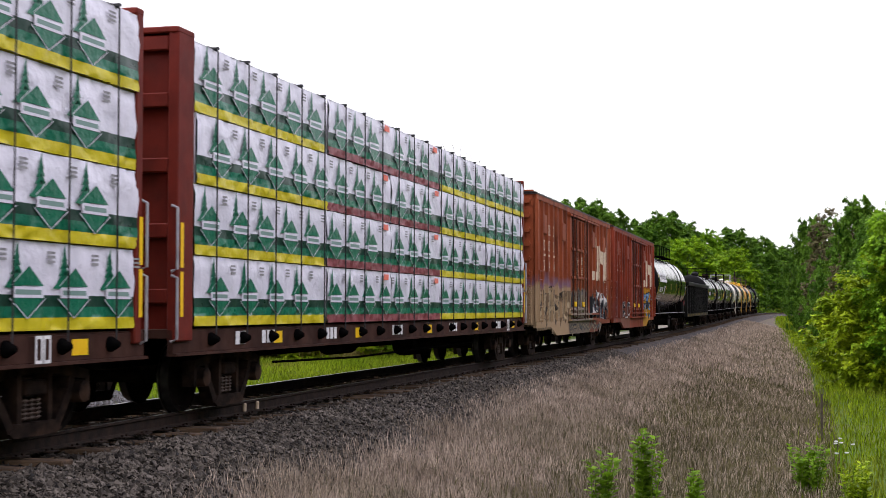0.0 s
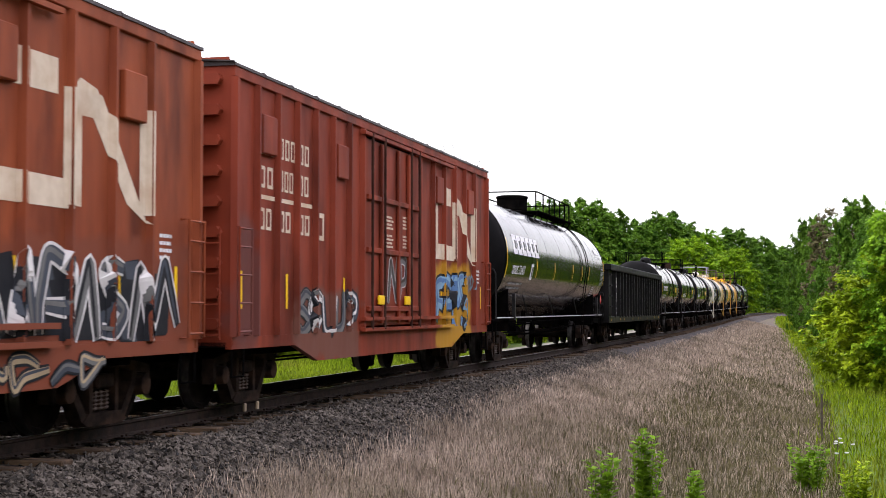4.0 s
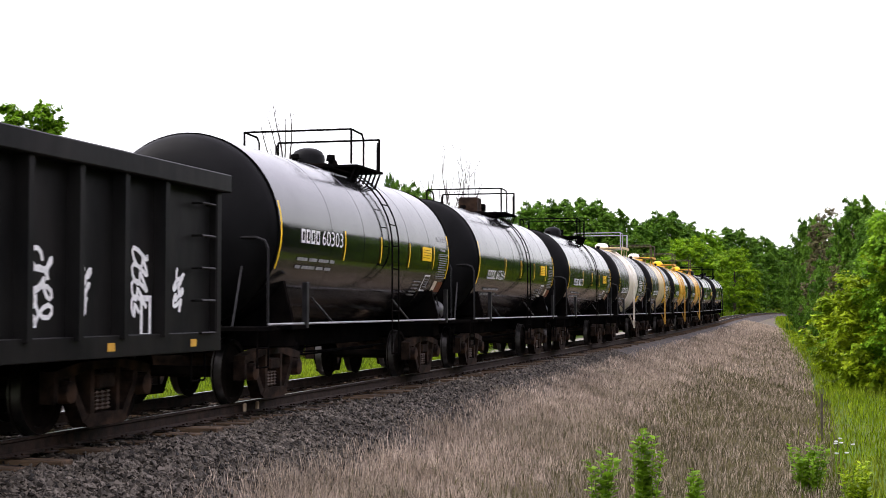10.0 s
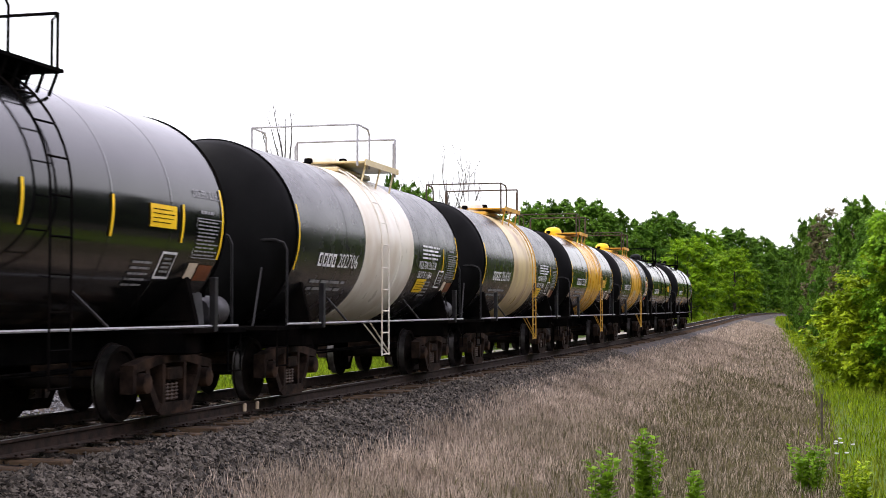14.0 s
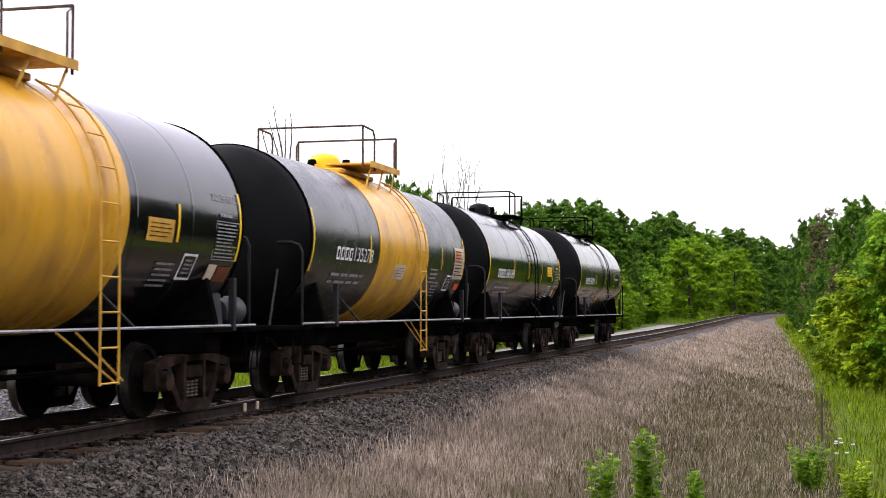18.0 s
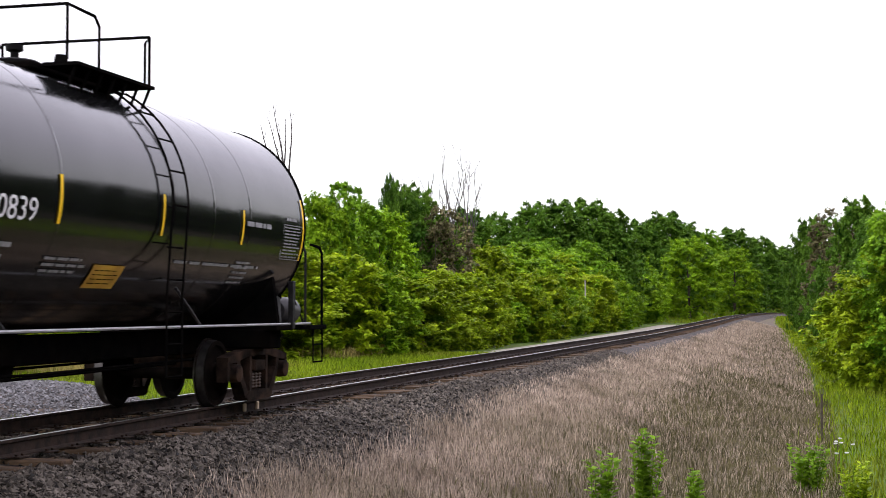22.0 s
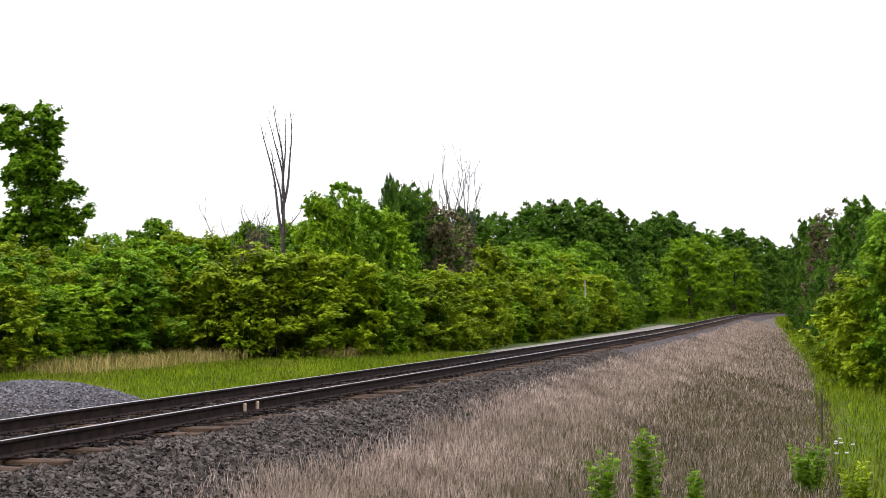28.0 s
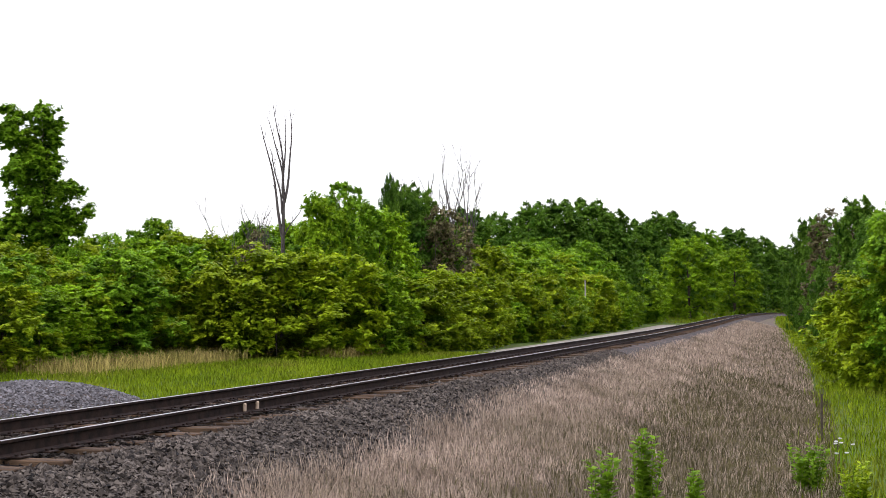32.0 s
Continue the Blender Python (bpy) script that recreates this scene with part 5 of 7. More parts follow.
    # ladder up the near flank and its twin on the far side
    for sy in (-1, 1):
        rl = r + 0.09
        arc = [(sy * rl * math.cos(a), zc + rl * math.sin(a)) for a in [i * 1.08 / 9 for i in range(10)]]
        side = [(sy * 1.52, 0.53), (sy * 1.52, 1.5), *arc]
        rails = [[(ladder_x + d, y, z) for y, z in side] for d in (-0.21, 0.21)]
        steps = [(sy * 1.52, z) for z in (0.55, 0.93, 1.31, 1.69, 2.07)] + [(sy * rl * math.cos(a), zc + rl * math.sin(a)) for a in (0.0, 0.26, 0.52, 0.78, 1.04)]
        lm = M["band_white"] if band and band[2] == "band_white" else (M["yellow_plate"] if band else M["black_steel"])
        ladder("side_ladder", car, rails, [((ladder_x - 0.21, y, z), (ladder_x + 0.21, y, z)) for y, z in steps], 0.015, lm, "steel ladder up the tank")
        if band:
            for d in (-0.9, -0.5):
                part("ladder_stay", bm_tube([(ladder_x + d, sy * 1.4, 1.1), (ladder_x + (0.15 if d < -0.6 else 0.35), sy * 1.5, 0.56)], 0.013, 5), lm, car)
    # platform, manway, railing
    pa, pb = platform
    top = zc + r
    pm = {"band_white": "band_cream", "band_cream": "yellow_plate", "band_yellow": "yellow_plate"}[band[2]] if band else "black_steel"
    if band:
        deck = part("platform", bm_box(pa + 0.25, pb, -0.98, 0.98, top + 0.1, top + 0.14, bevel=0.008), M[pm], car, "flat painted platform on top")
        part("platform_edge", bm_box(pa + 0.25, pb, -1.0, -0.98, top + 0.06, top + 0.17), M[pm], deck)
        for x in (pa + 0.5, (pa + pb) / 2 + 0.2, pb - 0.1):
            for y in (-1, 1):
                part("platform_stay", bm_tube([(x, y * 0.92, top + 0.1), (x - 0.25, y * 0.9, zc + math.sqrt(max(0.01, r * r - 0.81)))], 0.02, 5), M[pm], deck)
    else:
        deck = part("platform", bm_box(pa + 0.1, pb, -1.0, -0.55, top - 0.02, top + 0.02), st, car, "dark steel grating platform on top")
        part("walkway", bm_box(pa + 0.1, pb, 0.55, 1.0, top - 0.02, top + 0.02), st, deck)
        part("walkway", bm_box(pb - 0.45, pb, -0.55, 0.55, top - 0.02, top + 0.02), st, deck)
        for i in range(7):
            x = pa + 0.15 + (pb - pa - 0.2) * i / 6
            part("bracket", bm_tube([(x, -0.95, top - 0.02), (x, -0.85, zc + math.sqrt(max(0.01, r * r - 0.7)))], 0.022, 5), st, deck)
    rm = M["pale_steel" if band and band[2] == "band_white" else ("spring_steel" if band else "black_steel")]
    ya, yb, h0 = -0.92, 1.12, top + 0.02
    if long_rail:
        bar = part("platform_railing", bm_tube([(pa, yb, rail_z), (pa, ya, rail_z), (pb, ya, rail_z), (pb, yb, rail_z)], 0.022), rm, car, "black pipe railing round the platform")
        part("railing_bar", bm_tube([(pa, yb, rail_z), (pb, yb, rail_z)], 0.022), rm, bar)
        for i in range(7):
            x = pa + (pb - pa) * (i / 6) ** 0.9
            part("post", bm_tube([(x, ya, h0), (x, ya, rail_z)], 0.022), rm, bar)
            if i in (0, 6):
                part("post", bm_tube([(x, yb, h0), (x, yb, rail_z)], 0.022), rm, bar)
    else:
        bar = part("platform_railing", bm_tube([(pa + 0.72, yb, h0), (pa + 0.72, yb, rail_z - 0.12), (pa + 0.62, yb, rail_z - 0.02), (pa, yb, rail_z), (pa, ya, rail_z), (pa + 0.62, ya, rail_z - 0.02), (pa + 0.72, ya, rail_z - 0.12), (pa + 0.72, ya, h0)], 0.02), rm, car, "bent pipe railing round the platform")
        part("railing_bar", bm_tube([(pb - 0.12, yb, h0), (pb - 0.12, yb, rail_z - 0.1), (pb, yb, rail_z), (pb, ya, rail_z), (pb - 0.12, ya, rail_z - 0.1), (pb - 0.12, ya, h0)], 0.02), rm, bar)
        for x in (pa, pb):
            for y in (ya, yb):
                part("post", bm_tube([(x, y, h0), (x, y, rail_z)], 0.022), rm, bar)
    mx = (pa + pb) / 2 - 0.55 if not long_rail else pa + 0.45
    if dome == "drum":
        man = part("manway", lathe(bmesh.new(), [(top - 0.08, 0.42), (top + 0.05, 0.42), (top + 0.06, 0.46), (top + 0.4, 0.46), (top + 0.41, 0.49), (top + 0.47, 0.49), (top + 0.5, 0.4), (top + 0.5, 0)], "z", 28, (mx, -0.1, 0)), M["black_steel"], car, "black drum-shaped valve housing", smooth=40)
    else:
        dm = M[{"yellow": "yellow_dome", "white": "band_white", "dark": "head_black"}.get(dome, "truck_steel")]
        if dome == "flat":
            man = part("manway", lathe(bmesh.new(), [(top - 0.05, 0.3), (top + 0.1, 0.3), (top + 0.12, 0.26), (top + 0.12, 0.05), (top + 0.22, 0.05), (top + 0.24, 0.1), (top + 0.3, 0.1), (top + 0.31, 0)], "z", 24, (mx, 0, 0)), M["head_black"], car, "low black manway cover", smooth=40)
        elif dome == "box":
            man = part("manway", bm_box(mx - 0.3, mx + 0.3, -0.25, 0.25, top - 0.05, top + 0.42, bevel=0.03), dm, car, "rusty box-shaped valve housing")
        else:
            man = part("manway", lathe(bmesh.new(), [(top - 0.05, 0.3), (top + 0.2, 0.3), (top + 0.29, 0.25), (top + 0.34, 0.15), (top + 0.36, 0)], "z", 24, (mx, 0, 0)), dm, car, "domed %s manway cover" % dome, smooth=40)
    part("manway_plate", bm_box(mx - 0.5, mx + 1.5, -0.5, 0.5, top - 0.06, top + 0.03, bevel=0.02), M[pm if band else "black_steel"], man)
    for i, (dx, dy, h) in enumerate(((0.5, 0.1, 0.22), (0.68, -0.2, 0.3), (0.9, 0.12, 0.18), (1.1, -0.1, 0.24), (-0.42, 0.1, 0.2))):
        part("valve", lathe(bmesh.new(), [(top, 0.05), (top + h * 0.6, 0.05), (top + h * 0.62, 0.09), (top + h, 0.07), (top + h, 0)], "z", 10, (mx + dx, dy, 0)), M["black_steel"], man)
    # gear below
    part("outlet_valve", lathe(bmesh.new(), [(0.55, 0), (0.55, 0.09), (0.7, 0.12), (1.1, 0.16)], "z", 14, (-0.3, 0, 0)), M["black_steel"], car)
    part("air_reservoir", lathe(bmesh.new(), [(half + 0.5, 0), (half + 0.5, 0.15), (half + 0.58, 0.21), (half + 1.05, 0.21), (half + 1.13, 0.15), (half + 1.13, 0)], "x", 18, (0, -0.85, 1.32)), M["reservoir_grey"], car, "grey air reservoir on the end platform", smooth=40)
    part("brake_cylinder", lathe(bmesh.new(), [(-0.35, 0), (-0.35, 0.13), (0.35, 0.13), (0.35, 0)], "x", 12, (-2.3, -0.5, 0.72)), M["black_steel"], car, smooth=40)
    for y, z in ((-0.62, 0.66), (-0.34, 0.6), (0.5, 0.64)):
        part("brake_rod", bm_tube([(-truck_x + 1.2, y, z), (-0.8, y, z - 0.03), (truck_x - 1.2, y, z)], 0.018, 5), M["black_steel"], car)
    bm = bmesh.new()
    prism(bm, [(half - 0.3, zc - 0.95), (half + 0.02, zc - 0.9), (half + 0.12, 1.1), (half - 0.08, 1.1)], -1.1, -1.06)
    part("end_gusset", bm, M["reservoir_grey"], car, "pale grey steel gusset")
    part("placard", bm_box(half + 0.35, half + 0.37, -1.0, -0.7, 1.5, 1.8, rot=None), M["black_steel"], car)
    running_gear(car, (-truck_x, truck_x), (-end, end))
    CARS.append((car, s, truck_x * 2))
    return car


def frame_shape(w, h, t):
    """A thin rectangular outline."""
    v = [(0, 0), (w, 0), (w, h), (0, h), (t, t), (w - t, t), (w - t, h - t), (t, h - t)]
    return np.array(v, float), [[k, (k + 1) % 4, 4 + (k + 1) % 4, 4 + k] for k in range(4)]


def test_panel(car, dec, x, z, w=0.4, h=0.33):
    decal("test_panel", frame_shape(w, h, 0.03), x, z, dec, M["white_mark"], car, "white framed panel")
    decal("small_print", bars(4, w * 0.6, h * 0.62, 4, 0.5), x + w * 0.22, z + h * 0.2, dec, M["grey_mark"], car)


def end_patches(car, dec, half, zc):
    decal("white_patch", rect(0.26, 0.2, 2), half - 0.86, zc - 0.76, dec, M["cream_mark"], car, "worn cream paint patch")
    decal("orange_panel", rect(0.42, 0.2, 2), half - 0.56, zc - 0.78, dec, M["rust_mark"], car, "rusty orange panel")


def sulfur_print(car, dec, half, r, zc):
    decal("warning", letters("MOLTEN SULFUR", 0.86, 0.1), half - 0.93, zc + 0.25, dec, M["grey_mark"], car, "white warning letters")
    test_panel(car, dec, half - 1.68, zc - 0.78)
    end_patches(car, dec, half, zc)


def sulfur_large(car, dec, half, r, zc):
    decal("warning", letters("MOLTEN SULFUR", 1.3, 0.15), 1.93, zc - 0.34, dec, M["white_mark"], car, "white warning letters")
    decal("permit", letters("DOT-E 11864", 0.98, 0.13), 2.02, zc - 0.52, dec, M["white_mark"], car, "white permit letters")
    decal("small_print", bars(4, 1.5, 0.3, 12, 0.5), 2.12, zc - 0.16, dec, M["white_mark"], car, "lines of small white print")
    test_panel(car, dec, half - 1.48, zc - 0.7, 0.42, 0.36)
    end_patches(car, dec, half, zc)


def sulfur_big(car, dec, half, r, zc):
    sulfur_large(car, dec, half, r, zc)
    # number panel on the leading end
    me = bpy.data.meshes.new("orange_panel")
    x = -half - 0.425
    me.from_pydata([(x, 0.75, 2.62), (x, 0.2, 2.62), (x, 0.2, 2.82), (x, 0.75, 2.82)], [], [(0, 1, 2, 3)])
    me.materials.append(M["orange_mark"])
    part("orange_panel", me, None, car, "orange number panel on the tank end")
    v, f = letters("2448", 0.45, 0.13)
    me = bpy.data.meshes.new("panel_number")
    me.from_pydata([(x - 0.004, 0.7 - a, 2.655 + b) for a, b in v], [], f)
    me.materials.append(M["black_steel"])
    part("panel_number", me, None, car)


def gas_print(car, dec, half, r, zc):
    decal("warning", letters("LIQUEFIED PETROLEUM GAS", 1.9, 0.13), half - 2.1, zc + 0.42, dec, M["white_mark"], car, "white warning letters")
    decal("white_patch", rect(0.75, 0.16, 2), half - 1.6, zc + 0.6, dec, M["white_mark"], car, "white painted patch")
    decal("test_panel", block_row(1, 0.3, 0.42, 0, True), -5.3, 2.13, dec, M["white_mark"], car, "white framed panel")
    bm = bmesh.new()
    prism(bm, [(half + 0.3, 1.54), (half + 0.46, 1.7), (half + 0.3, 1.86), (half + 0.14, 1.7)], -1.44, -1.425)
    part("placard", bm, M["number_red"], car, "red diamond placard")
    bm = bmesh.new()
    prism(bm, [(half + 0.3, 1.64), (half + 0.36, 1.7), (half + 0.3, 1.76), (half + 0.24, 1.7)], -1.446, -1.441)
    part("placard", bm, M["white_mark"], car)


def worn_print(car, dec, half, r, zc):
    decal("repair_patch", rect(0.8, 0.66, 5), half - 0.93, 2.0, dec, M["cream_mark"], car, "worn cream paint patch with faded print")
    thin = round_side(r, zc, 0.02)
    decal("patch_stain", rect(0.5, 0.24, 2), half - 0.9, 2.36, thin, M["rust_pale"], car, "faded orange stain")
    decal("small_print", bars(8, 0.72, 0.56, 31, 0.3), half - 0.89, 2.05, round_side(r, zc, 0.024), M["black_steel"], car)
    decal("orange_panel", rect(0.4, 0.14, 2), half - 0.5, zc - 0.72, dec, M["orange_mark"], car, "orange panel near the end")
    test_panel(car, dec, half - 1.35, zc - 0.75)
    decal("small_print", bars(4, 0.6, 0.34, 33, 0.4), 2.2, 1.85, dec, M["grey_mark"], car)


def last_print(car, dec, half, r, zc):
    decal("small_print", bars(3, 0.95, 0.2, 21, 0.45), -1.75, 1.69, dec, M["grey_mark"], car)
    decal("small_print", bars(1, 2.7, 0.05, 22, 0.7), 1.2, 1.89, dec, M["grey_mark"], car)
    decal("small_print", bars(1, 0.9, 0.08, 23, 0.8), 3.15, 2.45, dec, M["grey_mark"], car)


def build_tank_cars():
    k = dict(half=4.98, r=1.43, zc=2.48)
    tank_car(80.15, "long glossy black tank car with white lettering and top platform", 8.65, 1.6, 2.68, (4, "32407"), long_rail=True, platform=(-1.1, 5.0), rail_z=4.87, dome="drum", truck_x=7.4, end=9.75, ladder_x=4.05, mark_x=-7.75, seams=(-5.2, -2.9, -0.6, 1.6, 3.0, 6.2), yellow=((-4.56, 2.2, 0.5), (-1.68, 2.2, 0.5), (1.6, 2.25, 0.48), (3.5, 2.28, 0.46), (4.95, 2.3, 0.46)), extras=gas_print, brand=6)
    tank_car(117.6, "glossy black tank car with yellow strips and domed manway", mark=(4, "60303"), extras=sulfur_print, **k)
    tank_car(130.35, "glossy black tank car with a rusty valve box on top", mark=(4, "60264"), mark_z=2.07, mark_x=-3.88, dome="box", extras=sulfur_print, **k)
    tank_car(143.15, "glossy black tank car with yellow strips and grey data panel", mark=(4, "60175"), mark_z=2.13, mark_x=-3.85, extras=sulfur_print, **k)
    tank_car(155.8, "black tank car with a wide white band and pale railing", mark=(4, "202706"), band=(-1.6, 1.45, "band_white"), worn=True, dome="white", platform=(-0.5, 1.9), rail_z=4.68, ladder_x=-0.72, mark_x=-3.9, mark_z=2.02, notice=(2.04, 1.67, "yellow_mark"), yellow=((3.7, 2.12, 0.46),), extras=sulfur_big, **k)
    tank_car(168.45, "black tank car with a rust-stained cream band", mark=(4, "202690"), band=(-1.55, 1.5, "band_cream"), worn=True, dome="white", platform=(-0.8, 1.4), rail_z=4.68, ladder_x=0.75, mark_x=-3.9, mark_z=2.05, notice=(2.04, 1.67, "yellow_mark"), yellow=((3.7, 2.12, 0.46),), extras=sulfur_large, **k)
    tank_car(181.2, "black tank car with a bright yellow band and yellow dome", mark=(4, "135281"), band=(-1.4, 1.7, "band_yellow"), dome="yellow", platform=(-0.83, 1.32), rail_z=4.7, ladder_x=1.1, mark_x=-3.75, mark_z=2.15, notice=(2.17, 2.14, "yellow_plate"), yellow=((-2.0, 2.14, 0.48), (2.96, 2.15, 0.46)), extras=sulfur_print, **k)
    tank_car(193.9, "worn black tank car with an orange-yellow band", mark=(4, "135278"), band=(-1.4, 1.9, "band_yellow"), worn=True, dome="yellow", platform=(-0.83, 1.32), rail_z=4.7, ladder_x=1.2, mark_x=-3.75, mark_z=2.15, notice=(-0.35, 1.9, "cream_mark"), yellow=((-2.0, 2.14, 0.48), (2.96, 2.15, 0.46)), extras=worn_print, **k)
    tank_car(206.35, "glossy black tank car with domed manway and yellow strips", mark=(4, "60180"), mark_z=2.13, mark_x=-3.85, extras=sulfur_print, **k)
    tank_car(220.45, "last black tank car of the train with open end platform", 5.4, 1.5, 2.56, (4, "150839"), truck_x=4.65, end=7.0, platform=(-0.6, 1.4), rail_z=4.7, ladder_x=0.9, mark_x=-4.1, mark_z=2.2, seams=(-3.6, -1.7, 2.1, 3.3), yellow=((-1.75, 2.2, 0.5), (0.6, 2.2, 0.48), (3.0, 2.2, 0.46)), dome="flat", notice=(-0.68, 1.55, "yellow_plate"), extras=last_print)
    # bent rail at the open end of the train
    last = CARS[-1][0]
    for sy in (-1, 1):
        part("end_rail", bm_tube([(5.95, sy * 1.4, 2.33), (6.36, sy * 1.4, 2.3), (6.47, sy * 1.4, 2.2), (6.47, sy * 1.4, 0.95)], 0.022), M["black_steel"], last, "bent black handrail")


# ---- boxcars ----
BOX_RIBS = [-7.49, -6.72, -5.95, -5.16, -4.35, -3.55, -2.72, -2.01, 1.58, 2.62, 3.5, 4.4, 5.3, 6.2, 7.49]


def over_ribs(w):
    """Lays paint over the near side and its ribs."""
    def place(x, z):
        i, r = min(enumerate(BOX_RIBS), key=lambda q: abs(q[1] - x))
        half = 0.05 if i % 7 else 0.075
        d = abs(x - r)
        up = 0.0 if z < 0.98 else (0.08 if d <= half * 0.5 else max(0.0, 0.08 * (half - d) / (half * 0.5)))
        return (x, -w - 0.005 - up, z)
    return place


def fine(pts, step=0.04):
    """A painted polygon (convex, counter-clockwise) cut into narrow upright slices."""
    xs = [p[0] for p in pts]
    n = max(2, int((max(xs) - min(xs)) / step))
    v, f = [], []
    for k in range(n + 1):
        x = min(xs) + (max(xs) - min(xs)) * (0.0005 + 0.999 * k / n)
        zs = []
        for a, b in zip(pts, pts[1:] + pts[:1]):
            if (a[0] - x) * (b[0] - x) <= 0 and a[0] != b[0]:
                zs.append(a[1] + (b[1] - a[1]) * (x - a[0]) / (b[0] - a[0]))
        v += [(x, min(zs)), (x, max(zs))]
    for k in range(n):
        f.append([2 * k, 2 * k + 2, 2 * k + 3, 2 * k + 1])
    return np.array(v, float), f


def quad(x0, x1, z0, z1, lean=0.0):
    return [(x0, z0), (x1, z0), (x1 + lean, z1), (x0 + lean, z1)]


def spray_area(car, place, x0, x1, z0, z1, cw, ch, fills, rim, seed):
    """Overlapping block letters of spray paint, one mesh a letter."""
    g = random.Random(seed)
    mats = list(dict.fromkeys([*fills, rim]))
    x = x0
    while x < x1 - 0.2:
        w = min(cw * g.uniform(0.8, 1.3), x1 - x)
        v, f, mi = [], [], []

        def lay(pts, m, lift):
            pv, pf = fine(pts, 0.05)
            c = len(v)
            v.extend((place(a, b)[0], place(a, b)[1] - lift, b) for a, b in pv)
            f.extend([[q + c for q in k] for k in pf])
            mi.extend([mats.index(m)] * len(pf))

        zb, zt = z0 + g.uniform(0, 0.15), z1 - g.uniform(0, 0.3)
        lean = g.uniform(-0.08, 0.08)
        lay(quad(x, x + w, zb, zt, lean), rim, 0.001)
        lay(quad(x + 0.04, x + w - 0.04, zb + 0.05, zt - 0.05, lean), fills[0], 0.002)
        n = max(3, int((zt - zb) / ch) * 2)
        for k in range(n):
            a, b = x + w * g.uniform(0.0, 0.55), zb + (zt - zb) * (k + g.uniform(0, 0.6)) / n
            ww, hh = w * g.uniform(0.3, 0.6), ch * g.uniform(0.35, 0.9)
            sk = g.uniform(-0.12, 0.12)
            lay([(a - 0.025, b - 0.025), (a + ww + 0.025, b - 0.025 + sk * 0.4), (a + ww + sk + 0.025, b + hh + 0.025), (a + sk - 0.025, b + hh * g.uniform(0.7, 1) + 0.025)], rim, 0.003 + 0.0006 * k)
            lay([(a, b), (a + ww, b + sk * 0.4), (a + ww + sk, b + hh), (a + sk, b + hh * 0.9)], g.choice(fills), 0.0034 + 0.0006 * k)
        me = bpy.data.meshes.new("spray_letter")
        me.from_pydata(v, [], f)
        for m in mats:
            me.materials.append(M[m])
        me.polygons.foreach_set("material_index", mi)
        part("spray_letter", me, None, car)
        x += w * g.uniform(0.85, 1.0)


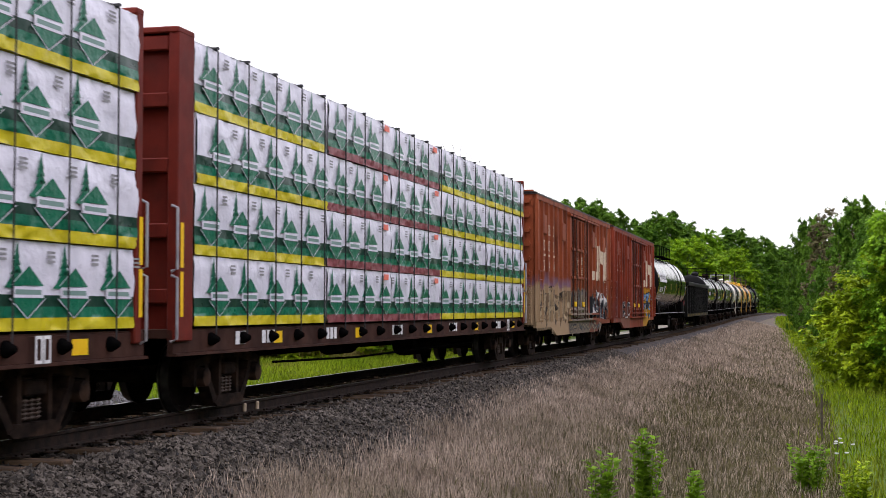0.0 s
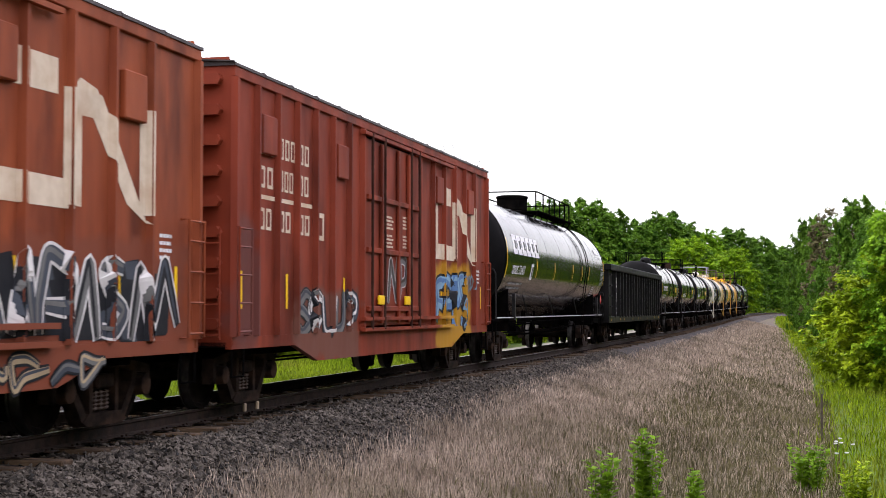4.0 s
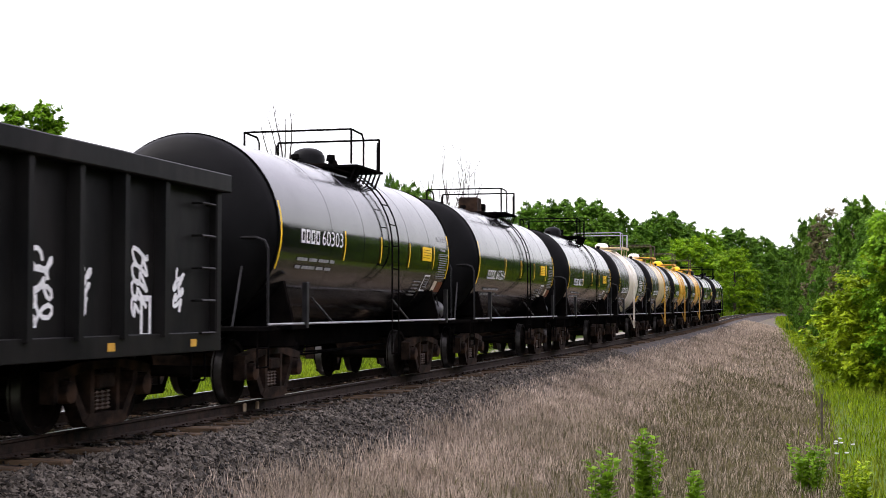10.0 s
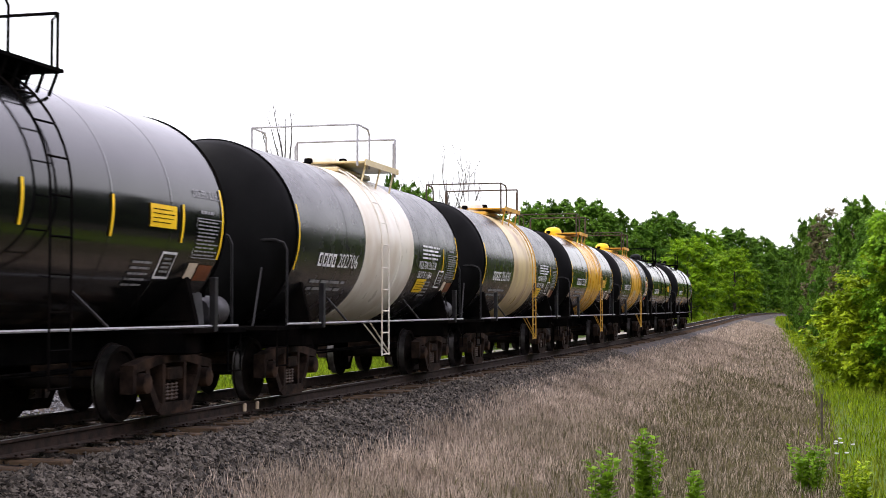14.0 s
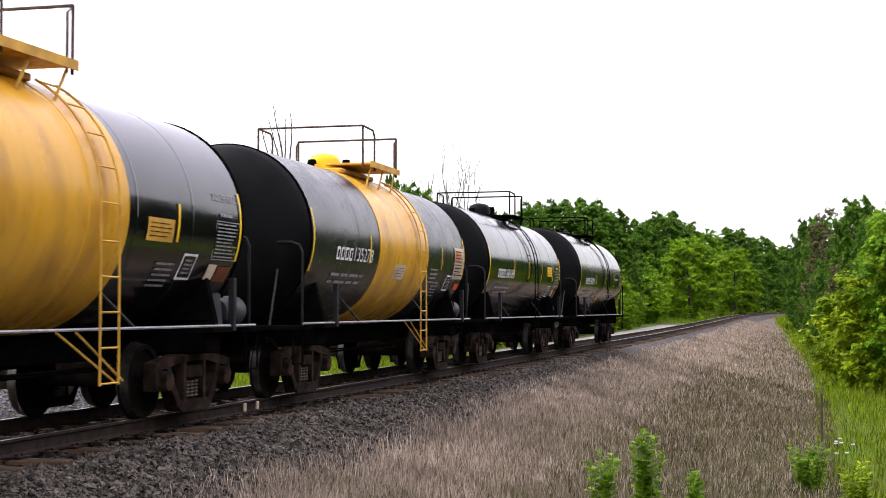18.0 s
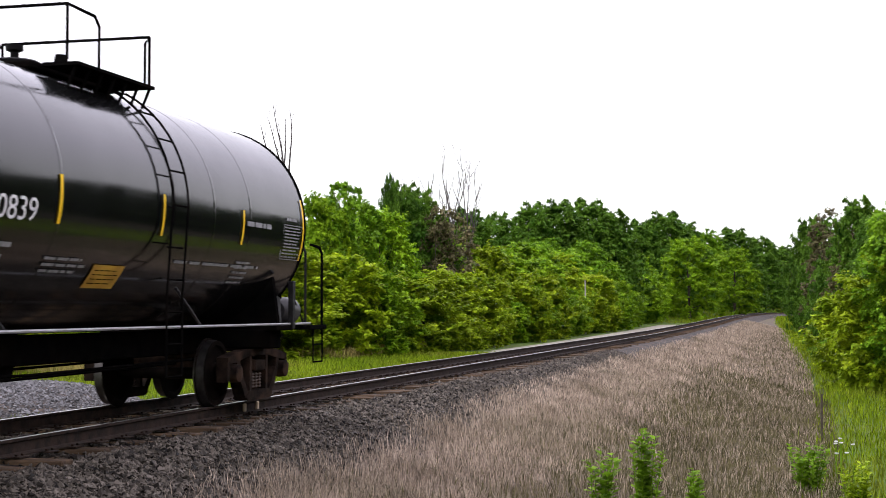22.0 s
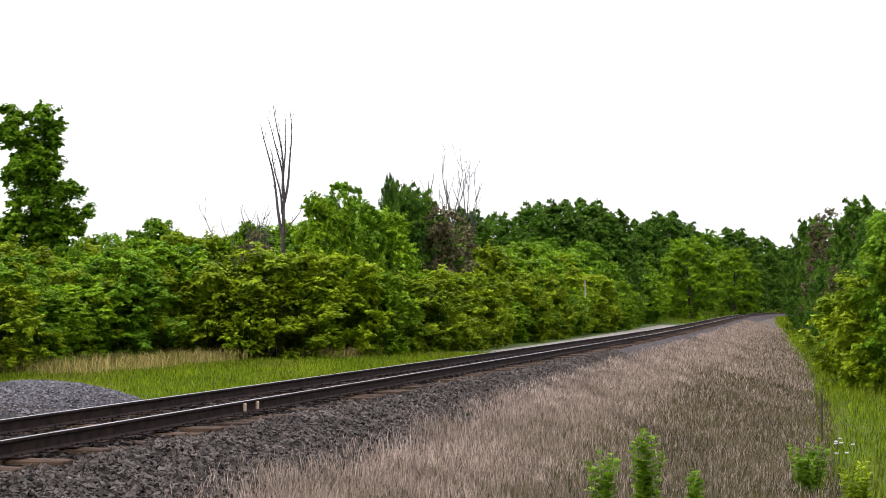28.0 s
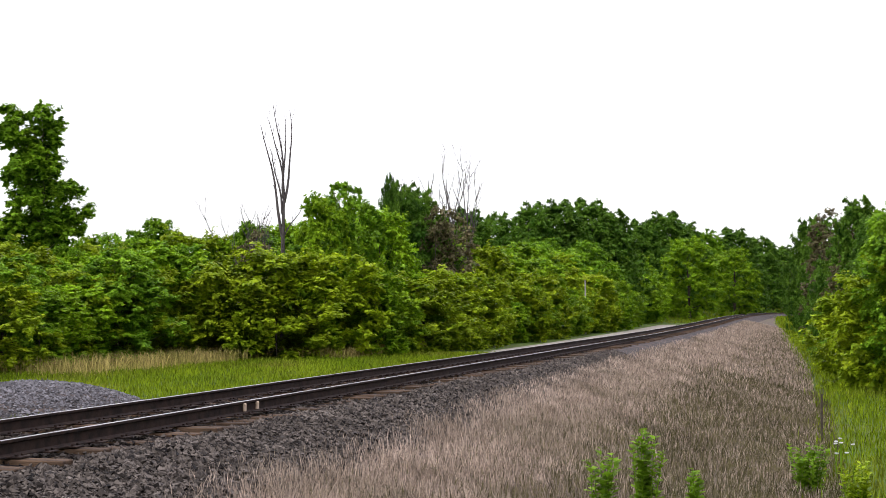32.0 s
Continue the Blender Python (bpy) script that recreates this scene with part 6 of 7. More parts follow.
def strokes(car, place, x0, x1, z0, z1, n, width, fills, rim, seed, edge=0.05):
    """Rounded spray-painted letters: thick bending strokes with an outline, one mesh a letter."""
    g = random.Random(seed)
    mats = list(dict.fromkeys([*fills, rim]))
    step = (x1 - x0) / n
    for i in range(n):
        xa, xb = x0 + step * (i + 0.12), x0 + step * (i + 1.02)
        zb, zt = z0 + g.uniform(0, 0.14) * (z1 - z0), z1 - g.uniform(0, 0.16) * (z1 - z0)
        zm, xm, lean = (zb + zt) / 2 + g.uniform(-0.1, 0.1), (xa + xb) / 2, g.uniform(-0.12, 0.12)
        shapes = [[(xa, zb), (xa + lean, zm), (xa, zt), (xm, zt + 0.04), (xb, zt - 0.12), (xb - 0.05, zm), (xa, zm - 0.03)],
                  [(xb, zt - 0.08), (xm, zt), (xa, zm + 0.1), (xa, zm - 0.12), (xm, zb), (xb, zb + 0.12)],
                  [(xa, zb), (xm, zt), (xb, zb)], [(xa, zt), (xa + lean, zb + 0.08), (xm, zb), (xb, zb + 0.1), (xb + lean, zt)],
                  [(xa, zb), (xa, zt), (xb, zb + 0.05), (xb, zt)], [(xb, zt - 0.05), (xm, zt), (xa, zt - 0.15), (xm, zm), (xb, zm - 0.18), (xm, zb), (xa, zb + 0.08)]]
        loose = 0.17 * step
        path = [(a + g.uniform(-loose, loose), b + g.uniform(-loose, loose) * 0.7) for a, b in g.choice(shapes)]
        pts = []
        for (ax, az), (bx, bz) in zip(path, path[1:]):
            k = max(2, int(math.hypot(bx - ax, bz - az) / 0.05))
            pts += [(ax + (bx - ax) * j / k, az + (bz - az) * j / k) for j in range(k)]
        pts.append(path[-1])
        for _ in range(3):
            pts = [pts[0]] + [((a[0] + 2 * b[0] + c[0]) / 4, (a[1] + 2 * b[1] + c[1]) / 4) for a, b, c in zip(pts, pts[1:], pts[2:])] + [pts[-1]]
        v, f, mi = [], [], []
        fill = g.choice(fills)
        for wd, m, lift in ((width + 2 * edge, rim, 0.004 + 0.0004 * i), (width, fill, 0.007 + 0.0004 * i), (width * 0.35, fills[(fills.index(fill) + 1) % len(fills)], 0.01 + 0.0004 * i)):
            off = (-width * 0.18, width * 0.2) if wd < width * 0.5 else (0, 0)
            base = len(v)
            for j, p in enumerate(pts):
                a, b = pts[max(0, j - 1)], pts[min(len(pts) - 1, j + 1)]
                d = math.hypot(b[0] - a[0], b[1] - a[1]) or 1
                w = wd * 0.5 * (0.6 + 0.4 * min(1, 4 * min(j, len(pts) - 1 - j) / len(pts) + 0.3))
                nx, nz = -(b[1] - a[1]) / d * w, (b[0] - a[0]) / d * w
                for sg in (-1, 1):
                    q = place(p[0] + sg * nx + off[0], p[1] + sg * nz + off[1])
                    v.append((q[0], q[1] - lift, q[2]))
            f += [[base + 2 * j, base + 2 * j + 1, base + 2 * j + 3, base + 2 * j + 2] for j in range(len(pts) - 1)]
            mi += [mats.index(m)] * (len(pts) - 1)
        me = bpy.data.meshes.new("spray_letter")
        me.from_pydata(v, [], f)
        for m in mats:
            me.materials.append(M[m])
        me.polygons.foreach_set("material_index", mi)
        part("spray_letter", me, None, car)


def boxcar(s, label, paint, number, patch):
    car = thing("boxcar", label, "boxcar", "cars of the freight train")
    P = M[paint]
    L, W, z0, z1 = 7.55, 1.5, 0.86, 4.55
    dx0, dx1 = -1.93, 1.48
    for sy in (-1, 1):
        y = sy * W
        lo, hi = min(y, y - sy * 0.05), max(y, y - sy * 0.05)
        for x0, x1 in ((-L, dx0), (dx1, L)):
            part("side_wall", bm_box(x0, x1, lo, hi, z0, z1 - 0.12), P, car)
        # skirt that hangs lower between the trucks
        bm = bmesh.new()
        prism(bm, [(-L, 0.82), (-L, 0.98), (L, 0.98), (L, 0.82), (5.2, 0.82), (4.2, 0.56), (-4.2, 0.56), (-5.2, 0.82)], lo - 0.02, hi + 0.02)
        part("side_sill", bm, P, car)
        part("top_chord", bm_box(-L, L, lo - 0.045, hi + 0.045, z1 - 0.16, z1, bevel=0.01), P, car)
        xs = BOX_RIBS
        for i, x in enumerate(xs):
            w = 0.05 if i % 7 else 0.075
            bm = bmesh.new()
            prism(bm, [(x - w, W - 0.002), (x - w * 0.5, W + 0.08), (x + w * 0.5, W + 0.08), (x + w, W - 0.002)], 0.98, z1 - 0.16)
            for v in bm.verts:
                v.co = Vector((v.co.x, sy * v.co.z, v.co.y))
            bmesh.ops.recalc_face_normals(bm, faces=bm.faces)
            part("rib", bm, P, car)
        # plug door with its bars and lock rods
        door = part("door", bm_box(dx0, dx1, min(y, y + sy * 0.05), max(y, y + sy * 0.05), 1.06, z1 - 0.3, bevel=0.01), P, car, "plug door with lock rods")
        yo = y + sy * 0.075
        for z in (1.35, 2.35, 3.25):
            part("door_bar", bm_box(dx0 + 0.05, dx1 - 0.05, yo - 0.03, yo + 0.03, z - 0.045, z + 0.045, bevel=0.01), P, door)
        for x in (dx0 + 0.85, -0.05, dx1 - 0.85):
            part("door_stile", bm_box(x - 0.05, x + 0.05, yo - 0.04, yo + 0.015, 1.1, z1 - 0.34, bevel=0.01), P, door)
        for x in (dx0 + 0.22, dx0 + 0.95, dx1 - 0.75, dx1 - 0.18):
            part("lock_rod", bm_tube([(x, yo + sy * 0.04, 1.0), (x, yo + sy * 0.04, z1 - 0.2)], 0.026), M["sill_brown"], door, "dark lock rod")
        for x in (dx0 + 0.75, dx1 - 1.0):
            part("lock_handle", bm_box(x - 0.16, x + 0.16, yo + sy * 0.03 - 0.02, yo + sy * 0.03 + 0.02, 1.42, 1.58, bevel=0.01), M["yellow_mark"], door, "yellow lock handle")
        for z in (1.0, 1.18, z1 - 0.24):
            part("door_track", bm_box(dx0 - 0.2, dx1 + 2.6, yo - 0.05, yo + 0.03, z - 0.03, z + 0.03), P, car)
        # tack boards, ladders, reflectors
        for x, z in ((-6.35, 3.75), (-3.15, 3.7), (3.05, 3.75), (5.75, 3.7)):
            part("tack_board", bm_box(x - 0.27, x + 0.27, min(y, y + sy * 0.08), max(y, y + sy * 0.08), z - 0.27, z + 0.27, bevel=0.015), P, car)
        for x in (-7.3, 7.3):
            yl = y + sy * 0.11
            ladder("side_ladder", car, [[(x + d, y, 1.0), (x + d, yl, 1.0), (x + d, yl, 2.42), (x + d, y, 2.42)] for d in (-0.22, 0.22)], [((x - 0.22, yl, z), (x + 0.22, yl, z)) for z in (1.05, 1.42, 1.79, 2.16, 2.4)], 0.018, P)
            ladder("sill_step", car, [[(x + d, y, 0.85), (x + d, y, 0.45)] for d in (-0.2, 0.2)], [((x - 0.2, y, 0.46), (x + 0.2, y, 0.46))], 0.016, M["black_steel"])
    for x in (-7.25, -5.55, -2.95, 3.35, 5.5, 6.9):
        decal("reflector", rect(0.08, 0.5), x, 1.35, flat_side(-W - 0.006), M["yellow_mark"], car, "yellow reflecting strip")
    # ends with pressed ribs
    for k in (-1, 1):
        part("end_wall", bm_box(min(k * L, k * L - k * 0.05), max(k * L, k * L - k * 0.05), -W + 0.05, W - 0.05, z0, z1 + 0.1), P, car)
        for i in range(9):
            z = 1.15 + 0.4 * i
            bm = bmesh.new()
            prism(bm, [(-1.34, z - 0.07), (1.34, z - 0.07), (1.38, z), (1.34, z + 0.07), (-1.34, z + 0.07), (-1.38, z)], k * L, k * (L + 0.1), "x")
            part("end_rib", bm, P, car)
        xl = k * (L + 0.13)
        ladder("end_ladder", car, [[(xl, y, 0.95), (xl, y, 2.4)] for y in (-1.4, -0.98)], [((xl, -1.4, z), (xl, -0.98, z)) for z in (1.0, 1.4, 1.8, 2.2)], 0.017, P)
        part("corner_post", bm_box(min(k * L, k * L - k * 0.1), max(k * L, k * L - k * 0.1), -W - 0.03, -W + 0.08, z0, z1, bevel=0.02), P, car)
        part("brake_step", bm_box(min(k * L, k * L + k * 0.2), max(k * L, k * L + k * 0.2), -0.5, 0.6, 1.0, 1.04), M["black_steel"], car)
    # roof in panels
    n = 14
    for i in range(n):
        a, b = -L - 0.04 + (2 * L + 0.08) * i / n, -L - 0.04 + (2 * L + 0.08) * (i + 1) / n
        bm = bmesh.new()
        prism(bm, [(-W - 0.06, z1 - 0.02), (-W - 0.06, z1 + 0.02), (0, z1 + 0.13), (W + 0.06, z1 + 0.02), (W + 0.06, z1 - 0.02)], a + 0.012, b - 0.012, "x")
        part("roof_panel", bm, M["roof_grey"], car)
        bm = bmesh.new()
        prism(bm, [(-W - 0.06, z1 + 0.02), (-W - 0.05, z1 + 0.04), (0, z1 + 0.15), (W + 0.05, z1 + 0.04), (W + 0.06, z1 + 0.02), (0, z1 + 0.13)], a - 0.03, a + 0.03, "x")
        part("roof_rib", bm, M["roof_grey"], car)
    part("floor", bm_box(-L, L, -W + 0.05, W - 0.05, z0 - 0.02, z0 + 0.05), M["black_steel"], car)
    part("centre_sill", bm_box(-L - 0.1, L + 0.1, -0.2, 0.2, 0.62, z0 - 0.02), M["black_steel"], car)
    for x in (-5.9, 5.9):
        part("body_bolster", bm_box(x - 0.2, x + 0.2, -1.35, 1.35, 0.72, z0 - 0.02), M["black_steel"], car)
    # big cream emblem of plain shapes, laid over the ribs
    pl = over_ribs(W)
    fl = flat_side(-W - 0.004)
    for pts in (quad(3.05, 3.42, 2.45, 3.72), [(3.05, 3.6), (3.25, 3.48), (4.5, 3.5), (4.5, 3.86), (3.3, 3.86)], [(3.05, 2.6), (3.25, 2.36), (4.8, 2.36), (4.8, 2.66), (3.2, 2.68)], quad(4.62, 4.99, 2.4, 3.6), [(4.62, 3.45), (4.97, 3.35), (5.4, 3.35), (5.35, 3.66), (4.95, 3.74)], [(4.98, 3.62), (6.0, 2.5), (6.5, 2.3), (5.42, 3.62)], quad(6.3, 6.66, 2.4, 3.6)):
        decal("emblem_bar", fine([(a - 0.32, b) for a, b in pts]), 0, 0, pl, M["cream_mark"], car)
    # spray paint in block letters
    up = over_ribs(W)
    if patch == 0:
        spray_area(car, up, -7.4, -2.05, 0.62, 2.0, 0.85, 0.34, ["spray_tan", "spray_sand", "spray_tan", "spray_dun", "spray_tan"], "spray_dun", 1)
        strokes(car, up, -7.3, -2.1, 0.8, 1.85, 6, 0.19, ["spray_tan", "spray_sand"], "spray_brown", 11, 0.04)
        strokes(car, lambda a, b: (a, -W - 0.056, b), -1.8, 1.3, 1.25, 1.95, 5, 0.2, ["spray_slate", "spray_grey", "spray_black"], "spray_sand", 2, 0.02)
        strokes(car, lambda a, b: (a, -W - 0.025, b), -1.9, 5.2, 0.64, 0.86, 11, 0.09, ["spray_grey", "spray_sand", "spray_slate"], "spray_black", 3, 0.03)
        spray_area(car, up, 2.55, 6.75, 0.98, 1.9, 0.6, 0.4, ["spray_black", "spray_black", "spray_slate"], "spray_black", 4)
        strokes(car, up, 2.6, 6.9, 1.02, 1.95, 7, 0.16, ["spray_black", "spray_slate", "spray_grey"], "spray_white", 14, 0.035)
    else:
        strokes(car, up, -5.1, -2.3, 0.95, 1.65, 5, 0.16, ["spray_grey", "spray_slate", "spray_white"], "spray_black", 5, 0.03)
        strokes(car, up, 2.95, 5.5, 0.95, 2.05, 4, 0.26, ["spray_blue", "spray_cyan"], "spray_black", 6, 0.05)
        strokes(car, up, 5.75, 6.35, 1.7, 2.1, 3, 0.06, ["spray_cyan", "spray_grey"], "spray_grey", 8, 0.01)
        strokes(car, lambda a, b: (a, -W - 0.056, b), -0.6, 0.6, 1.4, 2.3, 2, 0.16, ["spray_grey", "spray_brown"], "spray_white", 7, 0.02)
    # company name as bars, broken by the ribs
    for z, gs in ((3.48, (0.55, 0.62, 0.42)), (3.02, (0.5, 0.55, 0.4))):
        for x, w in zip((-6.58, -5.82, -5.02), gs):
            decal("marking", block_row(3 if w > 0.5 else 2, w, 0.3, 0.4, True), x, z, fl, M["cream_mark"], car)
    for x in (-6.6, -5.85, -5.05):
        decal("marking_line", rect(0.6, 0.06), x, 2.86, fl, M["cream_mark"], car)
    if number:
        for x, t in zip((-5.78, -4.98), number):
            for k, ch in enumerate(t):
                w = 0.07 if ch == "1" else 0.15
                decal("digit", letters(ch, w, 0.3), x + 0.17 * k + (0.15 - w) / 2, 2.44, fl, M["cream_mark"], car, "cream painted digit")
        decal("marking", block_row(2, 0.4, 0.3, 0.3, True), -6.55, 2.44, fl, M["cream_mark"], car)
    else:
        for x in (-6.58, -5.82, -5.02):
            decal("marking", block_row(2, 0.45, 0.3, 0.3, True), x, 2.44, fl, M["cream_mark"], car)
    decal("test_panel", block_row(1, 0.3, 0.42, 0, True), -4.2, 2.4, fl, M["cream_mark"], car)
    for x, z in ((-0.75, 2.75), (-0.75, 2.42), (0.35, 2.8), (0.35, 2.45)):
        decal("small_print", bars(4, 0.5, 0.26, 4), x, z, flat_side(-W - 0.054), M["cream_mark"], car)
    decal("data_panel", bars(4, 0.34, 0.34, 6, 0.5), 6.5, 1.9, fl, M["white_mark"], car)
    for y, z in ((-0.7, 0.6), (-0.4, 0.52)):
        part("brake_rod", bm_tube([(-4.2, y, z), (4.2, y, z)], 0.018, 5), M["black_steel"], car)
    running_gear(car, (-6.0, 6.0), (-7.85, 7.85))
    CARS.append((car, s, 12.0))


def scribble(car, x, z, w, h, seed, y, material):
    """A tag of looping painted strokes."""
    g = random.Random(seed)
    pts = []
    n, ph, k1, k2 = 60, g.uniform(0, 6.28), g.uniform(2.6, 3.8), g.uniform(5.5, 8.0)
    for i in range(n):
        u = i / (n - 1)
        a = 0.5 + 0.34 * math.sin(6.28 * k1 * u + ph) + 0.16 * math.sin(6.28 * k2 * u)
        pts.append((x + w * a + 0.12 * h * (0.5 - u), z + h * (1 - u) * 0.9 + 0.11 * h * (1 + math.cos(6.28 * k2 * u + ph))))
    v, f = [], []
    for k, p in enumerate(pts):
        a, b = pts[max(0, k - 1)], pts[min(n - 1, k + 1)]
        d = math.hypot(b[0] - a[0], b[1] - a[1]) or 1
        nx, nz = -(b[1] - a[1]) / d * 0.026, (b[0] - a[0]) / d * 0.026
        v += [(p[0] - nx, p[1] - nz), (p[0] + nx, p[1] + nz)]
    f = [[2 * k, 2 * k + 2, 2 * k + 3, 2 * k + 1] for k in range(n - 1)]
    decal("painted_scrawl", (np.array(v), f), 0, 0, flat_side(y), material, car)


# ---- gondola ----
def gondola(s):
    car = thing("gondola_car", "black steel gondola car with ribbed sides and faded scrawls", "gondola car", "cars of the freight train")
    G = M["gondola_black"]
    L, W, z0, z1 = 9.82, 1.42, 0.82, 3.0
    ribs = [-8.12, -6.62] + [-5.72 + i * 0.99 for i in range(14)] + [8.15]
    for sy in (-1, 1):
        y = sy * W
        part("side_wall", bm_box(-L, L, min(y, y - sy * 0.03), max(y, y - sy * 0.03), z0 + 0.2, z1 - 0.1), G, car)
        part("top_chord", bm_box(-L - 0.1, L + 0.1, min(y - sy * 0.06, y + sy * 0.2), max(y - sy * 0.06, y + sy * 0.2), z1 - 0.17, z1 + 0.06, bevel=0.015), G, car, "heavy black top rail")
        part("side_sill", bm_box(-L, L, min(y - sy * 0.06, y + sy * 0.1), max(y - sy * 0.06, y + sy * 0.1), z0, z0 + 0.24, bevel=0.01), G, car)
        for x in ribs:
            bm = bmesh.new()
            prism(bm, [(x - 0.07, W), (x - 0.05, W + 0.15), (x + 0.05, W + 0.15), (x + 0.07, W)], z0 + 0.2, z1 - 0.12)
            for v in bm.verts:
                v.co = Vector((v.co.x, sy * v.co.z, v.co.y))
            bmesh.ops.recalc_face_normals(bm, faces=bm.faces)
            part("rib", bm, G, car)
        for x in (-L + 0.06, L - 0.06):
            part("corner_post", bm_box(x - 0.08, x + 0.08, min(y - sy * 0.1, y + sy * 0.1), max(y - sy * 0.1, y + sy * 0.1), z0, z1, bevel=0.02), G, car)
        for x in (-9.3, 9.35):
            yl = y + sy * 0.13
            for z in (1.05, 1.45, 1.85, 2.25, 2.65):
                part("grab_iron", bm_tube([(x - 0.2, y, z), (x - 0.2, yl, z), (x + 0.2, yl, z), (x + 0.2, y, z)], 0.016, 5), G, car)
            ladder("sill_step", car, [[(x + d, y, 0.85), (x + d, y, 0.45)] for d in (-0.2, 0.2)], [((x - 0.2, y, 0.46), (x + 0.2, y, 0.46))], 0.016, M["black_steel"])
    for k in (-1, 1):
        part("end_wall", bm_box(min(k * L, k * L - k * 0.04), max(k * L, k * L - k * 0.04), -W + 0.03, W - 0.03, z0, z1), G, car)
        for z in (1.1, 1.5, 1.9, 2.3, 2.7):
            part("end_rib", bm_box(min(k * L, k * L + k * 0.1), max(k * L, k * L + k * 0.1), -1.32, 1.32, z - 0.07, z + 0.07, bevel=0.02), G, car)
        part("end_chord", bm_box(min(k * L - k * 0.05, k * L + k * 0.13), max(k * L - k * 0.05, k * L + k * 0.13), -W + 0.08, W - 0.08, z1 - 0.12, z1 + 0.06, bevel=0.015), G, car)
    part("floor", bm_box(-L, L, -W + 0.04, W - 0.04, z0 + 0.02, z0 + 0.1), G, car)
    part("centre_sill", bm_box(-L, L, -0.2, 0.2, 0.6, z0 + 0.02), M["black_steel"], car)
    for x in (-3.2, -1.1, 1.0, 3.2):
        part("cross_bearer", bm_box(x - 0.08, x + 0.08, -1.3, 1.3, 0.7, z0 + 0.02), M["black_steel"], car)
    part("brake_reservoir", lathe(bmesh.new(), [(-2.2, 0), (-2.2, 0.2), (-0.6, 0.2), (-0.6, 0)], "x", 14, (2.0, -0.8, 0.62)), M["black_steel"], car, smooth=40)
    for y, z in ((-1.0, 0.66), (-0.5, 0.56)):
        part("brake_rod", bm_tube([(-6.2, y, z), (6.2, y, z)], 0.02, 5), M["black_steel"], car)
    fl = flat_side(-W - 0.006)
    decal("marking", block_row(4, 0.98, 0.38, 0.3, True), -7.75, 2.2, fl, M["white_mark"], car, "plain white blocks")
    decal("number", letters("34463", 0.98, 0.38), -7.75, 1.62, fl, M["white_mark"], car, "white painted number")
    decal("small_print", bars(2, 1.05, 0.36, 2, 0.4), -7.75, 1.1, fl, M["grey_mark"], car)
    for i, x in enumerate([-9.2, -6.5, -5.2, -2.2, -0.2, 0.8, 3.8, 6.8, 8.9]):
        decal("reflector", rect(0.17, 0.09), x, 0.89, flat_side(-W - 0.106), M["yellow_plate"], car, "dull yellow reflecting patch")
    # faded rounded strokes
    strokes(car, flat_side(-W - 0.008), -5.6, -3.9, 0.95, 1.95, 7, 0.22, ["faded_paint", "faded_paint"], "faded_paint", 81, 0.02)
    strokes(car, flat_side(-W - 0.008), -3.6, -2.75, 0.95, 2.0, 4, 0.18, ["faded_paint", "faded_paint"], "faded_paint", 83, 0.02)
    for i, (x, z, w, h) in enumerate(((-1.65, 0.95, 0.4, 0.9), (2.35, 1.05, 0.5, 1.15), (3.35, 1.05, 0.5, 1.1), (4.35, 1.1, 0.45, 1.0), (5.35, 1.1, 0.5, 0.8), (6.3, 1.2, 0.3, 0.6), (7.5, 1.2, 0.45, 0.8), (8.6, 1.3, 0.3, 0.5))):
        scribble(car, x, z, w, h, 30 + i, -W - 0.008, M["white_mark"])
    for x, z in ((0.2, 1.25), (1.2, 1.3)):
        decal("data_panel", bars(3, 0.3, 0.24, 3, 0.7), x, z, fl, M["white_mark"], car)
    decal("test_panel", block_row(1, 0.28, 0.5, 0, True), 7.75, 1.0, fl, M["white_mark"], car)
    running_gear(car, (-7.6, 7.6), (-10.1, 10.1))
    CARS.append((car, s, 15.2))


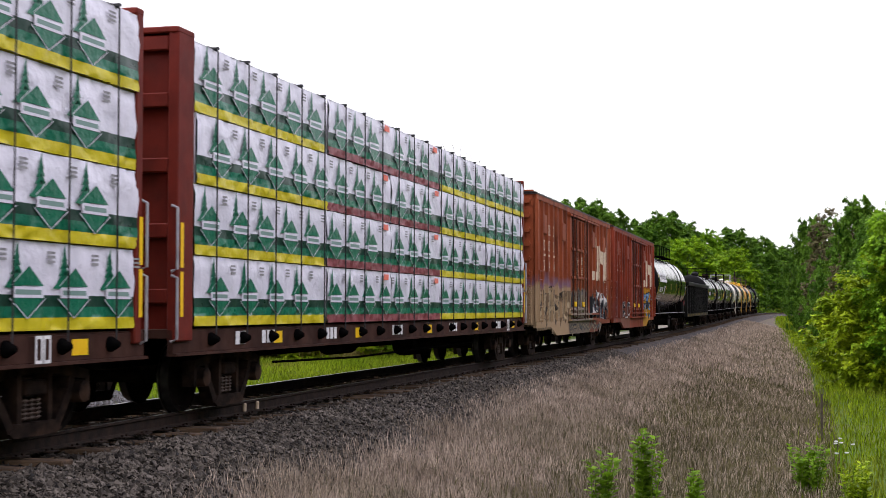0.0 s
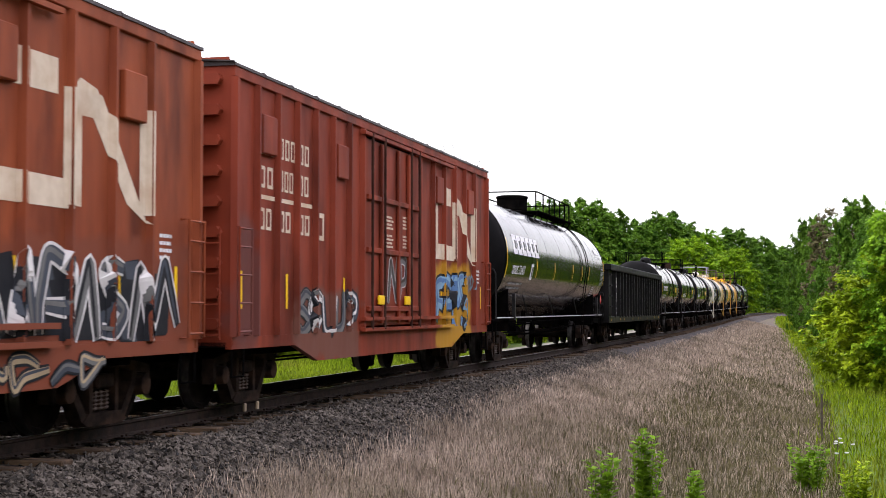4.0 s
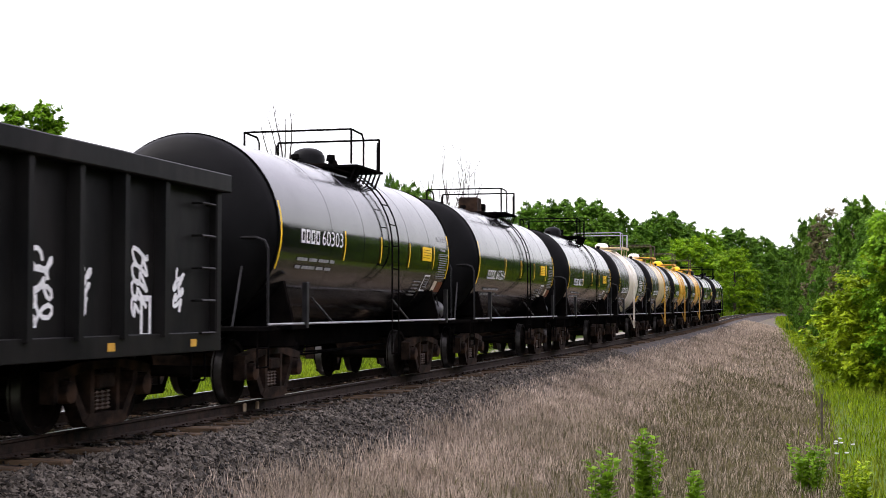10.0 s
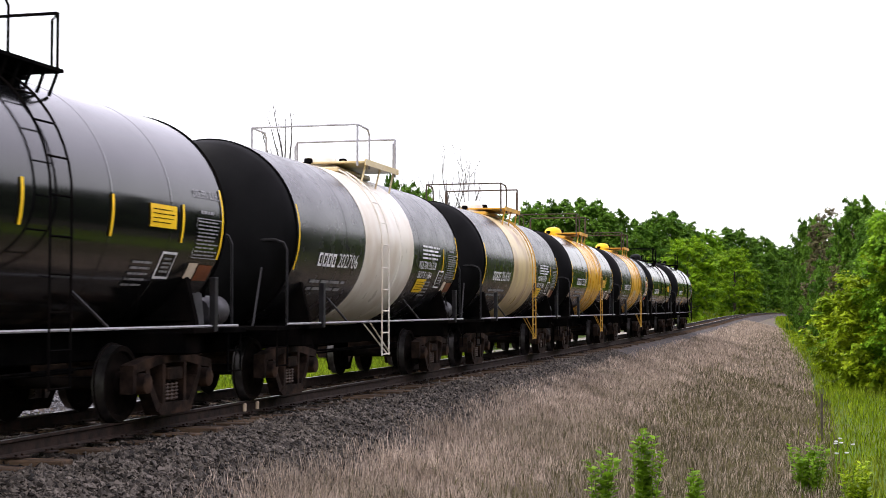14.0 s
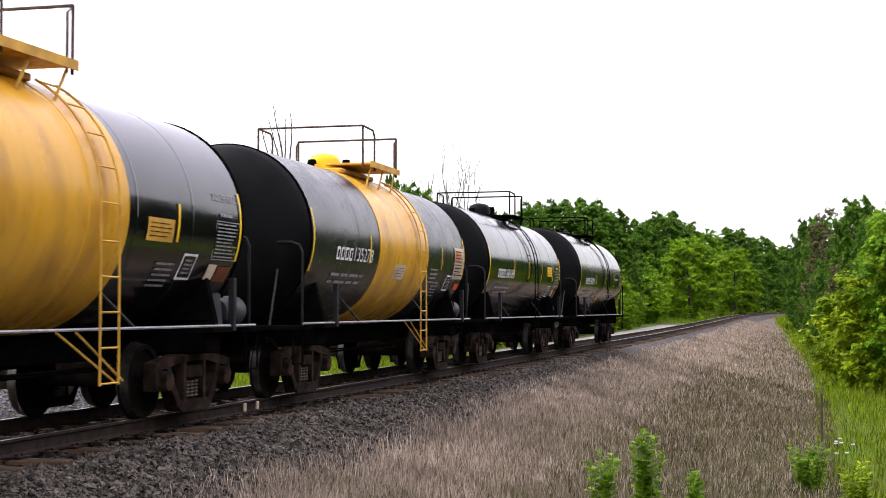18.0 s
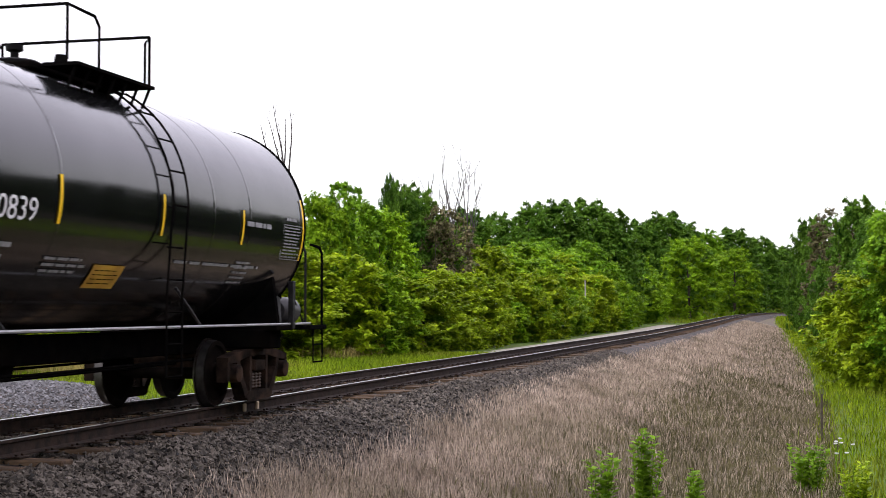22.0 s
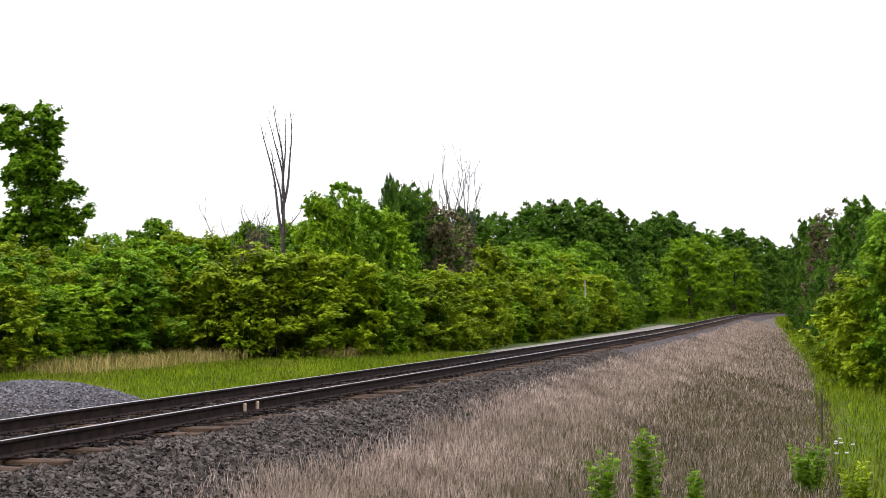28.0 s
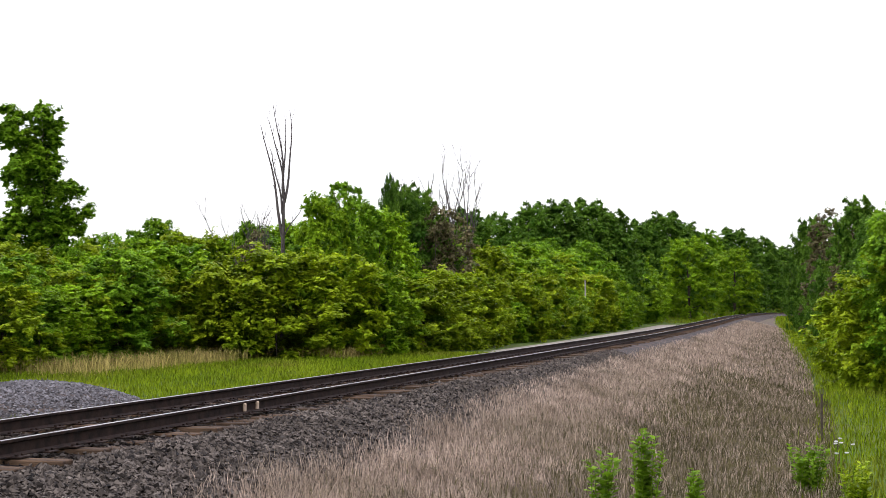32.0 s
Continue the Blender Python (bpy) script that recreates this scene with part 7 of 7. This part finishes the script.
# ---- centre-beam cars with wrapped lumber ----
def bundle_mesh(w, h, seed, low):
    """Wrapped bundle in its own space: front face at y = 0, slightly creased; rows of print by material."""
    key = ("bundle", round(w, 2), seed % 3, low)

    def make():
        g = np.random.default_rng(seed % 3)
        nx = max(8, int(w / 0.07))
        zs = np.array([0, 0.04, 0.09, 0.145, 0.15, 0.2, 0.27, 0.33, 0.4, 0.44, 0.52, 0.62, 0.74, 0.86, 0.95, 1.0]) * h
        xs = np.linspace(0, w, nx + 1)
        X, Z = np.meshgrid(xs, zs, indexing="ij")
        Y = 0.006 * np.sin(X * 7 + Z * 9 + seed) + 0.011 * np.sin((X - 0.75 * Z) * 21 + 2 * np.sin(X * 3 + seed)) * (0.5 + 0.5 * np.sin(X * 1.3 + 2 * Z + seed)) + g.normal(0, 0.0025, X.shape)
        Y[:, :3] += g.normal(0, 0.009, (nx + 1, 3))
        Y[:, -2:] += 0.02
        v = np.stack([X, Y, Z], -1).reshape(-1, 3)
        k = len(zs)
        i, j = np.meshgrid(np.arange(nx), np.arange(k - 1), indexing="ij")
        q = (i * k + j).ravel()
        f = np.stack([q, q + k, q + k + 1, q + 1], -1)
        n0 = len(v)
        back = np.array([(0, 1.2, 0), (w, 1.2, 0), (w, 1.2, h), (0, 1.2, h), (0, 0.02, 0), (w, 0.02, 0), (w, 0.02, h), (0, 0.02, h)], float)
        f2 = np.array([(0, 3, 2, 1), (4, 7, 3, 0), (5, 1, 2, 6), (7, 6, 2, 3), (4, 0, 1, 5)]) + n0
        me = mesh_of("lumber_pack", np.concatenate([v, back]), np.concatenate([f, f2]), [M["wrap_white"], M["wrap_green"], M["wrap_dark"], M[low]], True)
        zm = (zs[:-1] + zs[1:]) / 2 / h
        row = np.where(zm < 0.147, 3, np.where(zm < 0.27, 1, np.where(zm < 0.42, 2, 0)))
        me.polygons.foreach_set("material_index", np.concatenate([row[j.ravel()], [0, 0, 0, 0, 3]]).astype(np.int32))
        return me
    return shared(key, make)


def emblem_mesh():
    """Printed pine, hill and frame as plain shapes."""
    def make():
        v, f, m = [], [], []

        def poly(pts, mi, y):
            c = len(v)
            v.extend((a, y, b) for a, b in pts)
            f.append(list(range(c, c + len(pts))))
            m.append(mi)
        poly([(-0.3, 0.3), (0.3, 0.3), (0.0, 0.12)], 0, 0)
        poly([(-0.42, 0.4), (-0.1, 0.4), (-0.12, 0.56), (-0.2, 0.6), (-0.3, 0.5)], 0, -0.0005)
        poly([(-0.28, 0.425), (0.3, 0.425), (0.03, 0.62)], 0, -0.001)
        for z, w in ((0.46, 0.14), (0.53, 0.115), (0.6, 0.09), (0.67, 0.065), (0.74, 0.035)):
            poly([(-0.2 - w, z), (-0.2 + w * 0.8, z + 0.02), (-0.19, z + 0.13)], 0, -0.002)
        poly([(-0.28, 0.305), (0.3, 0.305), (0.3, 0.415), (-0.28, 0.415)], 1, -0.004)
        poly([(-0.23, 0.335), (0.25, 0.335), (0.25, 0.385), (-0.23, 0.385)], 3, -0.005)
        for a, b in (((-0.33, 0.3), (0.0, 0.1)), ((0.0, 0.1), (0.33, 0.3)), ((-0.3, 0.425), (0.03, 0.645)), ((0.33, 0.425), (0.03, 0.645))):
            d = Vector((b[0] - a[0], b[1] - a[1])).normalized() * 0.0045
            poly([(a[0] - d.y, a[1] + d.x), (a[0] + d.y, a[1] - d.x), (b[0] + d.y, b[1] - d.x), (b[0] - d.y, b[1] + d.x)], 1, -0.006)
        for i in range(3):
            poly([(0.36, 0.66 + i * 0.045), (0.52, 0.66 + i * 0.045), (0.52, 0.685 + i * 0.045), (0.36, 0.685 + i * 0.045)], 2, -0.001)
        me = bpy.data.meshes.new("emblem")
        me.from_pydata(v, [], [p[::1] for p in f])
        for q in (M["wrap_green"], M["wrap_white"], M["grey_mark"], M["wrap_pale"]):
            me.materials.append(q)
        me.polygons.foreach_set("material_index", m)
        return me
    return shared("emblem", make)


def lumber_car(s):
    """s: the middle of the load, which is 21.1 m long."""
    car = thing("lumber_flatcar", "red centre-beam flatcar loaded with green and white wrapped lumber", "lumber car", "cars of the freight train")
    half, W, deck = 10.52, 1.37, 1.1
    g = random.Random(5)
    part("deck", bm_box(-half - 0.5, half + 0.35, -W + 0.06, W - 0.06, 0.98, deck, bevel=0.01), M["sill_brown"], car)
    part("centre_sill", bm_box(-half - 0.5, half + 0.35, -0.3, 0.3, 0.6, 0.98), M["black_steel"], car)
    part("centre_beam", bm_box(-half, half, -0.07, 0.07, deck, 4.6), M["lumber_red"], car)
    for sy in (-1, 1):
        y = sy * (W - 0.05)
        sill = part("side_sill", bm_box(-half - 0.5, half + 0.35, min(y, y - sy * 0.08), max(y, y - sy * 0.08), 0.8, 1.08, bevel=0.01), M["sill_brown"], car, "brown side sill with winches")
        part("sill_flange", bm_box(-half - 0.5, half + 0.35, min(y - sy * 0.08, y + sy * 0.05), max(y - sy * 0.08, y + sy * 0.05), 0.77, 0.805), M["sill_brown"], sill)
        for i in range(20):
            x = -half + 0.6 + i * 1.05
            w = lathe(bmesh.new(), [(0, 0.0), (0.0, 0.085), (0.04, 0.085), (0.13, 0.03), (0.13, 0)], "y", 10)
            at(part("winch", shared("winch", lambda: solid(w, "winch", M["black_steel"], 40)) if "winch" not in SHARED else SHARED["winch"], None, sill), x, y, 0.96, 0, 0, 180 if sy < 0 else 0)
        for j in range(3):
            x = -4.5 + 4.6 * j
            part("cross_bearer", bm_box(x - 0.1, x + 0.1, min(0, sy * 1.25), max(0, sy * 1.25), 0.66, 0.98), M["black_steel"], car)
    for x in (-7.7, -3.9, 0.8, 5.0, 9.2):
        decal("reflector", rect(0.34, 0.17), x, 0.86, flat_side(-W + 0.04), M["yellow_mark"], car, "yellow reflecting patch")
    for x, n in ((-9.1, 2), (-8.15, 3), (-5.4, 3), (-1.7, 4), (2.6, 4), (7.3, 3)):
        decal("marking", block_row(n, 0.17 * n, 0.18, 0.35), x, 0.87, flat_side(-W + 0.04), M["white_mark"], car)
    decal("test_panel", block_row(2, 0.3, 0.28, 0.1, True), 8.4, 0.8, flat_side(-W - 0.004), M["white_mark"], car)
    # bulkheads
    for k in (-1, 1):
        x0 = -half - 0.5 if k < 0 else half + 0.02
        x1 = x0 + (0.46 if k < 0 else 0.16)
        bh = part("bulkhead", bm_box(x0 + 0.1, x1 - 0.03, -W + 0.08, W - 0.08, deck, 4.72), M["lumber_red"], car, "tall red steel bulkhead")
        for y in (-W, W - 0.14):
            part("bulkhead_post", bm_box(x0, x1, y, y + 0.14, 0.95, 4.74, bevel=0.015), M["lumber_red"], bh)
        for z in (1.5, 2.3, 3.1, 3.9, 4.6):
            part("bulkhead_rib", bm_box(x0, x0 + 0.12, -W + 0.14, W - 0.14, z - 0.09, z + 0.09, bevel=0.015), M["lumber_red"], bh)
        part("bulkhead_cap", bm_box(x0 - 0.02, x1 + 0.01, -W, W, 4.72, 4.8, bevel=0.015), M["lumber_red"], bh)
        xe = x0 - 0.06 if k < 0 else x1 + 0.06
        for z in (1.35, 2.2):
            part("grab_iron", bm_tube([(xe, -W + 0.05, z - 0.4), (xe, -W - 0.03, z - 0.37), (xe, -W - 0.03, z + 0.37), (xe, -W + 0.05, z + 0.4)], 0.02), M["pale_steel"], bh)
        for z in (1.25, 1.85):
            decal("reflector", rect(0.09, 0.55), x0 + 0.08, z, flat_side(-W - 0.005), M["yellow_mark"], bh, "yellow reflecting strip")
        decal("bulkhead_marking", block_row(3, 0.5, 0.16, 0.3), x0 + 0.0, 4.2, lambda a, b, x0=x0: (x0 - 0.006, -(a - x0) - 0.3, b), M["grey_mark"], bh)
    # load: three stretches, four layers
    h = 0.885
    for layer in range(4):
        z = deck + 0.03 + layer * 0.897
        x = -half
        for sec, low in ((5.0, "wrap_yellow"), (3.57, "wrap_maroon"), (3.57, "wrap_maroon"), (4.48, "wrap_yellow"), (4.48, "wrap_yellow")):
            w = sec - 0.03
            for sy in (-1, 1):
                b = part("lumber_pack", bundle_mesh(w, h, layer + int(sec * 7), low), None, car, "lumber pack in white and green printed wrap")
                dx = g.uniform(-0.03, 0.03)
                if sy < 0:
                    at(b, x + dx, -W + g.uniform(-0.015, 0.015), z)
                    step, off = 1.13, 0.35 + g.uniform(0, 0.5)
                    while off < w - 0.3:
                        at(part("emblem", emblem_mesh(), None, b), off, -0.02, 0.02)
                        off += step * g.choice((0.8, 0.86, 0.9))
                    if low == "wrap_maroon":
                        part("tag", bm_box(w - 0.5, w - 0.22, -0.026, -0.02, 0.74, 0.84), M["tag_coral"], b, "red printed tag")
                else:
                    at(b, x + w + dx, W, z, 0, 0, 180)
            x += sec
    for i in range(20):
        x = -half + 0.6 + i * 1.05
        strap = bmesh.new()
        for a, b in (((-W - 0.035, 1.0), (-W - 0.035, 4.68)), ((-W - 0.035, 4.68), (-W + 0.1, 4.74)), ((-W + 0.1, 4.74), (W - 0.1, 4.74)), ((W - 0.1, 4.74), (W + 0.035, 4.68)), ((W + 0.035, 4.68), (W + 0.035, 1.0))):
            tube(strap, [(x, *a), (x, *b)], 0.011, 4)
        part("strap", strap, M["strap"], car, "dark tie-down cable")
        part("corner_guard", bm_box(x - 0.03, x + 0.03, -W - 0.045, -W + 0.12, 4.7, 4.73), M["strap"], car)
    for y in (-0.8, 0.8):
        part("air_tank", lathe(bmesh.new(), [(-0.7, 0), (-0.7, 0.22), (0.7, 0.22), (0.7, 0)], "x", 14, (1.5, y, 0.62)), M["black_steel"], car, smooth=40)
        part("brake_rod", bm_tube([(-7, y * 1.3, 0.56), (-3, y * 1.3, 0.5), (6, y * 1.3, 0.56)], 0.02, 5), M["black_steel"], car)
    running_gear(car, (-8.75, 8.9), (-11.2, 10.95))
    CARS.append((car, s, 17.6))


def build_train():
    lumber_car(4.13)
    lumber_car(26.79)
    boxcar(45.95, "brown-red boxcar with plug door and spray-painted sides", "box_paint_a", ("414", "110"), 0)
    boxcar(62.1, "red boxcar with plug door and blue and yellow spray paint", "box_paint_b", None, 1)
    gondola(100.55)
    build_tank_cars()
build_ground()
build_ballast()
track = build_track()
build_woods()
build_grass()
build_plants()
build_train()
build_ties(track)


def motions():
    """The train rolls by at one speed; its wheels turn on the rails."""
    for car, s, length in CARS:
        walk(car, [(t, on_track(s - SPEED * t, length)) for t in np.arange(0, 32.01, 0.5)])
    step = 2 / FPS
    turn = math.degrees(SPEED * step / 0.457)
    n = int(32.0 / step) + 2
    for ws, x in WHEELSETS:
        walk(ws, [(i * step, pose(x, 0, 0.457, 0, -turn * i % 360, 0)) for i in range(n)])


motions()
